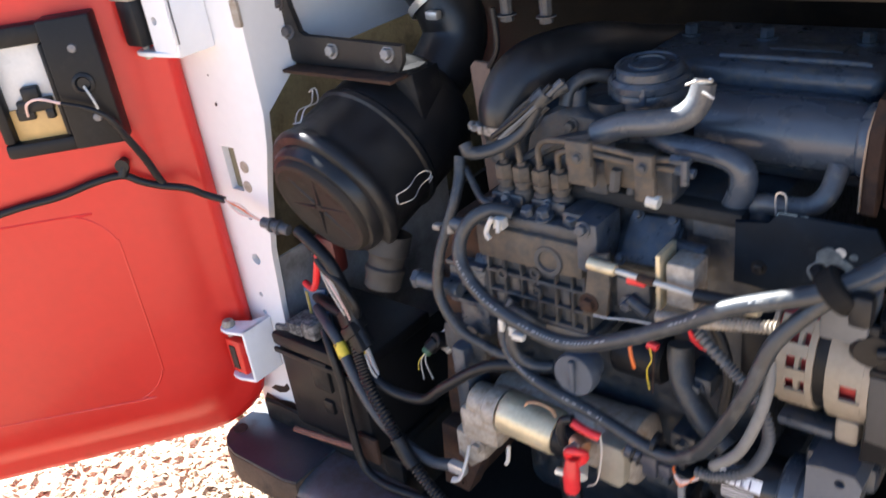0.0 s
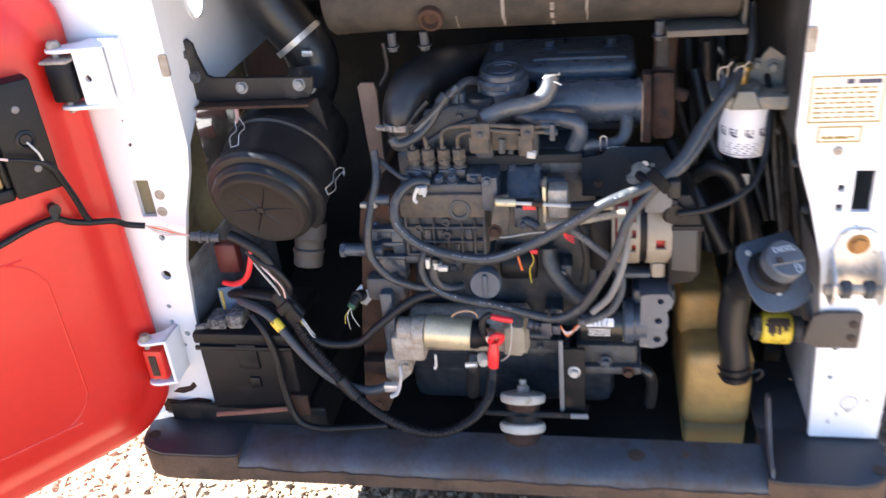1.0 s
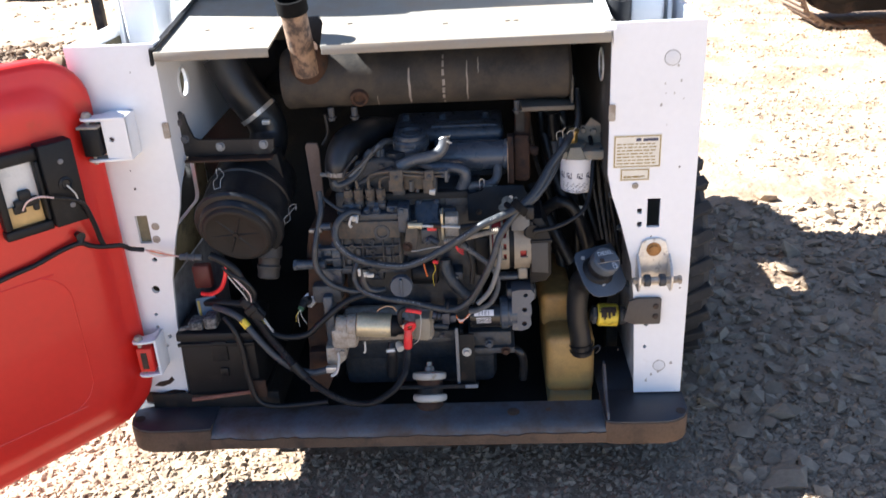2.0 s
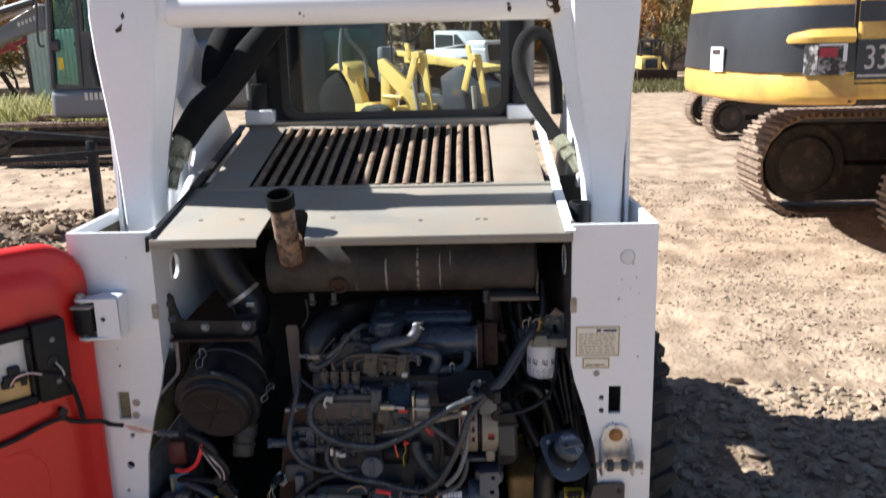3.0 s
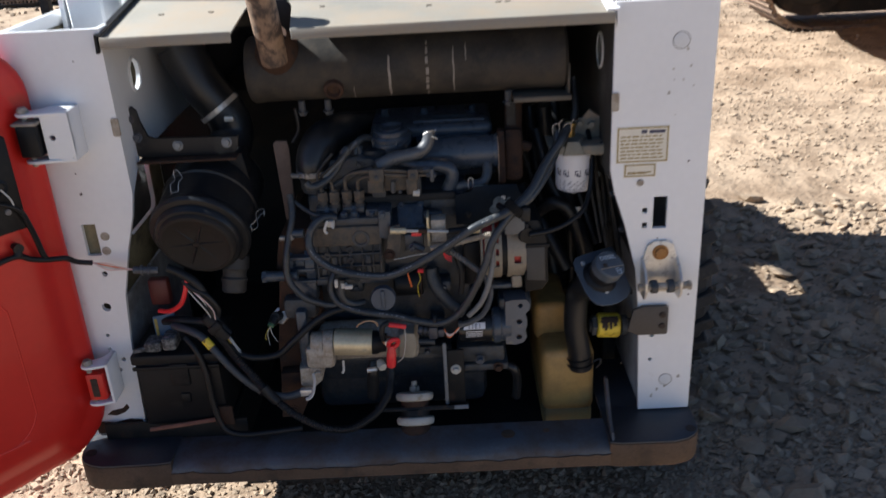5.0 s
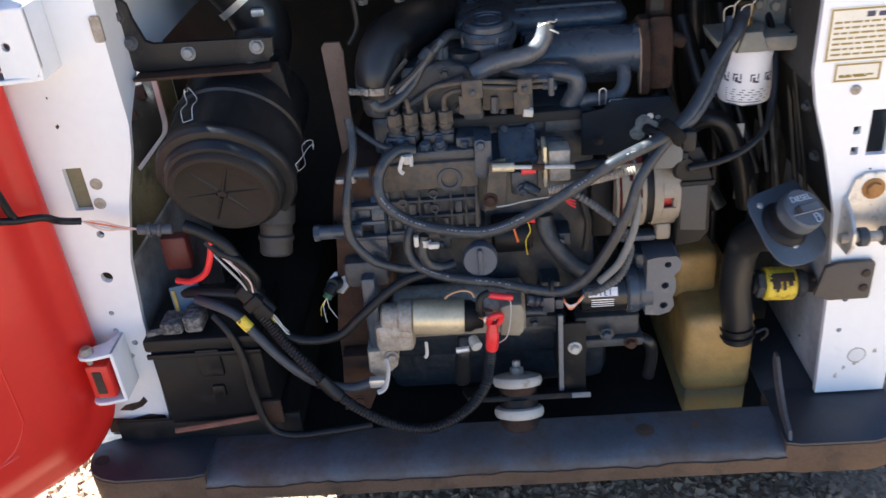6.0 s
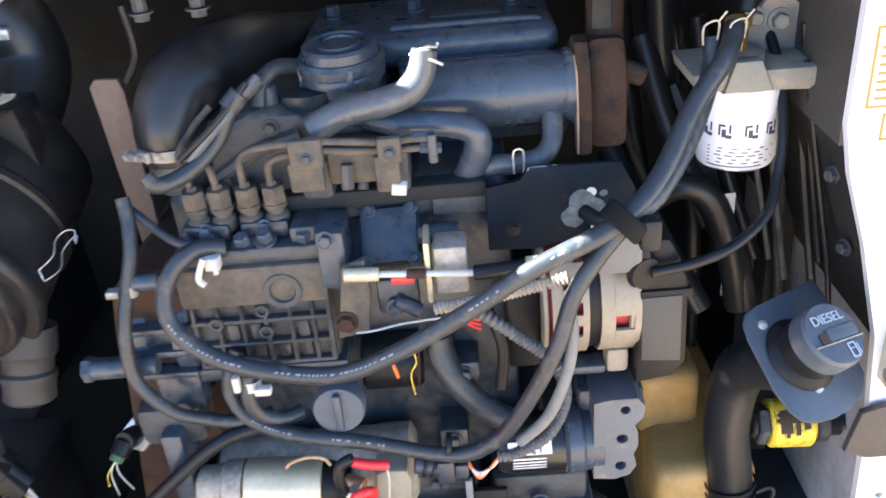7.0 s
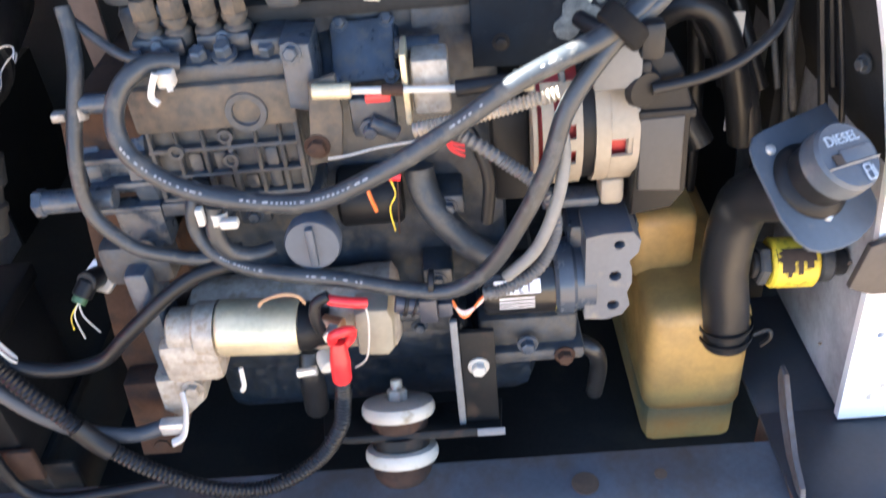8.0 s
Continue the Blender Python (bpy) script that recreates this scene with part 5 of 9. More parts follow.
part("ground_strap", Shape().tube([(-0.176, -0.03, 0.43), (-0.172, -0.045, 0.415), (-0.18, -0.055, 0.385), (-0.195, -0.058, 0.376)], 0.005, 8, flat=0.5), WIREW, st)
boot = part("terminal_boot", Shape().tube([(0.0205, -0.05, 0.51), (0.019, -0.052, 0.485), (0.0165, -0.05, 0.455)], [0.008, 0.0115, 0.0112], 16), REDP, st, "red rubber battery terminal boot")
part("boot_loop", Shape().tube([(0.014, -0.048, 0.508), (0.017, -0.054, 0.522), (0.028, -0.054, 0.528), (0.036, -0.045, 0.52), (0.033, -0.043, 0.508), (0.024, -0.046, 0.5)], 0.0058, 10), REDP, boot)
part("boot_nut", Shape().rod((0.014, -0.03, 0.512), (0.012, -0.048, 0.514), 0.008, 6), BARE, boot)
part("red_lead", Shape().tube([(0.018, -0.038, 0.56), (0.03, -0.042, 0.56), (0.044, -0.042, 0.557), (0.056, -0.038, 0.552)], 0.0058, 10), REDP, st)
part("black_lead", Shape().tube([(0.018, -0.038, 0.565), (0.004, -0.04, 0.558), (0.0, -0.042, 0.54), (0.003, -0.04, 0.52)], 0.0065, 10), CABLE, st)
part("orange_lead", Shape().tube([(-0.058, -0.035, 0.556), (-0.05, -0.04, 0.567), (-0.03, -0.042, 0.575), (-0.014, -0.04, 0.57), (-0.008, -0.038, 0.558)], 0.0019, 6), surface("tan_wire", (0.42, 0.26, 0.15), 0.5, vary=0.2), st)
part("grey_lead", Shape().tube([(0.052, -0.03, 0.55), (0.054, -0.032, 0.52), (0.046, -0.034, 0.47), (0.03, -0.032, 0.452)], 0.0012, 6), WIREW, st)
part("starter_lug", Shape().tube([(-0.1, -0.03, 0.462), (-0.1, -0.035, 0.44), (-0.104, -0.036, 0.432)], 0.003, 6), WIREW, st)

st.location += Vector((0, -0.011, -0.012))

# oil filler cap and dark gallery beside it
cap = part("oil_cap", Shape().turn((0.007, 0.016, 0.598), (0, -1, 0.1), [(0.022, 0), (0.024, 0.02), (0.0295, 0.022), (0.03, 0.036), (0.028, 0.041), (0.0, 0.042)], 30), surface("slate_plastic", (0.06, 0.075, 0.098), 0.5, vary=0.2, scale=30), engine, "round slate-grey oil filler cap")
part("grip", Shape().box((0.0025, -0.031, 0.578), (0.0115, -0.022, 0.626), 0.003), cap.data.materials[0], cap)
part("filler_neck", Shape().rod((0.03, 0.06, 0.605), (0.1, 0.06, 0.605), 0.034, 22), BLACK, engine)
part("orange_lead", Shape().tube([(0.066, 0.018, 0.648), (0.07, 0.014, 0.63), (0.074, 0.015, 0.612)], 0.0024, 8, flat=0.6), ORANGE, engine)
part("yellow_lead", Shape().tube([(0.092, 0.02, 0.648), (0.096, 0.018, 0.63), (0.088, 0.02, 0.61), (0.09, 0.022, 0.58)], 0.001, 6), YELLOW, engine)
part("brown_lead", Shape().tube([(0.1, 0.02, 0.65), (0.099, 0.018, 0.63), (0.096, 0.02, 0.6), (0.094, 0.022, 0.575)], 0.001, 6), RUST, engine)
part("lead_clip", Shape().rod((0.09, 0.02, 0.652), (0.104, 0.02, 0.65), 0.005, 8), REDP, engine)
for i, (x, z) in enumerate(((-0.1, 0.617), (-0.06, 0.61), (0.13, 0.5), (0.15, 0.6))):
    part("block_boss", Shape().box((x - 0.018, 0.03, z - 0.014), (x + 0.018, 0.09, z + 0.014), 0.006), ENGINE, engine)
    part("block_bolt", Shape().bolt((x, 0.03, z), (0, -1, 0), 0.007, 0.007), ENGINE2, engine)

# oil filter and its head
of = part("oil_filter", Shape().turn((0.178, 0.03, 0.488), (1, 0, 0), [(0.02, 0), (0.034, 0.003), (0.0375, 0.01), (0.0375, 0.084), (0.036, 0.088)], 32), surface("glossy_black_can", (0.012, 0.012, 0.013), 0.25, vary=0.2, scale=12, bump=0.02), engine, "black spin-on oil filter with a white label")


def wrap(x0, x1, a0, a1, r, centre=(0.03, 0.488)):
    """A curved label on a can that lies along x."""
    s, n = Shape(), 6
    ang = [radians(a0 + (a1 - a0) * i / n) for i in range(n + 1)]
    v = [(x, centre[0] - r * math.cos(a), centre[1] + r * math.sin(a)) for a in ang for x in (x0, x1)]
    return s.add(v, [(2 * i, 2 * i + 1, 2 * i + 3, 2 * i + 2) for i in range(n)])


part("white_label", wrap(0.193, 0.245, 18, 42, 0.038), FILTERW, of)
writing("print", "1311", 0.017, basis((0.219, 0.03 - 0.0386 * math.cos(radians(30)), 0.488 + 0.0386 * math.sin(radians(30))), (-1, 0, 0), (0, -math.sin(radians(30)), -math.cos(radians(30))), (0, -math.cos(radians(30)), math.sin(radians(30)))), PRINT, of, 0.0003)
for i in range(4):
    part("print_bar", wrap(0.198, 0.238, 8 - 7 * i, 10.5 - 7 * i, 0.0379), FILTERW, of)
part("yellow_band", wrap(0.262, 0.2645, -60, 60, 0.0379), YELLOW, of)
part("filter_head", Shape().turn((0.262, 0.032, 0.49), (1, 0, 0), [(0.04, 0), (0.045, 0.004), (0.045, 0.02), (0.041, 0.024), (0.041, 0.045)], 30), GLOSSY, engine, "blue-grey oil filter head")
outline = [(0.294, 0.455), (0.319, 0.452), (0.337, 0.458), (0.345, 0.472), (0.341, 0.49), (0.346, 0.504), (0.345, 0.524), (0.341, 0.534), (0.351, 0.546), (0.353, 0.562), (0.344, 0.574), (0.314, 0.574), (0.294, 0.57)]
part("head_bracket", Shape().plate([outline, circle(0.33, 0.558, 0.006), circle(0.327, 0.515, 0.007), circle(0.326, 0.473, 0.007)], "y", -0.006, 0.05), surface("pale_blue_grey_casting", (0.095, 0.106, 0.124), 0.42, vary=0.2, scale=16, bump=0.2, dirt=(0.2, 0.18, 0.15), dirt_at=0.64), engine, "three-hole blue-grey bracket")
for z in (0.515, 0.473):
    part("rusty_hole", Shape().turn((0.327, 0.008, z), (0, -1, 0), [(0.0066, 0), (0.0066, 0.004), (0.0, 0.0042)], 14), RUST, engine)
part("head_web", Shape().box((0.28, 0.03, 0.52), (0.36, 0.09, 0.56), 0.01), ENGINE2, engine)
part("oil_pan", Shape().box((0.172, 0.03, 0.382), (0.292, 0.34, 0.43), 0.008).box((0.165, 0.018, 0.366), (0.3, 0.36, 0.386), 0.006), CAST, engine, "cast pan flange with bolts")
for x, y, z in ((0.169, -0.001, 0.387), (0.275, 0.018, 0.377), (0.23, 0.018, 0.4)):
    part("pan_bolt", Shape().bolt((x, y, z), (0, -1, 0), 0.009, 0.01), ISO if x < 0.2 else (RUST if x > 0.25 else ENGINE2), engine)
part("sump", Shape().box((-0.2, 0.12, 0.2), (0.25, 0.42, 0.37), 0.03), ENGINE, engine)
part("drain_elbow", Shape().tube([(0.29, 0.06, 0.36), (0.315, 0.05, 0.35), (0.325, 0.06, 0.31), (0.322, 0.07, 0.25)], 0.0115, 12), RUBBER, engine)
part("lower_rail", Shape().box((-0.15, 0.05, 0.4), (0.16, 0.09, 0.425), 0.006), CAST, engine)
part("pan_rail", Shape().box((-0.16, 0.06, 0.378), (0.165, 0.12, 0.398), 0.004), ENGINE, engine)
for i in range(7):
    part("rail_bolt", Shape().bolt((-0.13 + i * 0.046, 0.05, 0.412), (0, -1, 0), 0.007, 0.007), ENGINE2, engine)
for x, h in ((-0.07, 0.06), (-0.03, 0.05), (0.03, 0.06), (0.075, 0.05), (0.115, 0.06)):
    part("block_rib", Shape().box((x - 0.005, 0.06, 0.425), (x + 0.005, 0.09, 0.43 + h), 0.003), ENGINE, engine)
part("side_pipe", Shape().tube([(-0.13, 0.03, 0.45), (-0.08, 0.02, 0.435), (0.0, 0.02, 0.44), (0.07, 0.025, 0.455), (0.12, 0.03, 0.45)], 0.009, 12), ENGINE, engine)
cj = part("loom_connector", Shape().rod((0.084, -0.03, 0.522), (0.112, -0.03, 0.516), 0.012, 12).box((0.11, -0.043, 0.498), (0.13, -0.018, 0.53), 0.003).box((0.13, -0.04, 0.502), (0.146, -0.02, 0.522), 0.003), surface("blue_black_plug", (0.035, 0.04, 0.055), 0.4, vary=0.2, scale=30), engine, "blue-black loom connector")
part("connector_rib", Shape().rod((0.094, -0.03, 0.52), (0.098, -0.03, 0.519), 0.015, 12).rod((0.104, -0.03, 0.518), (0.107, -0.03, 0.517), 0.015, 12), CABLE, cj)
part("cable_tie", Shape().turn((0.122, -0.032, 0.548), (1, 0, -0.1), [(0.013, 0), (0.0145, 0.001), (0.0145, 0.006), (0.013, 0.007)], 16), CABLE, engine)
for i, mt in enumerate((PINK, WIREW, ORANGE)):
    part("lead", Shape().tube([(0.146, -0.03, 0.512 + i * 0.003), (0.158, -0.036, 0.506 - i * 0.004), (0.175, -0.03, 0.51 + i * 0.002), (0.186, -0.02, 0.52)], 0.0017, 5), mt, engine)
part("lower_plug", Shape().rod((-0.02, 0.02, 0.405), (-0.01, 0.0, 0.4), 0.011, 10), WIREW, engine)
part("drain_tube", Shape().tube([(-0.035, 0.02, 0.41), (-0.037, 0.01, 0.385), (-0.04, 0.02, 0.35), (-0.045, 0.03, 0.3)], [0.012, 0.014, 0.016, 0.016], 12), RUBBER, engine)
part("drain_clip", Shape().rod((-0.05, 0.0, 0.395), (-0.025, 0.0, 0.398), 0.006, 8), BARE, engine)

# engine mount
DARKM = surface("dark_mount_steel", (0.011, 0.012, 0.013), 0.5, vary=0.3, scale=14, bump=0.2, dirt=(0.05, 0.035, 0.026), dirt_at=0.6, spec=0.2)
mount = part("engine_mount", Shape().plate([[(-0.11, 0.06), (-0.096, -0.018), (-0.06, -0.031), (0.06, -0.031), (0.13, -0.03), (0.136, 0.09), (-0.11, 0.09)]], "z", -0.005, 0.005, 0.002, basis((0.061, 0.008, 0.272), (1, 0, 0), (0, 0.87, -0.5), (0, 0.5, 0.87))), DARKM, engine, "dark steel engine mount plate between off-white rubber discs")
MT = basis((0.061, 0.008, 0.272), (1, 0, 0), (0, 0.87, -0.5), (0, 0.5, 0.87))


def along(a):
    """A place on the mount's leaning axis."""
    return MT @ Vector((0, 0, a))


MUP = (0, 0.5, 0.87)
for a in (0.018, -0.042):
    part("rubber_disc", Shape().turn(along(a), MUP, [(0.036, 0), (0.045, 0.003), (0.0475, 0.008), (0.0475, 0.015), (0.045, 0.02), (0.036, 0.0225), (0.018, 0.023)], 40), ISO, mount, "off-white rubber isolator disc")
part("washer", Shape().turn(along(0.004), MUP, [(0.036, 0), (0.037, 0.002), (0.037, 0.016)], 28), RUST, mount)
part("washer", Shape().turn(along(-0.02), MUP, [(0.037, 0), (0.037, 0.016)], 28), DARKM, mount)
part("mount_nut", Shape().turn(along(0.04), MUP, [(0.0135, 0), (0.0135, 0.013), (0.011, 0.015)], 6).turn(along(0.054), MUP, [(0.008, 0), (0.008, 0.012), (0.006, 0.014)], 12), ALU, mount)
part("mount_base", Shape().turn(along(-0.075), MUP, [(0.032, 0), (0.04, 0.012), (0.04, 0.026), (0.034, 0.034)], 24), RUST, mount)
STRAP = surface("dull_grey_steel_edge", (0.16, 0.165, 0.17), 0.5, vary=0.25, scale=20, bump=0.15)
part("mount_strap", Shape().box((0.139, -0.004, 0.285), (0.148, 0.004, 0.462), 0.002), STRAP, mount)
part("mount_web", Shape().box((0.148, 0.0, 0.285), (0.19, 0.008, 0.44), 0.002).box((0.14, 0.008, 0.285), (0.15, 0.12, 0.44), 0.002), DARKM, mount)
part("edge_strip", Shape().box((0.1, -0.033, -0.005), (0.135, -0.031, 0.005), 0.001, MT), STRAP, mount)

# alternator
alt = part("alternator", Shape().turn((0.288, 0.075, 0.682), (1, 0, 0), [(0.07, 0), (0.072, 0.001), (0.072, 0.015), (0.07, 0.016)], 40), BLACK, engine, "alternator with slotted alloy ends and red windings")
part("winding", Shape().turn((0.244, 0.075, 0.682), (1, 0, 0), [(0.066, 0), (0.066, 0.098), (0.05, 0.1)], 30), surface("red_winding", (0.4, 0.035, 0.03), 0.5, vary=0.3, scale=60), alt)
ALLOY = surface("pale_cast_alloy", (0.27, 0.235, 0.185), 0.5, 0.1, vary=0.2, scale=20, bump=0.3, dirt=(0.3, 0.25, 0.2), dirt_at=0.62)
for x0, x1 in ((0.24, 0.276), (0.306, 0.34)):
    for xa, xb in ((x0, x0 + 0.006), (x1 - 0.006, x1)):
        part("end_ring", Shape().turn((xa, 0.075, 0.682), (1, 0, 0), [(0.045, 0), (0.073, 0), (0.0745, 0.001), (0.0745, xb - xa - 0.001), (0.073, xb - xa), (0.045, xb - xa)], 40), ALLOY, alt)


def arc_panel(x0, x1, a0, a1, r=0.0768, thick=0.004, n=6):
    """A piece of curved cover lying along x on the alternator."""
    ang = [radians(a0 + (a1 - a0) * i / n) for i in range(n + 1)]
    v = [(x, 0.075 - q * math.cos(a), 0.682 + q * math.sin(a)) for a in ang for q in (r, r - thick) for x in (x0, x1)]
    f = [(0, 1, 3, 2), (4 * n + 1, 4 * n, 4 * n + 2, 4 * n + 3)]
    for i in range(n):
        b = 4 * i
        f += [(b, b + 4, b + 5, b + 1), (b + 2, b + 3, b + 7, b + 6), (b, b + 2, b + 6, b + 4), (b + 1, b + 5, b + 7, b + 3)]
    return Shape().add(v, f)


for x0, x1, a0, a1 in ((0.25, 0.262, -70, 50), (0.283, 0.29, -70, 50), (0.262, 0.283, -70, -17), (0.262, 0.283, -4, 6), (0.262, 0.283, 17, 28), (0.262, 0.283, 38, 50),
                       (0.303, 0.318, -70, 50), (0.339, 0.346, -70, 50), (0.318, 0.339, -70, -12), (0.318, 0.339, 3, 50)):
    part("end_cover", arc_panel(x0, x1, a0, a1), ALLOY, alt)
part("alt_lug", Shape().box((0.312, 0.02, 0.592), (0.338, 0.05, 0.625), 0.006), ALLOY, alt)
part("alt_foot", Shape().box((0.25, 0.02, 0.592), (0.312, 0.05, 0.604), 0.004), ENGINE2, alt)
part("alt_box", Shape().box((0.2, 0.03, 0.6), (0.24, 0.12, 0.712), 0.008), BLACK, alt)
gd = part("belt_guard", Shape().plate([[(0.342, 0.585), (0.385, 0.592), (0.399, 0.612), (0.397, 0.715), (0.386, 0.75), (0.374, 0.772), (0.346, 0.772)]], "y", 0.006, 0.13, 0.006), BLACK, engine, "black moulded belt guard")
part("guard_panel", Shape().plate([[(0.347, 0.622), (0.391, 0.618), (0.389, 0.706), (0.345, 0.705)]], "y", 0.0, 0.01, 0.003), surface("scuffed_grey_plastic", (0.05, 0.049, 0.048), 0.6, vary=0.2, scale=20), gd)
part("guard_rim", Shape().box((0.344, 0.002, 0.702), (0.4, 0.014, 0.712), 0.002), BLACK, gd)
part("relay_block", Shape().box((0.296, -0.012, 0.745), (0.342, 0.04, 0.79), 0.004), surface("grey_relay", (0.12, 0.125, 0.13), 0.55, vary=0.15), engine)
plug = part("connector", Shape().turn((0.343, 0.0, 0.742), (0.4, -1, 0), [(0.018, 0), (0.02, 0.004), (0.017, 0.01)], 20).box((0.338, -0.008, 0.72), (0.352, 0.004, 0.77), 0.005), BLACK, engine)
part("pump_pipe", Shape().tube([(0.122, 0.045, 0.645), (0.124, 0.04, 0.625), (0.135, 0.03, 0.598), (0.165, 0.02, 0.56), (0.198, 0.012, 0.538)], [0.016, 0.0165, 0.0165, 0.016, 0.015], 18), HOSE, engine)
part("wire_loom", Shape().tube([(0.17, 0.02, 0.71), (0.185, 0.02, 0.68), (0.195, 0.015, 0.64), (0.19, 0.012, 0.59)], 0.007, 10), CABLE, engine)
for i in range(3):
    part("red_wire", Shape().tube([(0.15, 0.0, 0.715), (0.158, -0.002, 0.7 - i * 0.004), (0.172, 0.004, 0.69 - i * 0.006)], 0.0014, 6), REDP, engine)

# ---- hoses and looms over the engine ----
def hose(name, pts, r, material, label, n=14, **kw):
    return whole(name, Shape().tube(pts, r, n, 8, **kw), material, label, "hose" if "hose" in name else "cable", "engine hoses and cables")


hA = thing("fuel_hose", (0.0, -0.05, 0.69), "long grey fuel hose sweeping across the injection pump", "hose", "engine hoses and cables")
ptsA = [(-0.088, 0.01, 0.8), (-0.112, 0.0, 0.806), (-0.136, -0.016, 0.794), (-0.149, -0.03, 0.763), (-0.138, -0.04, 0.729), (-0.092, -0.05, 0.697), (-0.019, -0.058, 0.681), (0.035, -0.06, 0.682), (0.097, -0.06, 0.708), (0.163, -0.06, 0.747), (0.225, -0.058, 0.787), (0.296, -0.04, 0.811), (0.33, -0.026, 0.829), (0.36, 0.0, 0.85), (0.4, 0.045, 0.9), (0.436, 0.07, 0.94), (0.452, 0.1, 0.962)]
part("hose", Shape().tube(ptsA, [0.0094] * 11 + [0.0105] * 6, 16, 8), HOSE, hA)


def curve_points(pts, steps=24):
    """Even points along the smooth line through pts."""
    P, path = [Vector(p) for p in pts], []
    for k in range(len(P) - 1):
        p0, p1, p2, p3 = P[max(k - 1, 0)], P[k], P[k + 1], P[min(k + 2, len(P) - 1)]
        for i in range(steps):
            t = i / steps
            path.append(0.5 * ((2 * p1) + (p2 - p0) * t + (2 * p0 - 5 * p1 + 4 * p2 - p3) * t * t + (3 * p1 - p0 - 3 * p2 + p3) * t ** 3))
    even, left = [path[0]], 0.0
    for a, b in zip(path, path[1:]):
        left += (b - a).length
        if left >= 0.001:
            even.append(b)
            left = 0.0
    return even


FAINT = surface("faded_hose_print", (0.26, 0.27, 0.28), 0.6, vary=0.4, scale=300, bump=0)


def hose_print(pts, spans, r, parent, seed, high=0.0019):
    """Bars of small print that follow a hose on the side towards the open bay."""
    rng, line = random.Random(seed), curve_points(pts)
    for lo, hi in spans:
        mark = Shape()
        i, end = int(lo * len(line)), int(hi * len(line))
        while i < end - 3:
            n = rng.choice((1, 1, 2))
            a, b = line[i], line[min(i + n, len(line) - 1)]
            d = (b - a).normalized()
            out = Vector((0, -0.78, 0.62))
            out = (out - d * out.dot(d)).normalized()
            up = d.cross(out) * high * 0.5
            q = [p + out * (r + 0.0003) + w for p, w in ((a, -up), (b, -up), (b, up), (a, up))]
            mark.add(q + [p - out * 0.0006 for p in q], [(0, 1, 2, 3), (7, 6, 5, 4), (0, 4, 5, 1), (1, 5, 6, 2), (2, 6, 7, 3), (3, 7, 4, 0)])
            i += n + rng.choice((1, 1, 1, 1, 2, 3))
        part("print", mark, FAINT, parent, "small pale print along the hose")


hose_print(ptsA, ((0.22, 0.33), (0.35, 0.5), (0.56, 0.6), (0.64, 0.71)), 0.0094, hA, 5)
part("spring_clip", Shape().box((-0.106, -0.012, 0.785), (-0.09, 0.002, 0.8), 0.002).tube([(-0.104, -0.014, 0.802), (-0.112, -0.018, 0.782), (-0.106, -0.02, 0.774)], 0.0035, 6).tube([(-0.094, -0.014, 0.8), (-0.092, -0.02, 0.786)], 0.003, 6), WIREW, hA, "white spring hose clip")

hB = thing("return_hose", (0.1, -0.04, 0.55), "grey return hose looping up to a taped bundle", "hose", "engine hoses and cables")
ptsB = [(-0.1, 0.01, 0.67), (-0.112, 0.0, 0.645), (-0.114, -0.004, 0.618), (-0.1, -0.012, 0.594), (-0.07, -0.022, 0.58), (-0.027, -0.03, 0.572), (0.031, -0.032, 0.561), (0.089, -0.034, 0.545), (0.144, -0.042, 0.542), (0.186, -0.05, 0.573), (0.222, -0.058, 0.637), (0.249, -0.06, 0.7), (0.266, -0.053, 0.752), (0.296, -0.042, 0.793), (0.324, -0.03, 0.82), (0.356, -0.01, 0.836), (0.395, 0.035, 0.872), (0.425, 0.08, 0.92), (0.43, 0.1, 0.95)]
part("hose", Shape().tube(ptsB, [0.0088] * 14 + [0.0105] * 5, 16, 8), HOSE, hB)
hose_print(ptsB, ((0.18, 0.26), (0.3, 0.36)), 0.0088, hB, 6, 0.0018)
part("strap", Shape().turn((0.31, -0.036, 0.812), (0.6, 0.2, 0.55), [(0.022, 0), (0.024, 0.002), (0.024, 0.018), (0.022, 0.02)], 20), SLEEVE, hB, "black tape strap")
part("strap_buckle", Shape().box((0.33, -0.05, 0.79), (0.352, -0.03, 0.825), 0.006), CABLE, hB)
part("pale_lead", Shape().tube([(0.262, -0.05, 0.73), (0.264, -0.054, 0.7), (0.256, -0.058, 0.655), (0.236, -0.056, 0.6), (0.205, -0.05, 0.562)], 0.0065, 10), surface("faded_loom", (0.16, 0.16, 0.155), 0.6, vary=0.25, scale=30), hB)
hose("battery_cable", [(0.315, -0.02, 0.815), (0.3, -0.015, 0.81), (0.285, 0.01, 0.81)], 0.008, CABLE, "short black lead behind the bundle")
hose("ribbed_loom_cable", [(0.17, -0.012, 0.712), (0.19, -0.02, 0.7), (0.212, -0.022, 0.682), (0.243, -0.024, 0.652), (0.259, -0.03, 0.61), (0.241, -0.034, 0.559), (0.205, -0.04, 0.538), (0.18, -0.04, 0.533)], 0.0075, surface("grey_loom", (0.1, 0.1, 0.1), 0.55, vary=0.2), "ribbed grey loom beside the alternator", ribs=0.0018, pitch=0.005)
hose("relay_cable", [(0.352, -0.008, 0.742), (0.4, -0.004, 0.748), (0.442, 0.004, 0.762), (0.482, 0.035, 0.78), (0.5, 0.065, 0.81), (0.508, 0.085, 0.85), (0.512, 0.12, 0.9), (0.505, 0.17, 0.95)], 0.0058, CABLE, "black cable from the alternator to the filter")
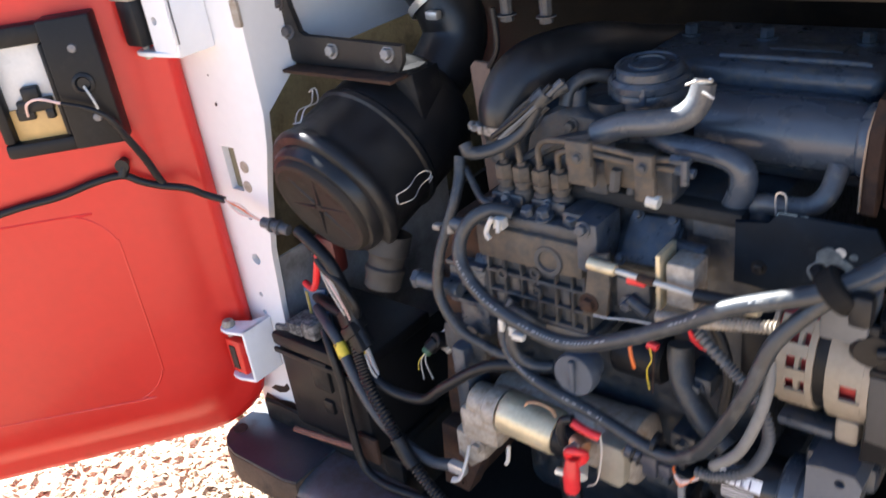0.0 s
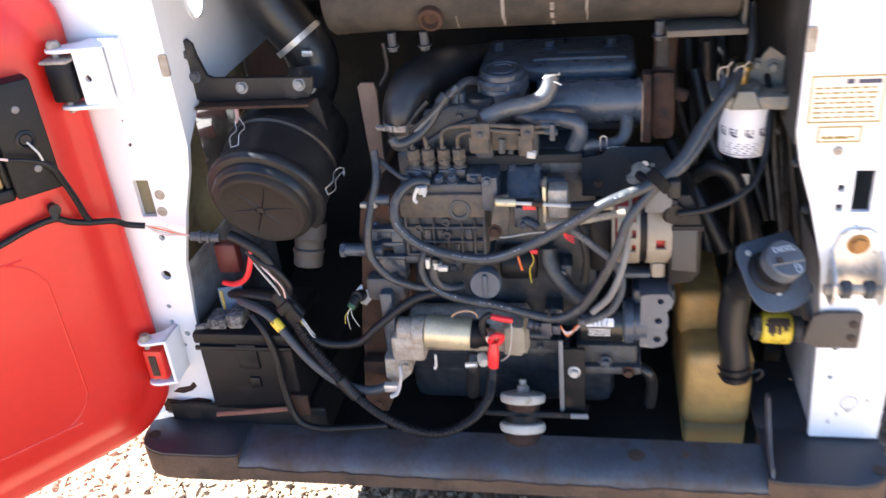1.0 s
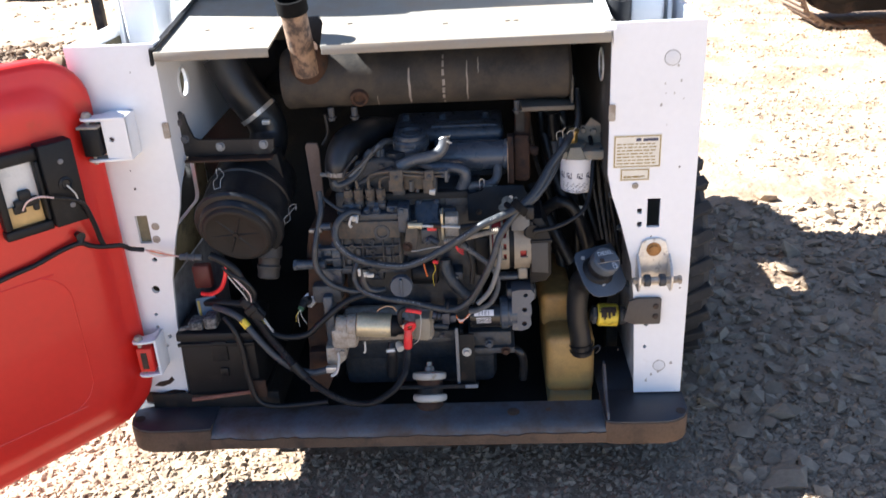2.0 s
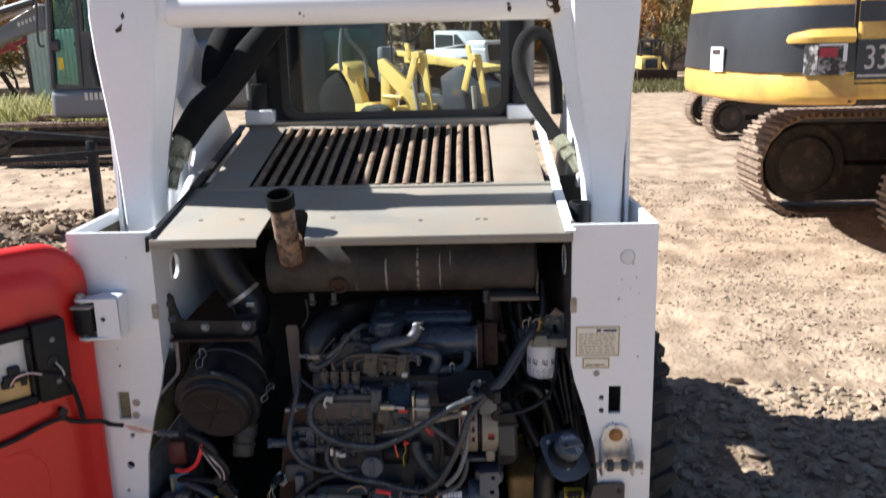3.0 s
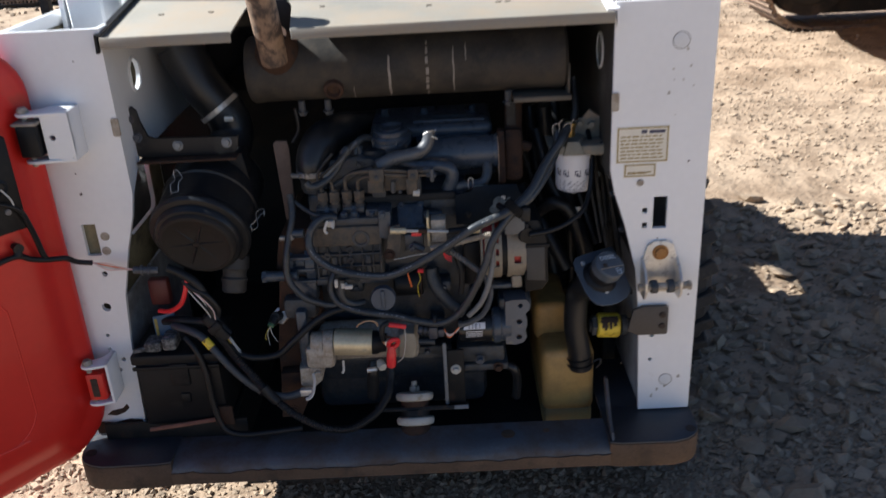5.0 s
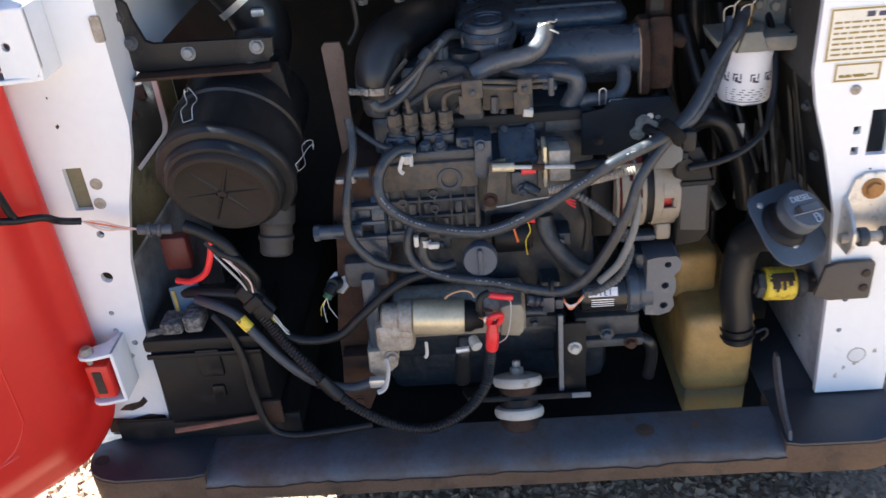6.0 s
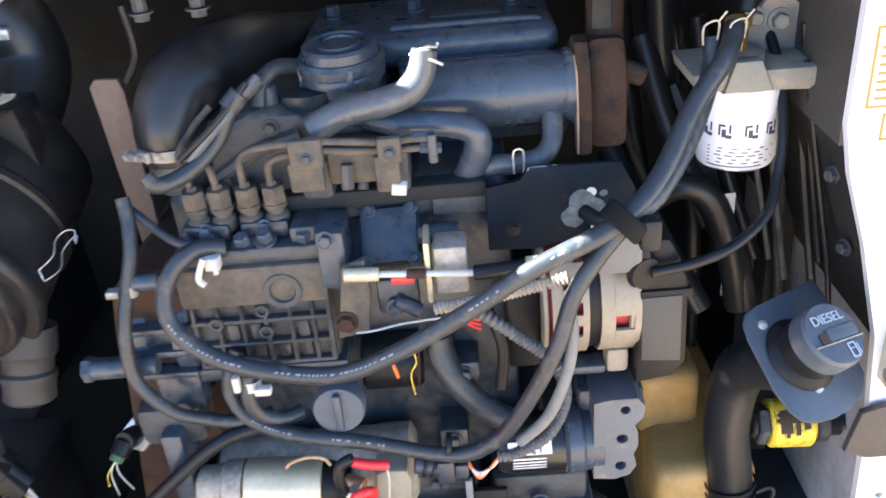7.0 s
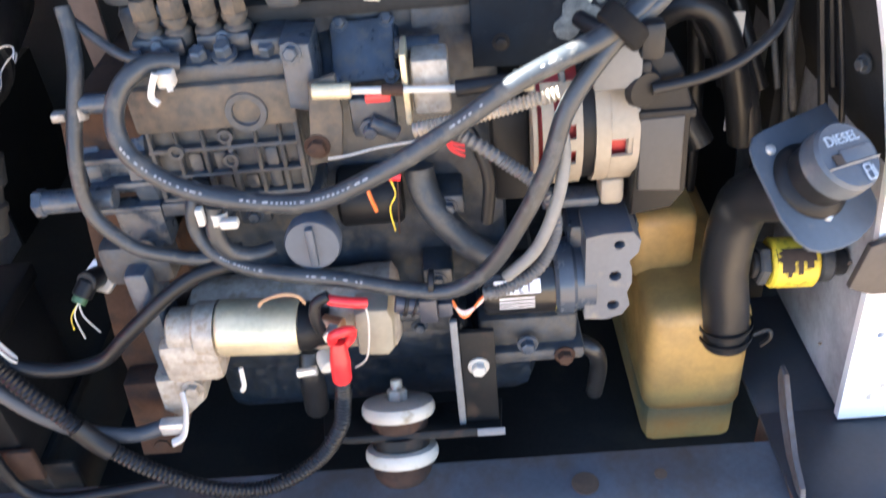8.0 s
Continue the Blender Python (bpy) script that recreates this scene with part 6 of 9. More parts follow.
hose("drip_hose", [(-0.193, 0.045, 0.85), (-0.19, 0.035, 0.825), (-0.19, 0.02, 0.798), (-0.199, 0.008, 0.763), (-0.209, -0.01, 0.713), (-0.208, -0.02, 0.662), (-0.178, -0.024, 0.619), (-0.145, -0.016, 0.597), (-0.112, -0.01, 0.586), (-0.075, 0.005, 0.583)], 0.0078, HOSE, "grey hose down the engine's end")
whole("hose_clamp", Shape().turn((-0.1985, 0.0085, 0.752), (0.1, 0.2, 1), [(0.0082, 0), (0.0096, 0), (0.0096, 0.012), (0.0082, 0.012)], 20, False).box((-0.222, 0.0, 0.753), (-0.208, 0.012, 0.762), 0.002), BAND, "small bright worm-drive clamp on a hose", "clamp")
hose("thin_hose", [(-0.196, 0.05, 0.838), (-0.185, 0.045, 0.832), (-0.165, 0.032, 0.82), (-0.14, 0.015, 0.81), (-0.122, 0.012, 0.805)], 0.0048, HOSE, "thin grey hose to the pump")
hose("banjo_hose", [(-0.098, 0.0, 0.658), (-0.085, -0.012, 0.668), (-0.07, -0.016, 0.67), (-0.058, -0.012, 0.66), (-0.052, 0.0, 0.645)], 0.0075, HOSE, "small looped hose under the pump")
hose("stub_hose", [(-0.085, -0.016, 0.655), (-0.09, -0.02, 0.625), (-0.082, -0.018, 0.6), (-0.06, -0.012, 0.587), (-0.04, 0.0, 0.585)], 0.009, HOSE, "short grey hose below the pump")
whole("hose_clip", Shape().turn((-0.086, -0.0165, 0.636), (0.1, 0.1, 1), [(0.0095, 0), (0.0112, 0), (0.0112, 0.012), (0.0095, 0.012)], 18, False).box((-0.079, -0.035, 0.637), (-0.06, -0.024, 0.647), 0.003).box((-0.102, -0.03, 0.64), (-0.094, -0.02, 0.66), 0.002), WIREW, "white spring hose clip", "clip")


# ---- looms, starter cable ----
sc = thing("starter_cable", (-0.15, -0.07, 0.27), "black starter cable in ribbed conduit sagging to the bumper", "cable", "engine hoses and cables")
part("conduit", Shape().tube([(0.014, -0.05, 0.418), (0.009, -0.054, 0.392), (0.001, -0.06, 0.36), (-0.033, -0.064, 0.31), (-0.095, -0.072, 0.276), (-0.159, -0.08, 0.288), (-0.224, -0.08, 0.33), (-0.274, -0.078, 0.384), (-0.31, -0.074, 0.438), (-0.345, -0.066, 0.485), (-0.372, -0.05, 0.52), (-0.4, -0.03, 0.548)], 0.0102, 14, 6, ribs=0.0018, pitch=0.006), CABLE, sc)
part("heat_shrink", Shape().tube([(0.0165, -0.06, 0.448), (0.0145, -0.054, 0.43), (0.011, -0.052, 0.4)], 0.0095, 14, ribs=0.0015, pitch=0.005), CABLE, sc)
part("conduit_joint", Shape().tube([(-0.262, -0.08, 0.37), (-0.278, -0.078, 0.388), (-0.292, -0.076, 0.41)], 0.0122, 14), CABLE, sc)
gc = thing("earth_cable", (-0.3, -0.06, 0.4), "thick grey earth cable with yellow tape", "cable", "engine hoses and cables")
part("sheath", Shape().tube([(-0.204, -0.05, 0.374), (-0.225, -0.052, 0.368), (-0.25, -0.054, 0.366), (-0.294, -0.06, 0.384), (-0.33, -0.066, 0.42), (-0.362, -0.064, 0.458), (-0.395, -0.055, 0.5), (-0.42, -0.045, 0.53), (-0.45, -0.035, 0.547), (-0.5, -0.01, 0.552)], 0.0092, 14), surface("blue_grey_sheath", (0.04, 0.046, 0.055), 0.5, vary=0.2, scale=20), gc)
part("yellow_tape", Shape().tube([(-0.404, -0.0515, 0.511), (-0.412, -0.0485, 0.5205), (-0.419, -0.0455, 0.529)], 0.0104, 14), YELLOW, gc)
part("lug", Shape().box((-0.21, -0.06, 0.366), (-0.18, -0.045, 0.384), 0.003), BARE, gc)
part("cable_tie", Shape().turn((-0.296, -0.06, 0.385), (-0.6, -0.1, 0.6), [(0.0098, 0), (0.0112, 0.001), (0.0112, 0.008), (0.0098, 0.009)], 16), CABLE, gc)
hose("loom_cable", [(-0.07, -0.008, 0.578), (-0.119, -0.02, 0.573), (-0.158, -0.03, 0.554), (-0.211, -0.042, 0.513), (-0.25, -0.045, 0.48), (-0.304, -0.05, 0.476), (-0.345, -0.05, 0.49), (-0.362, -0.042, 0.51)], 0.0085, CABLE, "black taped loom to the starter")
hose("loom_cable", [(-0.362, -0.036, 0.535), (-0.39, -0.03, 0.575), (-0.4, -0.028, 0.62), (-0.42, -0.03, 0.67), (-0.455, -0.03, 0.7), (-0.48, -0.028, 0.712)], 0.0105, CABLE, "black loom behind the battery")
hose("loom_cable", [(-0.39, -0.025, 0.57), (-0.38, -0.03, 0.6), (-0.4, -0.035, 0.64), (-0.43, -0.035, 0.66), (-0.45, -0.03, 0.68)], 0.007, CABLE, "black loom beside the air cleaner")
hose("loom_cable", [(-0.39, -0.02, 0.56), (-0.44, -0.01, 0.56), (-0.49, 0.0, 0.56), (-0.53, 0.02, 0.55)], 0.011, CABLE, "black loom over the battery")
hose("ground_cable", [(-0.47, -0.03, 0.53), (-0.445, -0.045, 0.5), (-0.43, -0.05, 0.44), (-0.425, -0.055, 0.36), (-0.41, -0.06, 0.29), (-0.37, -0.06, 0.265), (-0.3, -0.05, 0.26), (-0.22, -0.04, 0.262)], 0.0075, CABLE, "black cable hanging in front of the battery")
hose("red_cable", [(-0.44, -0.03, 0.69), (-0.447, -0.034, 0.655), (-0.465, -0.03, 0.618), (-0.5, -0.012, 0.592), (-0.53, 0.0, 0.588)], 0.0058, REDP, "bright red battery lead")
con = thing("loom_connector", (-0.38, -0.035, 0.55), "black multi-pin loom connector with pale wires", "connector")
cm = basis((-0.385, -0.034, 0.552), (0.62, -0.2, -0.75), (0, 1, 0.1), (0.75, 0, 0.62))
part("shell", Shape().box((-0.045, -0.014, -0.014), (0.03, 0.014, 0.014), 0.004, cm).box((-0.02, -0.017, -0.018), (0.0, 0.017, 0.018), 0.003, cm), BLACK, con)
rng = random.Random(11)
for i in range(9):
    o = Vector((rng.uniform(-0.008, 0.008), rng.uniform(-0.008, 0.008), rng.uniform(-0.006, 0.006)))
    part("wire", Shape().tube([Vector((-0.365, -0.04, 0.53)) + o, Vector((-0.355, -0.044, 0.516)) + o * 1.5, Vector((-0.347, -0.046, 0.502)) + o * 1.2, Vector((-0.338, -0.048, 0.492)) + o * 0.6], 0.0017, 5), (WIREW, PINK, YELLOW, WIREW, ORANGE)[i % 5], con)
    part("wire", Shape().tube([Vector((-0.44, -0.03, 0.66)) + o * 0.6, Vector((-0.415, -0.035, 0.64)) + o * 1.5, Vector((-0.395, -0.036, 0.61)) + o * 1.6, Vector((-0.392, -0.034, 0.58)) + o * 0.8], 0.0016, 5), (PINK, WIREW, WIREW)[i % 3], con)

# ---- battery ----
bat = thing("battery", (-0.49, 0.06, 0.28), "black battery under a tangle of leads", "battery")
body = part("case", Shape().box((-0.605, -0.035, 0.285), (-0.4, 0.14, 0.462), 0.008), BLACK, bat)
part("lid", Shape().box((-0.61, -0.041, 0.462), (-0.395, 0.146, 0.488), 0.006), BLACK, bat)
part("lid_lip", Shape().box((-0.608, -0.043, 0.448), (-0.398, -0.036, 0.458), 0.002), BLACK, bat)
part("carry_strap", Shape().box((-0.52, -0.0415, 0.4), (-0.475, -0.03, 0.462), 0.004), BLACK, bat)
part("latch", Shape().box((-0.506, -0.041, 0.35), (-0.482, -0.03, 0.378), 0.004), BLACK, bat)
part("tray", Shape().box((-0.72, -0.021, 0.225), (-0.36, -0.012, 0.284), 0.002).box((-0.62, -0.015, 0.262), (-0.396, 0.165, 0.283), 0.004), DARKM, bat)
part("tray_edge", Shape().tube([(-0.592, -0.055, 0.288), (-0.5, -0.05, 0.296), (-0.425, -0.045, 0.303)], 0.0055, 6, flat=0.6), surface("red_brown_steel_edge", (0.2, 0.085, 0.055), 0.75, vary=0.35, scale=25, bump=0.3), bat, "thin red-brown tray edge")
part("terminal_clamp", Shape().box((-0.575, -0.03, 0.49), (-0.535, 0.02, 0.515), 0.006).box((-0.53, -0.035, 0.495), (-0.495, 0.015, 0.53), 0.008).rod((-0.6, -0.03, 0.497), (-0.57, -0.025, 0.5), 0.006, 8), surface("corroded_lead", (0.17, 0.17, 0.165), 0.6, vary=0.5, scale=50, bump=0.5, dirt=(0.05, 0.05, 0.05), dirt_at=0.5), bat, "grey corroded terminal clamp")
sticker = part("sticker", Shape().plate([[(-0.555, 0.5), (-0.5, 0.5), (-0.5, 0.575), (-0.555, 0.565)]], "y", 0.012, 0.016), surface("blue_label", (0.03, 0.09, 0.17), 0.4, vary=0.2, scale=30), bat)
part("print_bar", Shape().box((-0.552, 0.0105, 0.51), (-0.545, 0.0125, 0.56), 0.0005), surface("dull_yellow_ink", (0.3, 0.24, 0.06), 0.6, vary=0.3, scale=60), sticker)
whole("fuse_cover", Shape().box((-0.575, 0.07, 0.565), (-0.525, 0.1, 0.635), 0.008), surface("dark_red_plastic", (0.11, 0.018, 0.015), 0.5, vary=0.3, scale=20), "dark red fuse cover behind the battery", "fuse box")
whole("weight_plate", Shape().box((-0.432, -0.046, 0.284), (-0.384, -0.036, 0.338), 0.004), RUST, "rusty brown steel plate at the battery tray", "bracket")
sv = thing("wire_plug", (-0.52, -0.03, 0.71), "grey plug on the light wires at the upright", "connector")
part("body", Shape().rod((-0.556, -0.035, 0.714), (-0.5, -0.03, 0.708), 0.009, 10).rod((-0.54, -0.034, 0.712), (-0.534, -0.033, 0.712), 0.0125, 12).rod((-0.524, -0.033, 0.711), (-0.518, -0.032, 0.71), 0.0125, 12), surface("grey_plug", (0.07, 0.075, 0.085), 0.5, vary=0.2), sv)

# ---- air cleaner ----
AX = Vector((0.07, 0.935, 0.345)).normalized()
AC = Vector((-0.399, -0.046, 0.771))
CANBLK = surface("glossy_black_canister", (0.0095, 0.0108, 0.013), 0.33, vary=0.18, scale=9, bump=0.03, grain=90, dirt=(0.018, 0.0178, 0.0172), dirt_at=0.62, soft_edge=0.2, spec=0.4)
air = thing("air_cleaner", AC + Vector((0, 0.1, -0.1)), "large black canister air cleaner with a star-ribbed cap", "air cleaner")
can = part("canister", Shape().turn(AC + AX * 0.01, AX, [(0.0875, 0), (0.094, 0.001), (0.0975, 0.006), (0.099, 0.018), (0.111, 0.02), (0.1145, 0.025), (0.115, 0.032), (0.1135, 0.038), (0.111, 0.041), (0.1095, 0.048), (0.109, 0.118), (0.113, 0.121), (0.113, 0.129), (0.108, 0.135), (0.106, 0.228), (0.082, 0.258), (0.0, 0.26)], 56), CANBLK, air)
lidp = part("cap", Shape().turn(AC, AX, [(0.0, 0.006), (0.02, 0.005), (0.07, 0.004), (0.076, 0.0), (0.083, 0.001), (0.087, 0.006), (0.0885, 0.014)], 52), CAPRUB, air, "brown dust-filmed cap with star ribs")
au = AX.cross(Vector((0, 0, 1))).normalized()
av = au.cross(AX)
for i in range(6):
    a = math.pi * i / 3 + 0.12
    d = au * math.cos(a) + av * math.sin(a)
    part("star_rib", Shape().tube([AC + AX * 0.0055 + d * 0.01, AC + AX * 0.0055 + d * 0.066], [0.0036, 0.0022], 6), CABLE, lidp)
part("hub", Shape().turn(AC + AX * 0.005, -AX, [(0.008, 0), (0.007, 0.002), (0.0, 0.002)], 14), CAPRUB, lidp)
for p in (Vector((-0.433, 0.016, 0.915)), Vector((-0.272, 0.046, 0.799))):
    rel = p - AC
    d = (rel - AX * rel.dot(AX)).normalized()
    t = d.cross(AX)
    b = AC + AX * (rel.dot(AX) - 0.012) + d * 0.111
    c = Shape()
    for s in (-1, 1):
        c.tube([b - AX * 0.03 + t * 0.009 * s, b - AX * 0.012 + d * 0.01 + t * 0.011 * s, b + AX * 0.01 + d * 0.005 + t * 0.01 * s, b + AX * 0.022 + d * 0.012 + t * (0.008 * s + 0.004), b + AX * 0.026 + d * 0.02 + t * (0.004 * s + 0.004), b + AX * 0.016 + d * 0.021 + t * 0.002 * s], 0.0009, 6)
    c.tube([b - AX * 0.03 - t * 0.009, b - AX * 0.036 + d * 0.004, b - AX * 0.03 + t * 0.009], 0.0009, 6)
    part("wire_latch", c, BARE, air, "bright wire latch")
part("dust_valve", Shape().turn((-0.336, 0.03, 0.71), (-0.1, -0.33, -0.94), [(0.033, 0), (0.033, 0.03), (0.028, 0.036), (0.0275, 0.05), (0.031, 0.054), (0.031, 0.06), (0.0285, 0.064), (0.0285, 0.084), (0.024, 0.088), (0.02, 0.088), (0.019, 0.08)], 26), surface("grey_rubber", (0.024, 0.024, 0.024), 0.6, vary=0.25, scale=25), air, "grey rubber dust valve")
duct = part("duct", Shape().tube([AC + AX * 0.24, (-0.36, 0.26, 0.93), (-0.37, 0.27, 0.99), (-0.42, 0.27, 1.07), (-0.46, 0.28, 1.16)], [0.05, 0.052, 0.052, 0.054, 0.056], 24), RUBBER, air, "fat black intake duct")
part("duct_clamp", Shape().turn((-0.378, 0.268, 1.0), (-0.55, 0, 0.8), [(0.0535, 0), (0.0555, 0), (0.0555, 0.012), (0.0535, 0.012)], 30, False), BARE, duct)
part("clamp_screw", Shape().box((-0.358, 0.2, 0.985), (-0.335, 0.214, 0.998), 0.003), BARE, duct)
brk = thing("angle_bracket", (-0.44, 0.1, 0.96), "dark steel angle bracket holding the air cleaner", "bracket")
part("bar", Shape().plate([[(-0.53, 1.064), (-0.545, 1.056), (-0.558, 1.035), (-0.548, 0.97), (-0.542, 0.952), (-0.527, 0.943), (-0.313, 0.945), (-0.303, 0.96), (-0.3, 0.985), (-0.495, 0.986), (-0.507, 0.992), (-0.517, 1.03), (-0.52, 1.054)]], "y", 0.078, 0.088, 0.002), CABBLK, brk)
part("flange", Shape().box((-0.53, 0.05, 0.936), (-0.305, 0.088, 0.942), 0.002), RUST, brk)
STUD = surface("dull_grey_bolt", (0.2, 0.2, 0.195), 0.45, 0.3, vary=0.3, scale=40)
for x, z in ((-0.538, 1.036), (-0.528, 0.993), (-0.439, 0.969), (-0.327, 0.971)):
    part("bolt", Shape().bolt((x, 0.078, z), (0, -1, 0.2), 0.0085, 0.008), STUD if x > -0.5 else BEAM, brk)
part("stay", Shape().plate([[(-0.34, 0.94), (-0.3, 0.94), (-0.29, 0.87), (-0.31, 0.85)]], "y", 0.09, 0.15, 0.004), BLACK, brk)
whole("flat_bar", Shape().plate([[(-0.237, 0.94), (-0.23, 0.948), (-0.204, 0.947), (-0.2, 0.93), (-0.205, 0.66), (-0.225, 0.66)]], "y", 0.143, 0.151, 0.002), surface("brown_primer_steel", (0.16, 0.11, 0.085), 0.75, vary=0.3, scale=15), "upright brown flat steel bar beside the engine", "bar")

# ---- muffler ----
muf = thing("muffler", (0.09, 0.17, 1.04), "sooty grey cross-mounted muffler with a short upright pipe", "muffler")
mb = part("shell", Shape().turn((-0.275, 0.175, 1.112), (1, 0, 0), [(0.05, 0), (0.07, 0.004), (0.076, 0.012), (0.076, 0.03), (0.0745, 0.033), (0.0745, 0.7), (0.076, 0.703), (0.076, 0.722), (0.068, 0.73), (0.05, 0.733)], 48), MUFF, muf)
STREAK = surface("pale_drip", (0.2, 0.18, 0.16), 0.7, vary=0.6, scale=30)
for x, w, a0, a1 in ((0.053, 0.006, -60, 25), (0.138, 0.007, -75, 48), (0.197, 0.004, -55, 35), (0.225, 0.003, 10, 40), (-0.03, 0.002, -70, -30)):
    ang = [radians(a0 + (a1 - a0) * i / 7) for i in range(8)]
    wide = [w * (0.45 + 0.55 * math.sin(math.pi * (i + 0.6) / 8.2)) for i in range(8)]
    v = [(x + sgn * wide[i] / 2 + 0.0008 * math.sin(i * 2.1), 0.175 - 0.0752 * math.cos(a), 1.112 + 0.0752 * math.sin(a)) for i, a in enumerate(ang) for sgn in (-1, 1)]
    part("drip_streak", Shape().add(v, [(2 * i, 2 * i + 1, 2 * i + 3, 2 * i + 2) for i in range(7)]), STREAK, mb, "pale drip streak")
part("inlet_boss", Shape().turn((-0.075, 0.11, 1.075), (0, -1, -0.35), [(0.024, 0), (0.022, 0.012), (0.016, 0.014), (0.013, 0.004), (0, 0.004)], 22), RUST, mb)
PD = Vector((-0.03, -0.32, 0.94)).normalized()
PM = Vector((-0.203, 0.03, 1.335))
pipe = part("tail_pipe", Shape().turn(PM - PD * 0.2, PD, [(0.03, 0), (0.031, 0.1), (0.031, 0.17), (0.0335, 0.175), (0.034, 0.2), (0.0315, 0.201), (0.0305, 0.06)], 32, False), surface("tan_rusty_pipe", (0.26, 0.17, 0.11), 0.8, vary=0.45, scale=25, bump=0.5, dirt=(0.07, 0.05, 0.04), dirt_at=0.52), muf, "rusty open tail pipe with a black mouth")
part("mouth", Shape().turn(PM - PD * 0.07, PD, [(0.031, 0), (0.0, 0.0005)], 24), CHIP, pipe)
part("pipe_collar", Shape().turn(PM - PD * 0.034, PD, [(0.032, 0), (0.0365, 0.001), (0.0368, 0.033), (0.036, 0.0355), (0.031, 0.0356), (0.0305, 0.0)], 32, False), surface("sooty_black_collar", (0.006, 0.006, 0.006), 0.8, vary=0.3, scale=40, spec=0.1), pipe)
part("pipe_base", Shape().tube([(-0.195, 0.16, 1.13), (-0.196, 0.125, 1.165), (-0.198, 0.1, 1.2)], [0.06, 0.05, 0.033], 24), RUST, muf, "rusty pipe root on the muffler")
part("back_shield", Shape().plate([[(-0.25, 1.17), (-0.25, 1.24), (-0.235, 1.262), (-0.17, 1.264), (-0.156, 1.25), (-0.152, 1.17)]], "y", 0.196, 0.202, 0.002), CABBLK, muf)
part("end_bracket", Shape().box((0.33, 0.1, 1.022), (0.462, 0.25, 1.034), 0.003).box((0.455, 0.12, 1.03), (0.461, 0.24, 1.1), 0.002), surface("dusty_tan_bracket", (0.11, 0.095, 0.075), 0.75, vary=0.3, scale=12, bump=0.2), muf, "dusty tan end bracket")
for x in (-0.155, -0.095, 0.32):
    part("hanger_bolt", Shape().rod((x, 0.13, 1.02), (x, 0.13, 1.045), 0.008, 8).bolt((x, 0.13, 1.02), (0, 0, -1), 0.009, 0.008), CAST, muf)
whole("hanger_strap", Shape().box((0.318, 0.17, 0.95), (0.34, 0.176, 1.045), 0.002), CABBLK, "dark strap below the muffler", "bracket")
whole("drain_wire", Shape().tube([(-0.17, 0.12, 1.03), (-0.168, 0.12, 0.98), (-0.185, 0.12, 0.95)], 0.004, 8), CABLE, "thin black drain line below the muffler", "hose")

# ---- fuel filter ----
ff = thing("fuel_filter", (0.475, 0.14, 0.775), "white spin-on fuel filter under a cast head", "fuel filter")
FC = Vector((0.475, 0.135, 0.797))
can = part("can", Shape().turn(FC, (0, 0, 1), [(0.0, 0.0), (0.03, 0.001), (0.0415, 0.004), (0.0445, 0.012), (0.0445, 0.088), (0.043, 0.095)], 44), FILTERW, ff)
part("drain_nub", Shape().turn(FC - Vector((0, 0, 0.012)), (0, 0, 1), [(0.006, 0), (0.0075, 0.004), (0.0075, 0.013)], 14), WIREW, can)


def can_print(a0, a1, z0, z1):
    n = 5
    ang = [radians(a0 + (a1 - a0) * i / n) for i in range(n + 1)]
    v = [(FC.x + 0.0448 * math.sin(a), FC.y - 0.0448 * math.cos(a), z + 0.006) for a in ang for z in (z0, z1)]
    part("print_bar", Shape().add(v, [(2 * i, 2 * i + 2, 2 * i + 3, 2 * i + 1) for i in range(n)]), PRINT, can)


for a in (-62, -34, 2, 34):
    can_print(a - 9, a + 1, 0.847, 0.8495)
    can_print(a - 9, a - 6, 0.837, 0.847)
    can_print(a - 4, a + 2, 0.835, 0.844)
    can_print(a + 2, a + 10, 0.834, 0.838)
    can_print(a + 6, a + 9, 0.84, 0.85)
for i in range(6):
    can_print(-58, 40 - 9 * (i % 3), 0.8215 - i * 0.0042, 0.8228 - i * 0.0042)
for a0, a1, z in ((-50, -30, 0.796), (-10, 20, 0.7955)):
    can_print(a0, a1, z, z + 0.0015)
HEADC = surface("dusty_grey_green_casting", (0.2, 0.2, 0.175), 0.6, vary=0.25, scale=18, bump=0.3, dirt=(0.34, 0.27, 0.2), dirt_at=0.56)
part("filter_head", Shape().plate([[(0.408, 0.918), (0.412, 0.903), (0.435, 0.897), (0.53, 0.892), (0.54, 0.898), (0.54, 0.918)]], "y", 0.085, 0.18, 0.005).turn((0.462, 0.13, 0.915), (0, 0, 1), [(0.034, 0), (0.032, 0.012), (0.02, 0.016)], 24), HEADC, ff, "pale cast filter head")
part("head_step", Shape().plate([[(0.44, 0.896), (0.45, 0.93), (0.478, 0.93), (0.492, 0.896)]], "y", 0.08, 0.1, 0.004), HEADC, ff)
part("brass_union", Shape().rod((0.462, 0.12, 0.93), (0.462, 0.12, 0.955), 0.011, 6).rod((0.462, 0.12, 0.955), (0.462, 0.12, 0.965), 0.014, 14), surface("brass", (0.5, 0.34, 0.12), 0.4, 0.8), ff)
for x in (0.425, 0.452):
    part("spring_clip", Shape().tube([(x - 0.007, 0.09, 0.948), (x - 0.008, 0.086, 0.968), (x + 0.006, 0.086, 0.972), (x + 0.007, 0.09, 0.952)], 0.0013, 6).tube([(x + 0.006, 0.086, 0.972), (x + 0.013, 0.084, 0.982)], 0.0013, 6), ALU, ff)
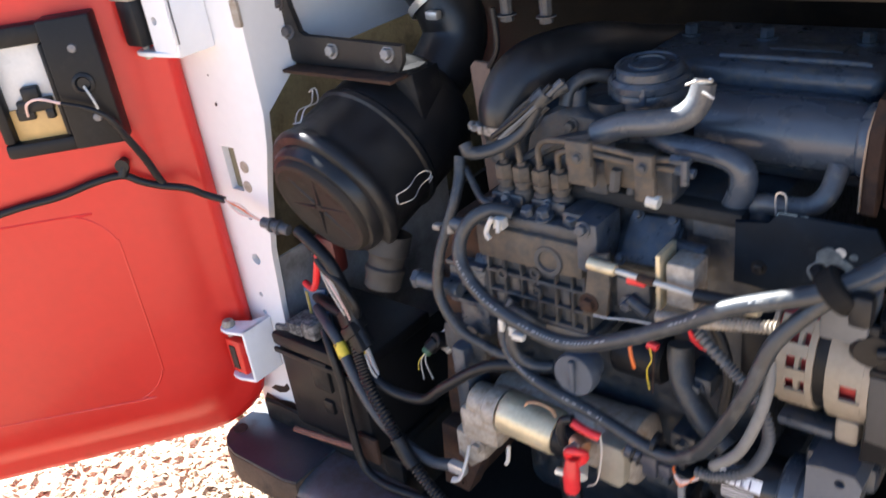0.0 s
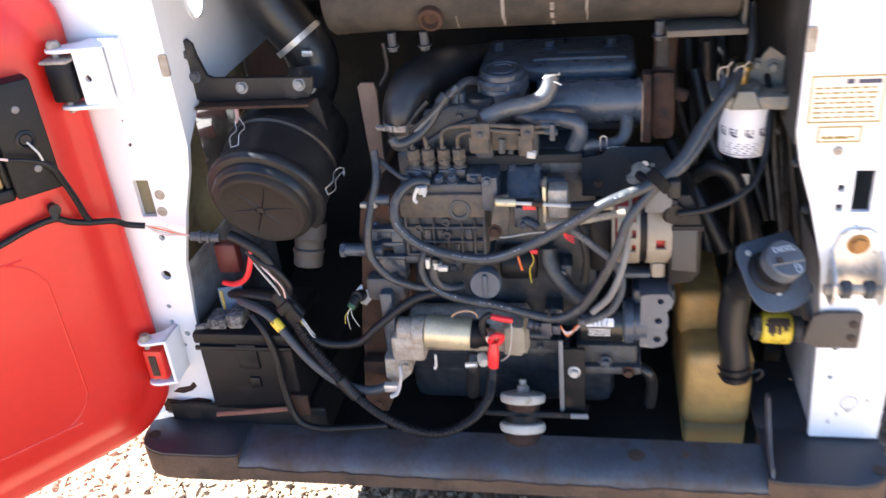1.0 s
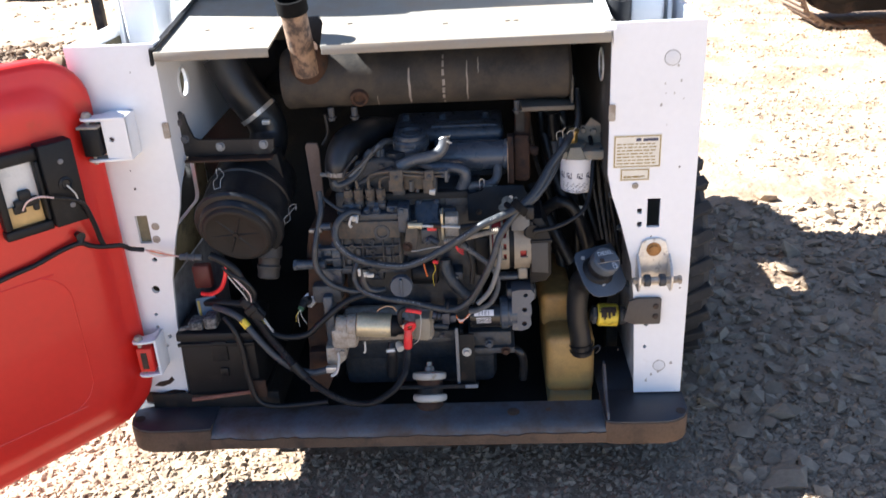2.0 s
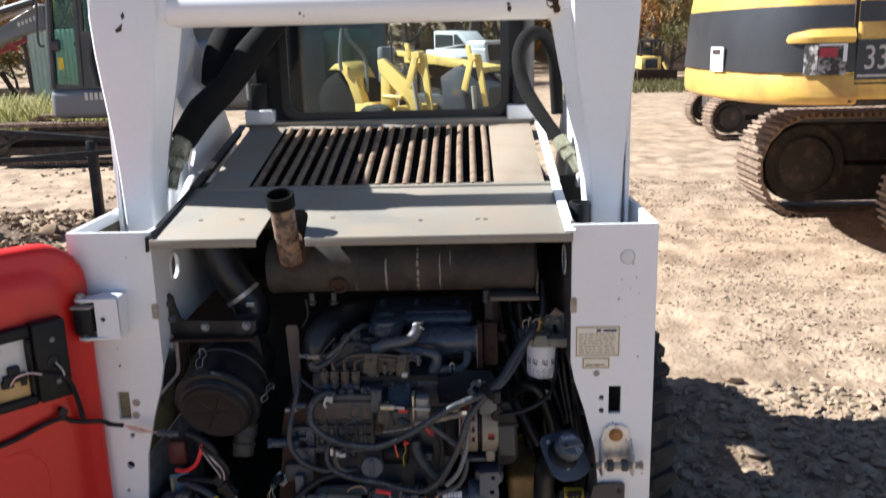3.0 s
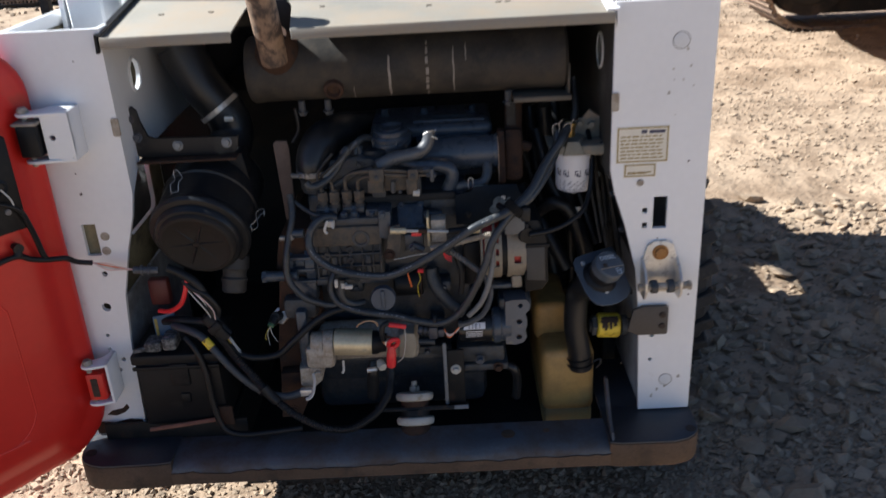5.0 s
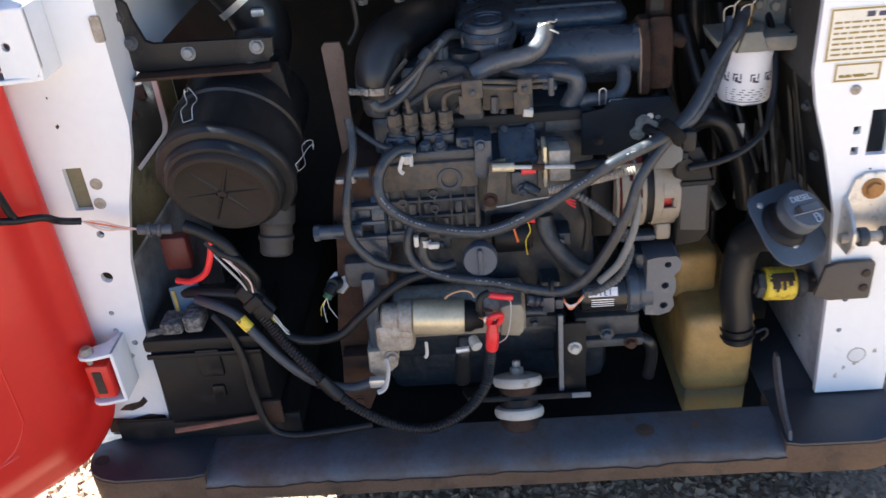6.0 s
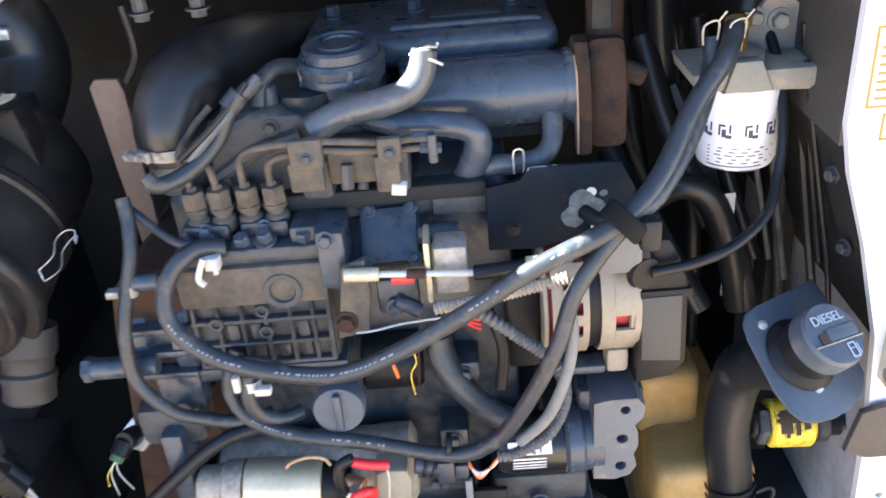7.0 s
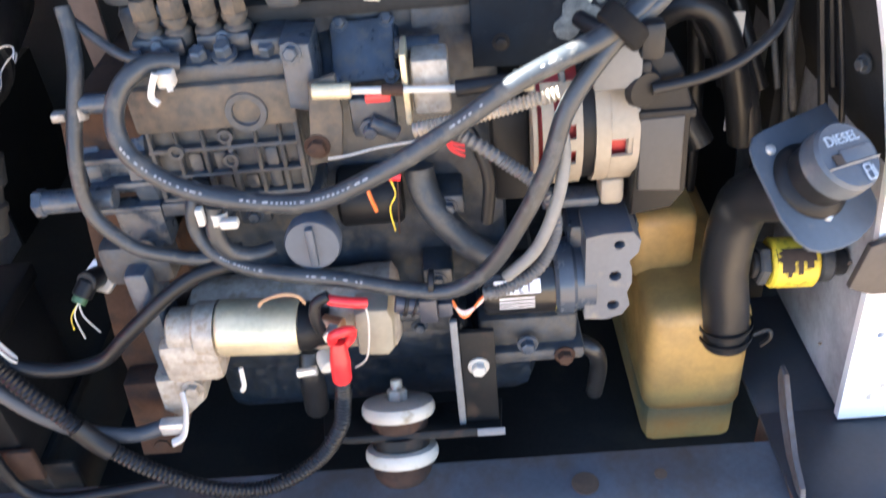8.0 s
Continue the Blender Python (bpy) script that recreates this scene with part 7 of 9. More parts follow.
part("mount_arm", Shape().plate([[(0.47, 0.935), (0.51, 0.985), (0.538, 0.965), (0.538, 0.91), (0.52, 0.9)]], "y", 0.15, 0.16, 0.003), HEADC, ff)
part("mount_bolt", Shape().bolt((0.515, 0.15, 0.95), (0, -1, 0), 0.009, 0.01), HEADC, ff)
part("mount_bolt", Shape().bolt((0.488, 0.15, 0.955), (0, -1, 0), 0.008, 0.01), HEADC, ff)
hose("filter_hose", [(0.47, 0.12, 0.97), (0.475, 0.13, 1.0), (0.47, 0.16, 1.06)], 0.009, CABLE, "black hose rising from the filter head")

# ---- fuel filler and tank ----
fill = thing("fuel_filler", (0.5, 0.0, 0.6), "grey fuel filler cap on a slanted mounting plate", "filler cap")
N = Vector((0.324, -0.493, 0.807)).normalized()
E1 = Vector((0.049, -0.051, -0.035)).normalized()
E1 = (E1 - N * E1.dot(N)).normalized()
E2 = N.cross(E1)
O = Vector((0.515, -0.012, 0.634))
pm = basis(O, E1, E2, N)
outline = []
for q in ((0.476, 0.021, 0.67), (0.557, 0.071, 0.668), (0.566, 0.057, 0.657), (0.588, -0.02, 0.601), (0.583, -0.034, 0.595), (0.574, -0.047, 0.59), (0.554, -0.064, 0.587), (0.536, -0.075, 0.588), (0.512, -0.085, 0.592), (0.498, -0.086, 0.597), (0.486, -0.08, 0.605), (0.474, -0.064, 0.62), (0.458, -0.018, 0.655), (0.456, -0.003, 0.664), (0.461, 0.01, 0.669)):
    d = Vector(q) - O
    outline.append((d.dot(E1), d.dot(E2)))
SLATE = surface("slate_grey_paint", (0.066, 0.08, 0.098), 0.42, vary=0.2, scale=18, bump=0.12, dirt=(0.14, 0.13, 0.12), dirt_at=0.64)
pl = part("plate", Shape().plate([outline], "z", -0.004, 0.0, 0.001, pm), SLATE, fill)
for q in ((0.478, 0.002, 0.658), (0.525, -0.049, 0.608)):
    part("rivet", Shape().turn(pm @ Vector(((Vector(q) - O).dot(E1), (Vector(q) - O).dot(E2), 0)), N, [(0.0058, 0), (0.005, 0.003), (0.0, 0.0042)], 14), BARE, pl)
CC = Vector((0.533, -0.048, 0.678)) - N * 0.0575
part("neck", Shape().turn(CC, N, [(0.042, 0), (0.04, 0.005), (0.033, 0.01), (0.033, 0.03)], 36), BLACK, fill)
CR = 0.0362
fc = part("cap", Shape().turn(CC + N * 0.03, N, [(CR - 0.003, 0), (CR, 0.002), (CR, 0.023), (CR - 0.003, 0.0268), (0.0, 0.0272)], 40), SLATE, fill, "round slate-grey cap lettered DIESEL")
TX = Vector((0.9, 0.33, 0.05))
TX = (TX - N * TX.dot(N)).normalized()
TY = N.cross(TX)
cmx = basis(CC + N * 0.0573, TX, TY, N)
part("grip_slot", Shape().box((-0.0325, -0.0105, 0), (0.0325, -0.009, 0.0022), 0.0006, cmx), ALU, fc)
part("grip_slot", Shape().box((-0.012, -0.008, 0), (0.029, 0.006, 0.0018), 0.0014, cmx), SLATE, fc)
part("finger_well", Shape().box((-0.022, -0.008, 0.0003), (-0.01, 0.003, 0.0016), 0.0008, cmx), CHIP, fc)
writing("lettering", "DIESEL", 0.0145, cmx @ pose(0, 0.0165, 0.0006), surface("pale_print", (0.42, 0.47, 0.52), 0.5, vary=0.1), fc)
part("pump_icon", Shape().plate([rounded(0.006, -0.03, 0.016, -0.0135, 0.0018, 2), rounded(0.0075, -0.0285, 0.0145, -0.015, 0.001, 2)], "z", 0.0005, 0.0012, 0, cmx).box((0.008, -0.0205, 0.0005), (0.014, -0.0195, 0.0012), 0, cmx).box((0.0175, -0.028, 0.0005), (0.0187, -0.016, 0.0012), 0, cmx), fc.children[-1].data.materials[0], fc)
nk = part("filler_hose", Shape().tube([CC - N * 0.004, CC - N * 0.025, (0.482, 0.04, 0.575), (0.474, 0.056, 0.53), (0.472, 0.062, 0.46), (0.482, 0.064, 0.39), (0.488, 0.065, 0.335)], [0.034, 0.032, 0.03, 0.029, 0.0285, 0.0285, 0.0295], 28), RUBBER, fill, "thick black filler hose")
for dz in (0.0, 0.018):
    part("hose_clamp", Shape().turn((0.4865 - dz * 0.1, 0.0648, 0.345 + dz), (-0.1, 0, 1), [(0.032, 0), (0.0335, 0), (0.0335, 0.006), (0.032, 0.006)], 30, False), CABLE, nk)
part("clamp_tail", Shape().tube([(0.515, 0.045, 0.36), (0.53, 0.04, 0.372), (0.532, 0.036, 0.362), (0.522, 0.036, 0.35)], 0.003, 6), CABLE, nk)
tank = thing("fuel_tank", (0.45, 0.25, 0.137), "translucent amber plastic fuel tank with a green-stained foot", "fuel tank")
part("tank_body", Shape().box((0.39, 0.062, 0.2), (0.524, 0.42, 0.385), 0.022, seg=3), TANK, tank)
part("tank_top", Shape().box((0.38, 0.16, 0.36), (0.47, 0.45, 0.47), 0.02, seg=3), TANK, tank)
part("tank_foot", Shape().box((0.394, 0.066, 0.137), (0.52, 0.41, 0.215), 0.016), TANKLOW, tank)
cyl = thing("taped_fitting", (0.53, 0.06, 0.47), "steel pipe fitting with yellow warning tape", "pipe fitting")
part("pipe", Shape().rod((0.485, 0.06, 0.488), (0.6, 0.06, 0.482), 0.018, 18), CABBLK, cyl)
part("union", Shape().rod((0.492, 0.06, 0.488), (0.505, 0.06, 0.487), 0.027, 6), CAST, cyl)
part("union", Shape().rod((0.565, 0.06, 0.484), (0.582, 0.06, 0.483), 0.026, 16), CAST, cyl)
part("tape", Shape().rod((0.506, 0.06, 0.487), (0.562, 0.06, 0.484), 0.031, 26), YELLOW, cyl)
for x0, x1, a0, a1 in ((0.51, 0.556, 38, 70), (0.515, 0.53, 14, 40), (0.534, 0.54, 8, 40), (0.544, 0.552, 22, 40), (0.522, 0.527, 2, 16)):
    part("smear", wrap(x0, x1, a0, a1, 0.0314, (0.06, 0.486)), CHIP, cyl)

for piece in cyl.children_recursive:
    piece.data.transform(Matrix.Translation((0.022, 0.018, -0.039)))

# ---- fixings and labels on the right upright ----
lb = thing("latch_bracket", (0.655, 0.0, 0.64), "zinc-plated tailgate latch bracket with a pin", "latch")
part("back_plate", Shape().plate([[(0.612, 0.578), (0.698, 0.578), (0.698, 0.65), (0.685, 0.7), (0.67, 0.71), (0.64, 0.71), (0.625, 0.7), (0.612, 0.65)]], "y", -0.008, -0.001, 0.002), BARE, lb)
for x in (0.612, 0.692):
    part("cheek", Shape().plate([[(-0.004, 0.578), (-0.045, 0.58), (-0.06, 0.6), (-0.06, 0.628), (-0.04, 0.65), (-0.004, 0.668)]], "x", x, x + 0.006, 0.0015), BARE, lb)
part("pin", Shape().rod((0.6, -0.04, 0.61), (0.714, -0.04, 0.61), 0.009, 16).rod((0.714, -0.04, 0.61), (0.722, -0.04, 0.61), 0.012, 6), ALU, lb)
for x in (0.628, 0.666):
    part("roller", Shape().rod((x, -0.04, 0.61), (x + 0.016, -0.04, 0.61), 0.016, 20), CAST, lb)
part("rusty_bolt", Shape().bolt((0.655, -0.008, 0.682), (0, -1, 0), 0.013, 0.008), surface("orange_rust", (0.36, 0.17, 0.05), 0.8, vary=0.3, scale=40), lb)
db = thing("stop_plate", (0.63, 0.0, 0.5), "dark bent stop plate bolted to the upright", "bracket")
part("plate", Shape().plate([[(0.586, 0.478), (0.612, 0.466), (0.68, 0.466), (0.682, 0.472), (0.682, 0.538), (0.676, 0.543), (0.62, 0.543), (0.598, 0.535)]], "y", -0.014, -0.004, 0.002), surface("brown_black_steel", (0.06, 0.052, 0.047), 0.55, vary=0.25, scale=14), db)
for z in (0.49, 0.52):
    part("bolt", Shape().turn((0.668, -0.014, z), (0, -1, 0), [(0.008, 0), (0.007, 0.003), (0, 0.004)], 14), CHIP, db)


def decal(name, x0, z0, x1, z1, rows, label):
    d = thing(name, ((x0 + x1) / 2, 0, z0), label, "label")
    part("sheet", Shape().box((x0, -0.0012, z0), (x1, 0.0004, z1), 0), LABEL, d)
    for a, b, c, e in ((x0 + 0.002, z0 + 0.002, x1 - 0.002, z0 + 0.0045), (x0 + 0.002, z1 - 0.0045, x1 - 0.002, z1 - 0.002), (x0 + 0.002, z0 + 0.0045, x0 + 0.0045, z1 - 0.0045), (x1 - 0.0045, z0 + 0.0045, x1 - 0.002, z1 - 0.0045)):
        part("border", Shape().box((a, -0.0018, b), (c, -0.001, e), 0), GOLD, d)
    rng = random.Random(rows)
    for i in range(rows):
        z = z1 - 0.024 - i * (z1 - z0 - 0.034) / max(1, rows - 1)
        x = x0 + 0.009
        while x < x1 - 0.02:
            w = min(rng.uniform(0.006, 0.02), x1 - 0.012 - x)
            part("print_bar", Shape().box((x, -0.0018, z), (x + w, -0.001, z + 0.0028), 0), GOLD, d)
            x += w + 0.003
    return d


big = decal("warning_label", 0.546, 0.9, 0.661, 0.983, 7, "cream label with gold border and rows of small print")
part("emblem", Shape().box((0.6, -0.0018, 0.967), (0.612, -0.001, 0.975), 0), PRINT, big)
part("emblem", Shape().box((0.617, -0.0018, 0.967), (0.652, -0.001, 0.974), 0), PRINT, big)
decal("small_label", 0.564, 0.866, 0.636, 0.898, 2, "small cream label with gold border")
whole("upright_bolt", Shape().turn((0.602, -0.0005, 0.853), (0, -1, 0), [(0.008, 0), (0.008, 0.002), (0.006, 0.004), (0, 0.004)], 16), ALU, "flat round bolt head on the upright", "bolt")

# ---- tailgate, swung open on the other upright ----
HD = Vector((-0.69, -0.724, 0)).normalized()
HN = Vector((0.724, -0.69, 0)).normalized()
HO = Vector((-0.672, -0.043, 0))
gate = thing("tailgate", HO, "bright red tailgate standing open on two white hinges", "tailgate")


def on_gate(u, z, h):
    """A place on the gate: along it, up, and out from its inner face."""
    return HO + HD * u + Vector((0, 0, z)) + HN * h


def gate_foot(u, z):
    """The gate's lower edge drops away from the hinges."""
    drop = 0.13 * min(0.4, max(-0.1, u - 0.15))
    return z - drop * max(0.0, 1 - (z - 0.235) / 1.0)


def gate_sheet():
    rings = []
    for inset, h, r in ((0.012, -0.1, 0.1), (0.0, -0.085, 0.115), (0.0, -0.05, 0.115), (0.006, -0.038, 0.112), (0.018, -0.033, 0.105), (0.042, -0.032, 0.095), (0.058, -0.026, 0.088), (0.075, -0.016, 0.08), (0.1, -0.011, 0.07), (0.13, -0.01, 0.06)):
        rings.append([on_gate(u, gate_foot(u, z), h) for u, z in rounded(0.0 + inset, 0.235 + inset, 1.14 - inset, 1.24 - inset, max(0.03, r), 7)])
    return Shape().ring(rings)


gs = part("sheet", gate_sheet(), RED, gate, "glossy red moulded sheet", 50)
part("panel_emboss", Shape().tube([on_gate(u, z, -0.0115) for u, z in rounded(0.17, 0.36, 0.95, 0.745, 0.08, 5)] + [on_gate(0.86, 0.36, -0.0115)], 0.0026, 8), RED, gs)

def gate_box(name, u0, u1, z0, z1, h0, h1, material, parent, label="", bevel=0.004):
    m = basis(HO, HD, (0, 0, 1), HD.cross(Vector((0, 0, 1))))
    s = -1 if (m.to_3x3() @ Vector((0, 0, 1))).dot(HN) < 0 else 1
    lo, hi = sorted((s * h0, s * h1))
    return part(name, Shape().box((u0, z0, lo), (u1, z1, hi), bevel, m), material, parent, label)


lamp = gate_box("lamp_box", 0.094, 0.172, 0.868, 1.068, -0.014, 0.03, BLACK, gate, "black moulded lamp housing with wires")
for u0, u1, z0, z1 in ((0.172, 0.276, 1.034, 1.064), (0.172, 0.282, 0.864, 0.888), (0.172, 0.184, 0.888, 1.034), (0.262, 0.28, 0.888, 1.034)):
    gate_box("frame", u0, u1, z0, z1, -0.014, 0.018, BLACK, lamp, "", 0.006)
gate_box("reflector", 0.184, 0.264, 0.886, 1.036, -0.0095, -0.003, surface("lamp_reflector", (0.68, 0.66, 0.62), 0.3, vary=0.1, scale=20, bump=0.02), lamp, "pale lamp back")
gate_box("amber_half", 0.185, 0.262, 0.887, 0.938, -0.003, 0.003, surface("amber_lens_back", (0.55, 0.36, 0.14), 0.4, vary=0.15, scale=30), lamp, "amber lens back", 0.003)
for u0, u1, z0, z1, h in ((0.19, 0.245, 0.932, 0.952, 0.012), (0.205, 0.232, 0.95, 0.972, 0.014), (0.192, 0.206, 0.918, 0.936, 0.012), (0.222, 0.25, 0.92, 0.94, 0.01)):
    gate_box("socket", u0, u1, z0, z1, -0.003, h, CABLE, lamp)
part("grommet", Shape().turn(on_gate(0.13, 0.968, 0.029), HN, [(0.017, 0), (0.017, 0.004), (0.012, 0.006), (0.009, 0.002), (0, 0.002)], 20), CABLE, lamp)
for u, z in ((0.13, 1.022), (0.126, 0.914)):
    part("screw", Shape().turn(on_gate(u, z, 0.03), HN, [(0.0068, 0), (0.006, 0.0025), (0, 0.0035)], 14), surface("dull_grey_screw", (0.16, 0.16, 0.17), 0.5, 0.3, vary=0.2), lamp)
part("pink_wire", Shape().tube([on_gate(0.232, 0.928, 0.012), on_gate(0.222, 0.95, 0.028), on_gate(0.198, 0.958, 0.04), on_gate(0.168, 0.947, 0.042)], 0.0022, 6), PINK, lamp)
part("white_wire", Shape().tube([on_gate(0.13, 0.965, 0.034), on_gate(0.12, 0.945, 0.044), on_gate(0.117, 0.93, 0.045)], 0.002, 6), WIREW, lamp)
part("white_wire", Shape().tube([on_gate(0.116, 0.924, 0.045), on_gate(0.108, 0.91, 0.043), on_gate(0.104, 0.903, 0.042)], 0.0018, 6), PINK, lamp)
part("black_wire", Shape().tube([on_gate(0.168, 0.947, 0.042), on_gate(0.128, 0.932, 0.045), on_gate(0.105, 0.91, 0.042), on_gate(0.092, 0.872, 0.03), on_gate(0.08, 0.83, 0.014), on_gate(0.072, 0.793, 0.004), on_gate(0.066, 0.777, 0.002)], [0.003, 0.0035, 0.0055, 0.006, 0.0062, 0.0062, 0.006], 10), CABLE, lamp)
lh = thing("lamp_harness", on_gate(0.1, 0.79, 0.02), "black lamp harness hanging from the tailgate to the bay", "cable")
part("loom", Shape().tube([on_gate(0.6, 0.70, -0.002), on_gate(0.42, 0.755, -0.002), on_gate(0.31, 0.778, 0.0), on_gate(0.235, 0.787, 0.002), on_gate(0.17, 0.802, 0.003), on_gate(0.125, 0.806, 0.006), on_gate(0.1, 0.79, 0.004), on_gate(0.07, 0.777, 0.004), on_gate(0.03, 0.768, 0.012), (-0.672, -0.05, 0.748), (-0.645, -0.035, 0.737)], 0.0062, 12), CABLE, lh)
part("clip", Shape().turn(on_gate(0.12, 0.824, -0.012), HN, [(0.008, 0), (0.008, 0.016), (0.011, 0.02), (0.011, 0.026)], 12).tube([on_gate(0.118, 0.822, 0.006), on_gate(0.124, 0.806, 0.008)], 0.009, 10), CABLE, lh)
for i, mt in enumerate((PINK, ORANGE, WIREW, PINK)):
    part("wire", Shape().tube([(-0.647, -0.036, 0.737 + i * 0.001), (-0.615, -0.03 - i * 0.002, 0.731 - i * 0.004), (-0.585, -0.034, 0.722 - i * 0.002), (-0.555, -0.035, 0.715)], 0.0016, 5), mt, lh)


def hinge(z0, z1, xr, faced):
    """A bent channel on the upright that holds the gate's pin."""
    h = thing("hinge", (xr, 0, z0), "white steel tailgate hinge with a black pin block" if faced else "white bent steel tailgate hinge with a bolt pin", "hinge", "tailgate hinges")
    part("web", Shape().box((xr - 0.008, -0.066, z0), (xr, -0.0005, z1), 0.003), WHITE, h)
    ear = [(xr - 0.001, -0.001), (xr - 0.001, -0.066), (-0.69, -0.076)] + [(-0.703 + 0.0165 * math.cos(q), -0.0595 + 0.0165 * math.sin(q)) for q in (4.6, 4.1, 3.6, 3.1, 2.6, 2.1)] + [(-0.675, -0.03), (-0.668, -0.001)]
    for z in (z0, z1 - 0.007):
        part("ear", Shape().plate([ear], "z", z, z + 0.007, 0.002), WHITE, h)
    if faced:
        part("front_plate", Shape().plate([[(xr - 0.058, z0 + 0.002), (xr - 0.012, z0 + 0.002), (xr, z0 + 0.02), (xr, z1 - 0.002), (xr - 0.058, z1 - 0.002)], circle(-0.65, 1.042, 0.0065)], "y", -0.068, -0.06), WHITE, h)
        part("pin_block", Shape().box((-0.718, -0.084, z0 + 0.016), (-0.674, -0.045, z1 - 0.02), 0.006), BLACK, h)
        part("block_lip", Shape().box((-0.722, -0.088, z1 - 0.022), (-0.67, -0.045, z1 - 0.016), 0.002), ALU, h)
    else:
        part("pin_block", Shape().box((-0.712, -0.072, z0 + 0.014), (-0.67, -0.035, z1 - 0.022), 0.005), RED, h, "red gate knuckle")
        part("slot", Shape().box((-0.7, -0.0745, z0 + 0.026), (-0.684, -0.0715, z1 - 0.034), 0.001), CHIP, h)
    part("pin", Shape().rod((-0.703, -0.06, z0 - 0.008), (-0.703, -0.06, z1 + 0.004), 0.006, 12).turn((-0.703, -0.06, z1), (0, 0, 1), [(0.012, 0), (0.012, 0.006), (0.008, 0.012), (0, 0.012)], 14), ALU, h)


hinge(0.988, 1.096, -0.61, True)
hinge(0.376, 0.485, -0.655, False)


# ---- the yard: machines ----
def put(name, mesh, m, parent):
    """A piece on a shared mesh, posed in the world, under a thing or part."""
    ob = new(name, mesh)
    ob.parent = parent
    ob.matrix_basis = (parent.matrix_basis.inverted() if parent.parent is None else Matrix.Identity(4)) @ m
    return ob


def shoe_mesh(width, pitch):
    s = Shape().box((-pitch * 0.5, -width / 2, -0.02), (pitch * 0.47, width / 2, 0.0), 0, None)
    for x in (-0.38, -0.05, 0.28):
        s.box((pitch * x - 0.012, -width / 2, 0.0), (pitch * x + 0.012, width / 2, 0.03), 0)
    return mesh_of("track_shoe", s, TRACK)


def track(parent, x0, x1, yc, width, h, pitch=0.19, base=0.0):
    """A crawler track that lies along x: shoes round two end wheels."""
    t = part("track", Shape().plate([rounded(x0 + 0.09, base + 0.1, x1 - 0.09, base + h - 0.1, h * 0.42)], "y", yc - width * 0.22, yc + width * 0.22), TRACKIN, parent, "muddy steel crawler track")
    me, r = shoe_mesh(width, pitch), h / 2
    straight = x1 - x0 - h
    total = 2 * straight + 2 * math.pi * r
    n = int(total / pitch)
    for i in range(n):
        d = i * total / n
        if d < straight:
            p, a = (x0 + r + d, yc, base + h), 0.0
        elif d < straight + math.pi * r:
            q = (d - straight) / r
            p, a = (x1 - r + r * math.sin(q), yc, base + r + r * math.cos(q)), q
        elif d < 2 * straight + math.pi * r:
            e = d - straight - math.pi * r
            p, a = (x1 - r - e, yc, base), math.pi
        else:
            q = (d - 2 * straight - math.pi * r) / r
            p, a = (x0 + r - r * math.sin(q), yc, base + r - r * math.cos(q)), math.pi + q
        put("track_shoe", me, Matrix.Translation(p) @ Matrix.Rotation(a, 4, "Y"), t)
    for cx in (x0 + r, x1 - r):
        part("end_wheel", Shape().turn((cx, yc - width * 0.36, base + r), (0, 1, 0), [(0.0, 0.02), (r * 0.3, 0.0), (r * 0.55, 0.02), (r * 0.62, 0.06), (r * 0.8, 0.06), (r * 0.82, width * 0.3), (r * 0.6, width * 0.6)], 32), TRACKIN, t)
    return t


# big yellow crawler excavator seen from its counterweight
ex = thing("excavator", (4.8, 5.2, 0), "large yellow and black crawler excavator parked on the mud", "excavator")
PLAN = [(2.99, 3.86), (2.72, 3.9), (2.52, 4.02), (2.38, 4.26), (2.29, 4.7), (2.25, 5.2), (2.29, 5.7), (2.42, 6.15), (2.6, 6.42), (2.99, 6.55)]


def weight_ring(z, inset):
    c = Vector((3.3, 5.2))
    return [(c.x + (x - c.x) * (1 - inset), c.y + (y - c.y) * (1 - inset), z) for x, y in PLAN]


cw = part("counterweight", Shape().ring([weight_ring(z, i) for z, i in ((1.2, 0.06), (1.225, 0.015), (1.26, 0.0), (1.395, 0.0), (1.42, 0.01), (1.9, 0.03), (2.0, 0.045), (2.05, 0.07), (2.07, 0.12))]), EXY, ex, "yellow counterweight with a black band", 30)
part("black_band", Shape().ring([weight_ring(z, i) for z, i in ((1.425, -0.0055), (1.43, -0.0065), (1.87, 0.0225), (1.874, 0.026))]), EXK, cw, "", 30)
pod = Shape()
pod.ring([[(x + dx, y + dy, z) for x, y, z in ((q[0], q[1] + 0.02, 1.62), (q[0], q[1] - f * 0.04, 1.625), (q[0], q[1] - f * 0.055, 1.625 + f * 0.04), (q[0], q[1] - f * 0.03, 1.63 + f * 0.085), (q[0], q[1] + 0.03, 1.63 + f * 0.09), (q[0], q[1] + 0.03, 1.62))] for q, dx, dy, f in (((2.94, 3.885), 0, 0, 1), ((2.8, 3.9), 0, 0, 1), ((2.68, 3.94), 0, 0, 0.95), ((2.58, 4.0), 0, 0, 0.7), ((2.51, 4.06), 0.0, 0.02, 0.25))])
part("lamp_ledge", pod, EXY, cw)
DEC = surface("worn_decal", (0.6, 0.57, 0.55), 0.5, vary=0.3, scale=11, bump=0, dirt=(0.05, 0.045, 0.04), dirt_at=0.44)


def face_plate(name, a, b, z0, z1, material, parent, lift=0.012):
    """A flat sticker between two plan points on the machine's flank."""
    a, b = Vector((*a, 0)), Vector((*b, 0))
    ex_ = (b - a).normalized()
    n = Vector((ex_.y, -ex_.x, 0))
    w = (b - a).length
    return part(name, Shape().box((0, z0, -0.01), (w, z1, 0.0), 0, basis(a + n * lift, ex_, (0, 0, 1), ex_.cross(Vector((0, 0, 1))))), material, parent)


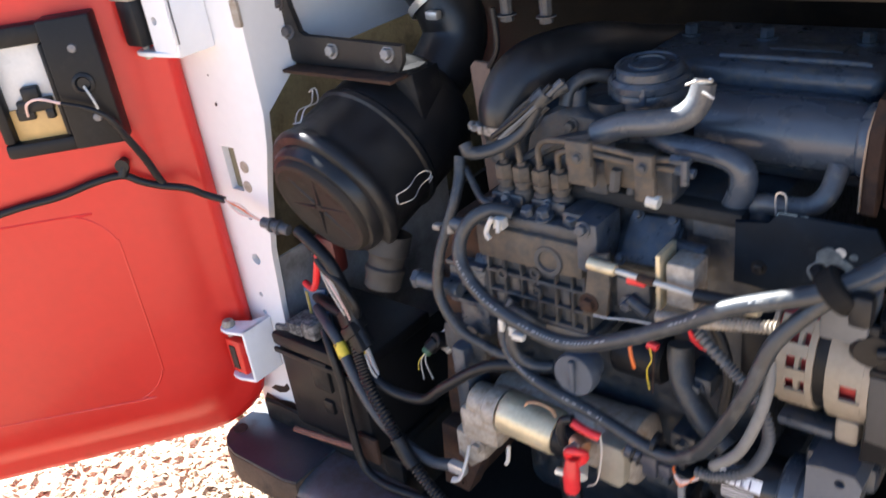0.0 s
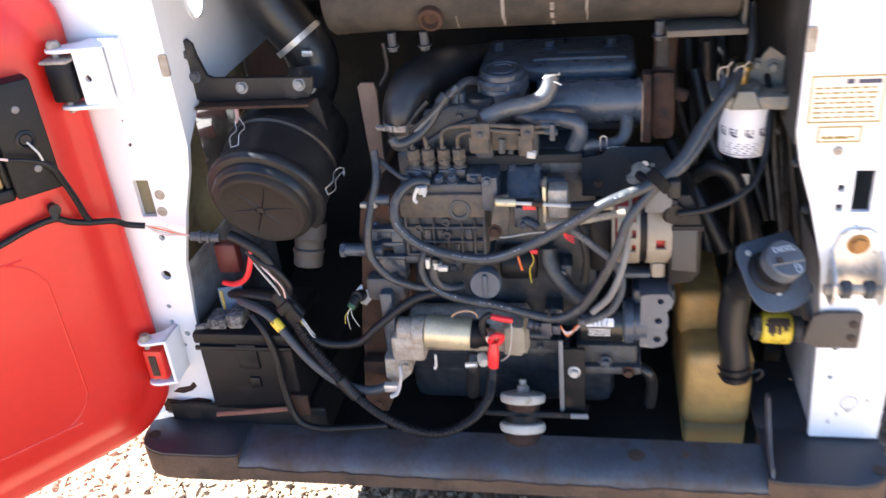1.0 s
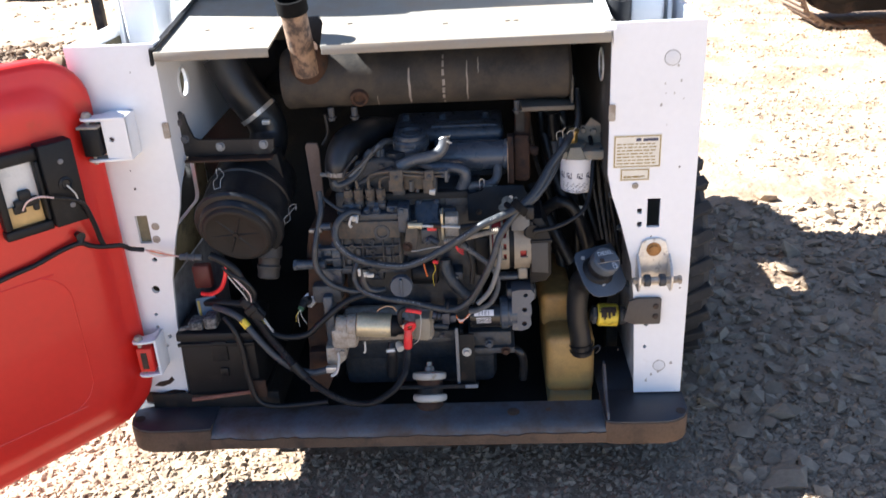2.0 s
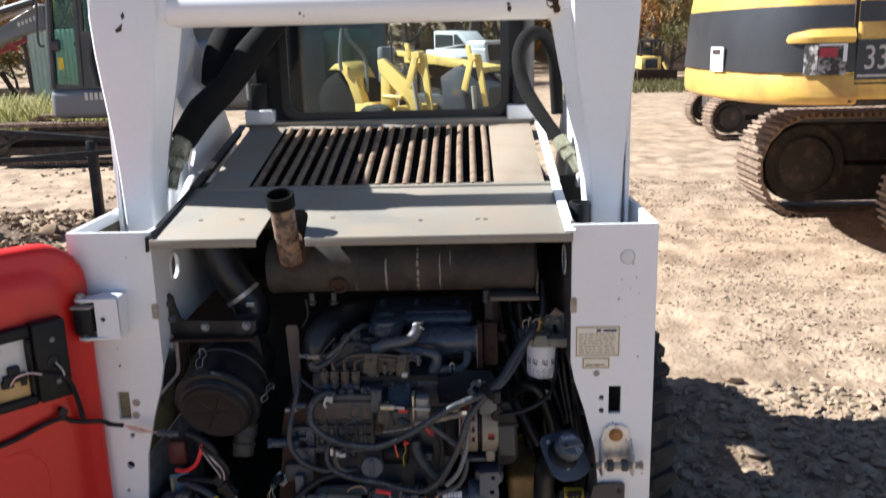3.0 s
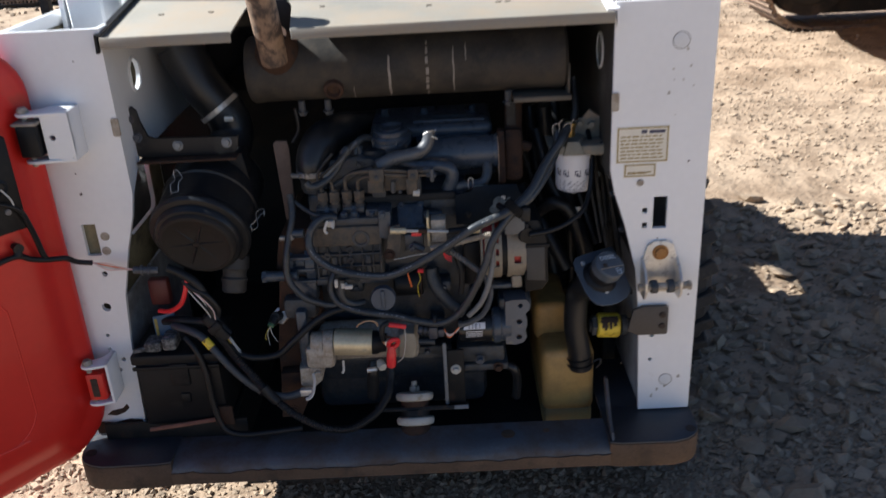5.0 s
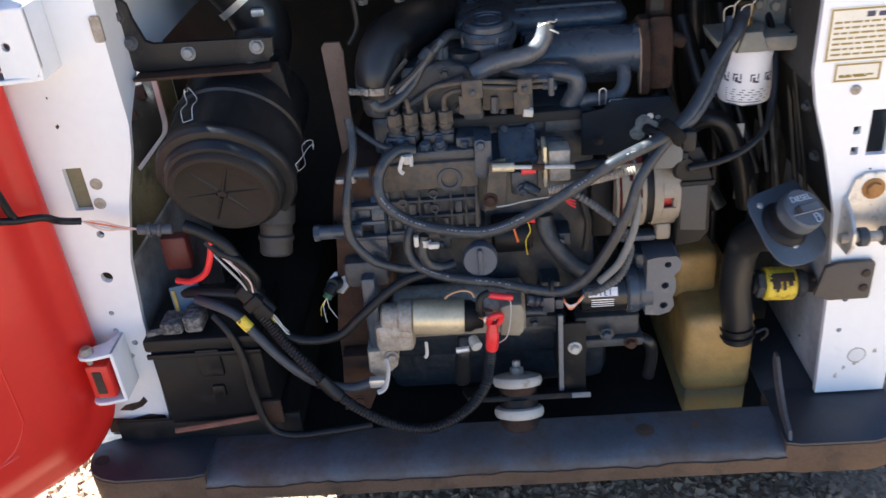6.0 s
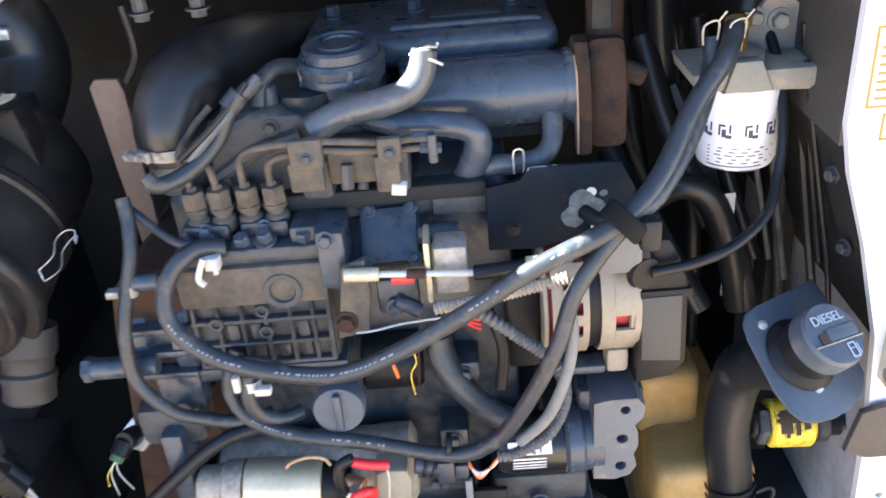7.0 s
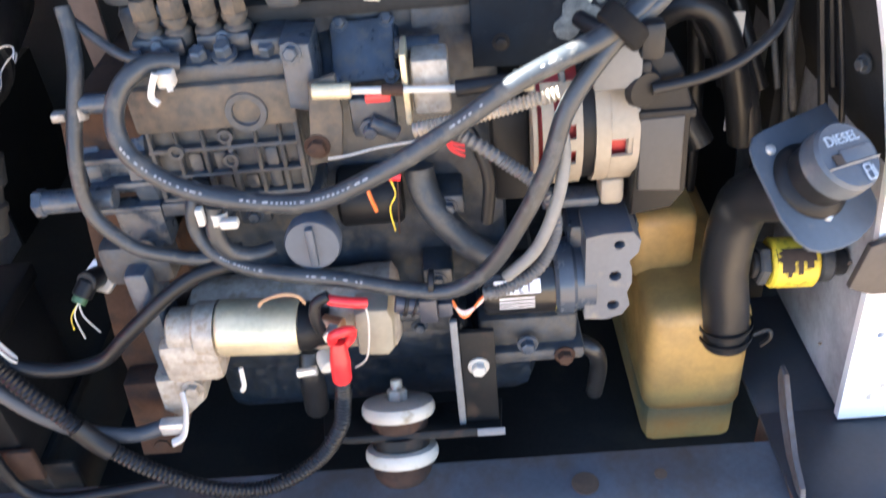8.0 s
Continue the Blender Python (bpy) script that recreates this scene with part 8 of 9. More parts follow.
face_plate("decal", (2.645, 3.943), (2.72, 3.9), 1.41, 1.612, DEC, cw, 0.014)
face_plate("decal", (2.72, 3.9), (2.9, 3.874), 1.41, 1.612, DEC, cw, 0.014)
face_plate("decal_rim", (2.72, 3.9), (2.9, 3.874), 1.605, 1.618, FILTERW, cw, 0.017)
face_plate("decal_rim", (2.875, 3.878), (2.9, 3.874), 1.5, 1.605, FILTERW, cw, 0.017)
face_plate("decal_patch", (2.725, 3.899), (2.84, 3.883), 1.53, 1.59, surface("dull_red_print", (0.4, 0.03, 0.05), 0.5, vary=0.5, scale=14), cw, 0.016)
face_plate("decal", (2.27, 4.8), (2.305, 4.6), 1.42, 1.6, FILTERW, cw, 0.018)
face_plate("decal_patch", (2.275, 4.765), (2.297, 4.645), 1.545, 1.583, CHIP, cw, 0.021)
for z in (1.47, 1.49, 1.51, 1.53):
    face_plate("print_bar", (2.277, 4.755), (2.297, 4.648), z, z + 0.007, EXG, cw, 0.021)
face_plate("decal_rim", (2.275, 4.765), (2.297, 4.645), 1.44, 1.448, EXG, cw, 0.021)
for y in (5.2, 4.3):
    e = [(x, z) for x, z in ((2.46, 2.03), (2.72, 2.03), (2.7, 2.13), (2.66, 2.2), (2.6, 2.215), (2.54, 2.18))]
    part("lifting_eye", Shape().plate([e, circle(2.62, 2.14, 0.04)], "y", y, y + 0.05), EXY, cw)
house = part("house", Shape().box((2.96, 3.86, 1.24), (7.2, 6.54, 2.07), 0.035, None, 3), EXY, ex, "yellow engine house with a black stripe")
part("stripe", Shape().box((2.96, 3.852, 1.375), (7.2, 3.862, 1.64), 0), EXK, house)
part("stripe", Shape().box((2.96, 3.853, 1.757), (7.2, 3.863, 1.893), 0), EXK, house)
part("shut_line", Shape().box((2.94, 3.88, 1.22), (2.962, 6.5, 2.06), 0), CHIP, house)
part("panel_joint", Shape().box((2.96, 3.856, 1.345), (7.2, 3.8605, 1.355), 0), CHIP, house)
nm = basis((3.185, 3.849, 1.515), (1, 0, 0), (0, 0, 1), (0, -1, 0)) @ Matrix.Scale(0.78, 4, (1, 0, 0))
writing("number", "330B", 0.225, nm, WIREW, house, 0.002)
part("underline", Shape().box((2.97, 3.846, 1.395), (5.0, 3.853, 1.41), 0), WIREW, house)
hood_rings = []
for x, z, i in ((2.86, 2.08, 0.06), (2.89, 2.15, 0.03), (2.98, 2.215, 0.0), (3.14, 2.275, 0.0), (3.36, 2.315, 0.0), (7.1, 2.315, 0.0)):
    y0, y1 = 4.0 + i, 6.32 - i
    hood_rings.append([(x, y0, 2.05), (x, y0 + 0.02, z - 0.08), (x, y0 + 0.1, z), (x, y1 - 0.1, z), (x, y1 - 0.02, z - 0.08), (x, y1, 2.05)])
part("engine_hood", Shape().ring(hood_rings), EXK, ex, "glossy black engine hood")
for y in (4.7, 5.35):
    part("hood_seam", Shape().box((2.855, y, 2.06), (2.885, y + 0.015, 2.15), 0.003), CHIP, ex)
xp = part("exhaust_pipe", Shape().tube([(3.33, 4.6, 2.3), (3.33, 4.6, 2.44), (3.31, 4.6, 2.48), (3.25, 4.6, 2.54), (3.23, 4.6, 2.62), (3.23, 4.6, 2.75)], 0.052, 16), RUST, ex, "curved rusty exhaust pipe")
part("exhaust_bend", Shape().tube([(3.33, 4.6, 2.43), (3.31, 4.6, 2.48), (3.25, 4.6, 2.54), (3.23, 4.6, 2.62), (3.23, 4.6, 2.76)], 0.056, 16), EXK, xp)
part("under_frame", Shape().box((4.3, 4.6, 0.45), (6.8, 5.8, 1.1), 0.05).rod((4.9, 5.2, 1.0), (4.9, 5.2, 1.28), 0.65, 32), TRACKIN, ex)
track(ex, 3.1, 7.6, 6.3, 0.72, 0.93)
track(ex, 3.58, 7.9, 4.25, 0.72, 0.86)
ex2 = thing("excavator", (7.0, 13.0, 0), "dusty crawler undercarriage standing behind the large excavator", "excavator")
track(ex2, 4.62, 8.0, 12.4, 0.5, 0.66, 0.17)
track(ex2, 4.9, 8.3, 14.6, 0.5, 0.62, 0.17)
part("under_frame", Shape().box((5.0, 12.6, 0.35), (7.6, 14.1, 0.9), 0.05), TRACKIN, ex2)
part("upper", Shape().box((5.4, 12.4, 0.9), (8.5, 14.3, 1.5), 0.08), EXY, ex2)

# compact grey excavator
GLZ = glass("green_cab_glass", (0.6, 0.8, 0.73), 0.03)
DKG = surface("charcoal_machine_paint", (0.055, 0.058, 0.06), 0.4, vary=0.2, scale=3, bump=0.05, grain=30, dirt=(0.16, 0.14, 0.115), dirt_at=0.64)
ce = thing("compact_excavator", (-4.9, 11.6, 0), "grey compact excavator with a dark glazed cab and amber beacon", "excavator")
low = part("lower_body", Shape().box((-5.84, 10.93, 0.62), (-3.6, 12.6, 1.06), 0.1, None, 4), EXG, ce)
OUT = [(-5.83, 1.06), (-4.0, 1.06), (-3.95, 2.3), (-3.94, 2.72), (-4.0, 2.8), (-4.15, 2.85), (-4.8, 2.89), (-5.31, 2.87), (-5.55, 2.81), (-5.66, 2.72), (-5.71, 2.58)]
PANE1 = [(-5.76, 1.14), (-5.4, 1.12), (-5.34, 2.7), (-5.38, 2.74), (-5.55, 2.72), (-5.62, 2.66), (-5.66, 2.56)]
PANE2 = [(-5.25, 1.9), (-4.04, 1.9), (-4.02, 2.45), (-4.03, 2.7), (-4.08, 2.74), (-4.77, 2.8), (-5.17, 2.79), (-5.21, 2.74)]
cabb = part("cab", Shape().plate([OUT, PANE1, PANE2], "y", 11.0, 11.09), DKG, ce, "charcoal glazed operator cab")
part("cab_side", Shape().plate([OUT, PANE1, PANE2], "y", 12.36, 12.45), DKG, cabb)
part("cab_roof", Shape().ring([[(x, y, z) for x, z in OUT[3:] + [(-5.62, 2.55), (-5.5, 2.7), (-4.8, 2.78), (-4.1, 2.74), (-4.04, 2.65)]] for y in (10.98, 12.47)]), DKG, cabb)
part("front_post", Shape().tube([(-5.8, 11.0, 1.06), (-5.69, 11.0, 2.55), (-5.64, 11.02, 2.7)], 0.045, 8), DKG, cabb)
part("door_pane", Shape().plate([PANE1], "y", 11.04, 11.046), GLZ, cabb)
part("side_pane", Shape().plate([PANE2], "y", 11.04, 11.046), GLZ, cabb)
part("door_gap", Shape().tube([(-5.335, 10.995, 1.1), (-5.27, 10.995, 2.78)], 0.014, 6), EXK, cabb)
part("seat", Shape().box((-4.9, 11.4, 1.0), (-4.4, 11.9, 1.5), 0.06).box((-4.55, 11.4, 1.2), (-4.4, 11.9, 2.15), 0.06), EXK, cabb)
part("console", Shape().tube([(-5.45, 11.6, 1.1), (-5.5, 11.6, 1.5), (-5.4, 11.6, 1.75)], 0.04, 8).tube([(-5.65, 11.6, 1.72), (-5.3, 11.7, 1.8), (-5.05, 11.7, 1.7)], 0.03, 8), EXK, cabb)
part("yellow_tag", Shape().box((-5.68, 11.02, 1.35), (-5.6, 11.037, 1.53), 0), YELLOW, cabb)
part("door_lock", Shape().box((-5.76, 10.96, 1.62), (-5.6, 11.0, 1.8), 0.04, None, 3), EXK, cabb)
part("grab_rail", Shape().tube([(-5.82, 10.95, 1.7), (-5.88, 10.9, 1.78), (-5.82, 10.9, 2.42), (-5.76, 10.95, 2.46)], 0.018, 8), EXK, cabb)
part("rear_hose", Shape().tube([(-5.1, 10.93, 1.1), (-5.16, 10.93, 1.5), (-5.08, 10.93, 1.72), (-5.0, 10.93, 1.5)], 0.045, 8), EXK, cabb)
for i in range(5):
    part("print_bar", Shape().box((-5.3 + i * 0.075, 10.918, 0.9), (-5.25 + i * 0.075, 10.929, 1.01), 0), WIREW, low)
part("beacon", Shape().turn((-3.9, 11.2, 2.8), (0, 0, 1), [(0.09, 0), (0.1, 0.03), (0.095, 0.13), (0.05, 0.15)], 20), surface("amber_beacon", (0.95, 0.4, 0.02), 0.25, vary=0.05, bump=0), ce, "amber beacon")
part("beacon_post", Shape().turn((-3.85, 11.5, 1.6), (0, 0, 1), [(0.05, 0), (0.05, 1.16), (0.04, 1.22)], 12), DKG, ce)
part("tail", Shape().box((-4.2, 11.0, 0.72), (-2.6, 12.6, 1.75), 0.18, None, 4), EXG, ce)
bm_ = part("boom", Shape().plate([[(-5.9, 1.96), (-5.92, 2.3), (-6.02, 2.33), (-6.5, 2.06), (-8.4, 1.2), (-8.5, 1.0), (-6.52, 1.86)]], "y", 11.3, 11.6, 0.03), EXG, ce, "grey boom reaching forward")
part("boom_ram", Shape().rod((-6.02, 11.25, 2.37), (-7.2, 11.25, 2.05), 0.055, 14), EXK, bm_)
part("ram_rod", Shape().rod((-6.05, 11.22, 2.28), (-6.9, 11.22, 1.98), 0.022, 10), ALU, bm_)
for i in range(5):
    part("print_bar", Shape().box((-6.34 + i * 0.062, 11.285, 2.0 + i * 0.022), (-6.3 + i * 0.062, 11.297, 2.06 + i * 0.022), 0), WIREW, bm_)
track(ce, -6.9, -3.9, 10.9, 0.42, 0.55, 0.16)
track(ce, -6.9, -3.9, 12.5, 0.42, 0.55, 0.16)

# black attachment frame standing on the mud
af = thing("attachment_frame", (-3.6, 6.0, 0), "black steel attachment frame standing on the mud", "frame")
part("top_bar", Shape().tube([(-4.9, 6.0, 1.0), (-3.9, 6.0, 0.95), (-2.7, 6.0, 0.83)], 0.035, 4), CABBLK, af)
part("low_bar", Shape().tube([(-4.9, 5.9, 0.67), (-3.9, 5.9, 0.7), (-2.7, 5.9, 0.77)], 0.035, 4), CABBLK, af)
part("brace", Shape().tube([(-4.3, 6.0, 0.66), (-3.72, 6.0, 0.93)], 0.025, 4), CABBLK, af)
for x in (-4.6, -3.1, -2.75):
    part("leg", Shape().box((x - 0.04, 5.93, -0.05), (x + 0.04, 6.02, 0.86), 0.01), CABBLK, af)
    part("skid", Shape().box((x - 0.06, 5.7, -0.05), (x + 0.06, 6.4, 0.1), 0.01), CABBLK, af)

# backhoe loader and pickup beyond the cab
bl = thing("backhoe_loader", (-0.3, 14.0, 0), "yellow backhoe loader with its loader linkage turned sideways", "loader")
LY = surface("sunlit_loader_yellow", (0.86, 0.6, 0.17), 0.45, vary=0.12, scale=2, bump=0.05, grain=30, dirt=(0.4, 0.25, 0.1), dirt_at=0.64)
BKT = surface("worn_grey_bucket", (0.04, 0.045, 0.055), 0.5, vary=0.35, scale=2, dirt=(0.11, 0.075, 0.055), dirt_at=0.6)
DARKTY = surface("black_tractor_tyre", (0.014, 0.014, 0.014), 0.95, vary=0.3, scale=10, bump=0.3, spec=0.15)
part("fender", Shape().plate([[(-1.93, 1.2), (-1.8, 1.31), (-1.65, 1.35), (-1.5, 1.24), (-1.38, 1.01), (-1.26, 0.6), (-1.43, 0.6), (-1.53, 0.96), (-1.66, 1.2), (-1.8, 1.24)]], "y", 13.1, 13.7, 0.01), LY, bl)
part("rear_wheel", Shape().turn((-1.75, 13.25, 0.6), (0, 1, 0), [(0.2, 0), (0.42, 0.02), (0.57, 0.08), (0.58, 0.25), (0.57, 0.42), (0.42, 0.48)], 36), DARKTY, bl)
part("chassis", Shape().box((-1.44, 13.1, 0.2), (-1.09, 13.9, 0.62), 0.03), LY, bl)
part("frame", Shape().box((-0.72, 13.1, 0.3), (-0.34, 13.9, 0.57), 0.03), LY, bl)
part("engine_block", Shape().box((-1.1, 13.9, 0.3), (0.1, 14.7, 0.75), 0.05), BKT, bl)
part("front_wheel", Shape().turn((-0.9, 12.75, 0.35), (0, 1, 0), [(0.15, 0.03), (0.16, 0.0), (0.25, 0.0), (0.262, 0.02), (0.262, 0.3), (0.25, 0.32)], 30), surface("dusty_tyre", (0.04, 0.041, 0.04), 0.8, vary=0.3, scale=20), bl)
part("lift_arm", Shape().plate([[(-0.95, 1.37), (-0.84, 1.41), (-0.36, 0.98), (-0.13, 0.42), (-0.32, 0.42), (-0.49, 0.75), (-0.91, 1.15)]], "y", 13.05, 13.17, 0.02), LY, bl)
part("tower", Shape().plate([[(-0.98, 0.6), (-0.95, 1.36), (-0.86, 1.3), (-0.8, 1.1), (-0.79, 0.58)]], "y", 13.17, 13.35, 0.015), LY, bl)
part("lift_ram", Shape().rod((-0.83, 13.02, 0.75), (-0.49, 13.02, 0.73), 0.04, 12), LY, bl)
part("top_bar", Shape().plate([[(-0.92, 1.53), (-0.33, 1.46), (0.24, 1.28), (0.22, 1.22), (-0.37, 1.35), (-0.9, 1.44)]], "y", 13.6, 13.7, 0.01), LY, bl)
part("far_arm", Shape().plate([[(-0.9, 1.5), (-0.8, 1.45), (-0.4, 1.05), (-0.5, 1.0)]], "y", 13.75, 13.85, 0.01), LY, bl)
for k, (a, b, c, d) in enumerate((((-0.24, 1.47), (-0.14, 1.47), (-0.29, 0.88), (-0.4, 0.92)), ((-0.16, 1.47), (-0.05, 1.47), (0.06, 0.45), (-0.03, 0.43)),
                                  ((0.69, 1.38), (0.77, 1.38), (0.65, 0.86), (0.57, 0.9)), ((0.75, 1.43), (0.86, 1.42), (0.96, 0.62), (0.9, 0.62)),
                                  ((-0.38, 1.66), (-0.31, 1.66), (-0.27, 1.4), (-0.34, 1.4)), ((0.62, 1.61), (0.68, 1.61), (0.72, 1.38), (0.66, 1.38)))):
    y = 12.95 + 0.06 * (k % 2)
    part("link", Shape().plate([[a, b, c, d]], "y", y, y + 0.05, 0.006), LY, bl)
for x, z in ((-0.15, 1.46), (0.78, 1.41)):
    part("pivot", Shape().rod((x, 12.9, z), (x, 13.1, z), 0.06, 16), LY, bl)
for x0, z0, x1, z1 in ((-0.22, 1.0, -0.14, 0.45), (0.78, 0.95, 0.82, 0.4)):
    part("tilt_ram", Shape().rod((x0, 12.93, z0), (x1, 12.93, z1), 0.035, 12), ALU, bl)
part("bucket", Shape().plate([[(-0.02, 1.07), (0.24, 1.25), (0.42, 1.22), (0.55, 1.03), (0.81, 0.9), (0.81, 0.2), (0.06, 0.2)]], "y", 13.4, 14.2, 0.02), BKT, bl)
# added dark plate that only gives the linkage a dark background
part("engine_side", Shape().plate([[(-0.9, 1.3), (-0.33, 1.3), (0.3, 1.2), (0.9, 1.0), (0.9, 0.25), (-0.9, 0.25)]], "y", 14.0, 14.6, 0.02), TRACKIN, bl)
part("engine_hood", Shape().plate([[(-0.9, 1.3), (-0.9, 1.42), (-0.33, 1.36), (0.5, 1.22), (0.5, 1.12), (-0.33, 1.28)]], "y", 13.8, 14.6, 0.02), LY, bl)
part("bucket_edge", Shape().plate([[(-0.35, 0.46), (0.83, 0.41), (0.83, 0.25), (-0.39, 0.25)]], "y", 12.6, 12.7, 0.01), BKT, bl)
# widened and darkened to double as a backdrop for the dark yard behind
part("cab_back", Shape().plate([[(-2.6, 2.1), (-0.95, 2.1), (-0.95, 0.3), (-2.6, 0.3)]], "y", 15.4, 15.5), surface("grey_blue_cab_back", (0.07, 0.09, 0.1), 0.4, vary=0.3, scale=3), bl)
part("cab_pane", Shape().box((-2.1, 14.9, 1.0), (-1.2, 14.905, 1.95), 0), GLZ, bl)
part("seat", Shape().box((-1.75, 14.3, 0.9), (-1.3, 14.7, 1.15), 0.06).box((-1.75, 14.3, 1.1), (-1.62, 14.7, 1.6), 0.05), EXG, bl)
part("cab_post", Shape().tube([(-1.66, 13.9, 1.2), (-1.68, 13.9, 1.45), (-1.62, 13.9, 1.95)], 0.035, 8), EXG, bl)
part("cab_post", Shape().tube([(-1.2, 13.9, 0.8), (-1.23, 13.9, 1.4), (-1.5, 13.9, 1.75), (-1.55, 13.9, 1.95)], 0.03, 8), EXG, bl)
part("exhaust_pipe", Shape().rod((-1.13, 13.8, 0.8), (-1.13, 13.8, 1.95), 0.015, 8), EXK, bl)
# the backhoe stands turned towards the sun
turn_it = Matrix.Translation((-0.3, 13.1, 0)) @ Matrix.Rotation(radians(-33), 4, "Z") @ Matrix.Scale(1.2, 4, (1, 0, 0)) @ Matrix.Translation((0.3, -13.1, 0))
for piece in [c for c in bl.children if "cab_" not in c.name]:
    piece.data.transform(turn_it)
pk = thing("pickup_truck", (1.0, 37.0, 0), "white pickup truck parked beyond the loaders", "truck")
part("body", Shape().plate([[(-2.4, 0.55), (-2.4, 1.25), (-0.2, 1.3), (0.0, 1.28), (0.85, 1.28), (0.95, 0.5), (0.3, 0.45), (0.1, 0.95), (-0.3, 1.02), (-0.7, 0.9), (-0.85, 0.5)]], "y", 36.0, 37.9, 0.06), WHITE, pk)
part("hood", Shape().box((-0.2, 36.05, 1.2), (0.85, 37.85, 1.62), 0.12, None, 3), WHITE, pk)
part("cab", Shape().plate([[(-2.0, 1.2), (-0.1, 1.5), (-0.7, 2.05), (-2.0, 2.1)]], "y", 36.1, 37.8, 0.06), WHITE, pk)
part("side_window", Shape().plate([[(-1.9, 1.35), (-0.95, 1.42), (-0.95, 1.9), (-1.9, 1.95)]], "y", 36.08, 36.1), EXK, pk)
part("windscreen", Shape().plate([[(-0.85, 1.45), (-0.3, 1.5), (-0.7, 1.92), (-0.85, 1.93)]], "y", 36.07, 36.09), EXK, pk)
part("grille", Shape().box((0.8, 36.2, 0.7), (0.92, 37.7, 1.45), 0.03), EXK, pk)
part("bumper", Shape().box((0.85, 36.0, 0.45), (1.0, 37.9, 0.72), 0.04), ALU, pk)
wk = part("wheel", Shape().turn((-0.28, 35.95, 0.48), (0, 1, 0), [(0.2, 0.02), (0.38, 0.0), (0.45, 0.05), (0.45, 0.28)], 28), TYRE, pk)
part("rim", Shape().turn((-0.28, 35.94, 0.48), (0, 1, 0), [(0.0, 0.0), (0.18, 0.0), (0.22, 0.03)], 22), ALU, wk)

# the pickup stands at a slant, its flank to the sun
turn_it = Matrix.Translation((1.75, 36.6, 0)) @ Matrix.Rotation(radians(-35), 4, "Z") @ Matrix.Translation((-0.6, -36.0, 0))
for piece in pk.children_recursive:
    piece.data.transform(turn_it)

# dozer, stacked racks, trailer, shed and scrap in the distance
dz = thing("bulldozer", (7.9, 30.5, 0), "small yellow bulldozer with a dark blade at the wood's edge", "bulldozer")
part("blade", Shape().plate([[(7.24, 0.02), (8.69, 0.02), (8.69, 0.45), (7.24, 0.48)]], "y", 29.9, 30.05, 0.02), RUST, dz)
part("body", Shape().box((7.42, 30.2, 0.35), (8.15, 31.6, 0.92), 0.03), LY, dz)
part("grille", Shape().box((7.56, 30.16, 0.5), (8.02, 30.21, 0.84), 0.02), EXK, dz)
for x in (7.42, 8.12):
    for y in (30.4, 31.8):
        part("cab_post", Shape().box((x, y, 0.9), (x + 0.08, y + 0.08, 1.48), 0.01), EXK, dz)
part("cab_back", Shape().box((7.5, 31.7, 0.9), (8.12, 31.75, 1.2), 0.01), EXK, dz)
part("canopy", Shape().box((7.36, 30.3, 1.44), (8.24, 32.0, 1.52), 0.02), EXK, dz)
part("lift_ram", Shape().rod((8.2, 30.1, 0.7), (8.4, 30.0, 0.3), 0.05, 10), LY, dz)
part("track_side", Shape().plate([rounded(30.1, 0.0, 32.2, 0.5, 0.22)], "x", 7.1, 7.4), TRACKIN, dz)
part("track_side", Shape().plate([rounded(30.1, 0.0, 32.2, 0.5, 0.22)], "x", 8.2, 8.5), TRACKIN, dz)
rk = thing("rack_stack", (-9.3, 26.0, 0), "tall stack of rusty steel racks", "rack")
RACK = surface("dark_rusty_rack", (0.07, 0.04, 0.03), 0.85, vary=0.4, scale=6, bump=0.3)
for k in range(6):
    z0 = 0.1 + k * 0.9
    x0 = -10.45 if k < 5 else -9.86
    n = 6 if k < 5 else 5
    for y in (26.0, 27.0):
        for i in range(n):
            x = x0 + (-8.5 - x0) * i / (n - 1)
            part("post", Shape().box((x, y - 0.1, z0), (x + 0.15, y + 0.1, z0 + 0.9), 0.01), RACK, rk)
        for zz in (0.05, 0.5, 0.75):
            part("rail", Shape().box((x0, y - 0.12, z0 + zz), (-8.35, y + 0.12, z0 + zz + 0.13), 0.01), RACK, rk)
tr = thing("trailer", (-6.0, 22.5, 0), "grey steel trailer body with ribs", "trailer")
part("side", Shape().box((-9.0, 22.0, 1.0), (-4.4, 23.8, 3.0), 0.05), DKG, tr)
part("rim", Shape().box((-9.05, 21.95, 2.9), (-4.35, 23.85, 3.05), 0.02), surface("pale_grey_rail", (0.42, 0.44, 0.44), 0.5, vary=0.15), tr)
for i in range(7):
    part("rib", Shape().box((-8.9 + i * 0.72, 21.93, 1.0), (-8.8 + i * 0.72, 22.0, 2.9), 0.01), EXG, tr)
for x in (-8.0, -5.4):
    part("wheel", Shape().turn((x, 21.95, 0.5), (0, 1, 0), [(0.15, 0), (0.42, 0.0), (0.5, 0.05), (0.5, 0.28)], 28), TYRE, tr)
part("underframe", Shape().box((-8.8, 22.1, 0.6), (-4.6, 23.6, 1.0), 0.02), EXK, tr)
sh = thing("metal_sheet", (-7.6, 17.0, 0), "pale green corrugated metal panel standing upright", "panel")
cor = [(-8.82 + i * 0.05, 17.0 + 0.025 * (i % 2)) for i in range(48)]
part("sheet", Shape().plate([cor + [(x, y + 0.01) for x, y in cor[::-1]]], "z", 0.0, 2.12), surface("pale_green_sheet", (0.5, 0.58, 0.5), 0.5, vary=0.12, scale=3, dirt=(0.3, 0.22, 0.14), dirt_at=0.66), sh)
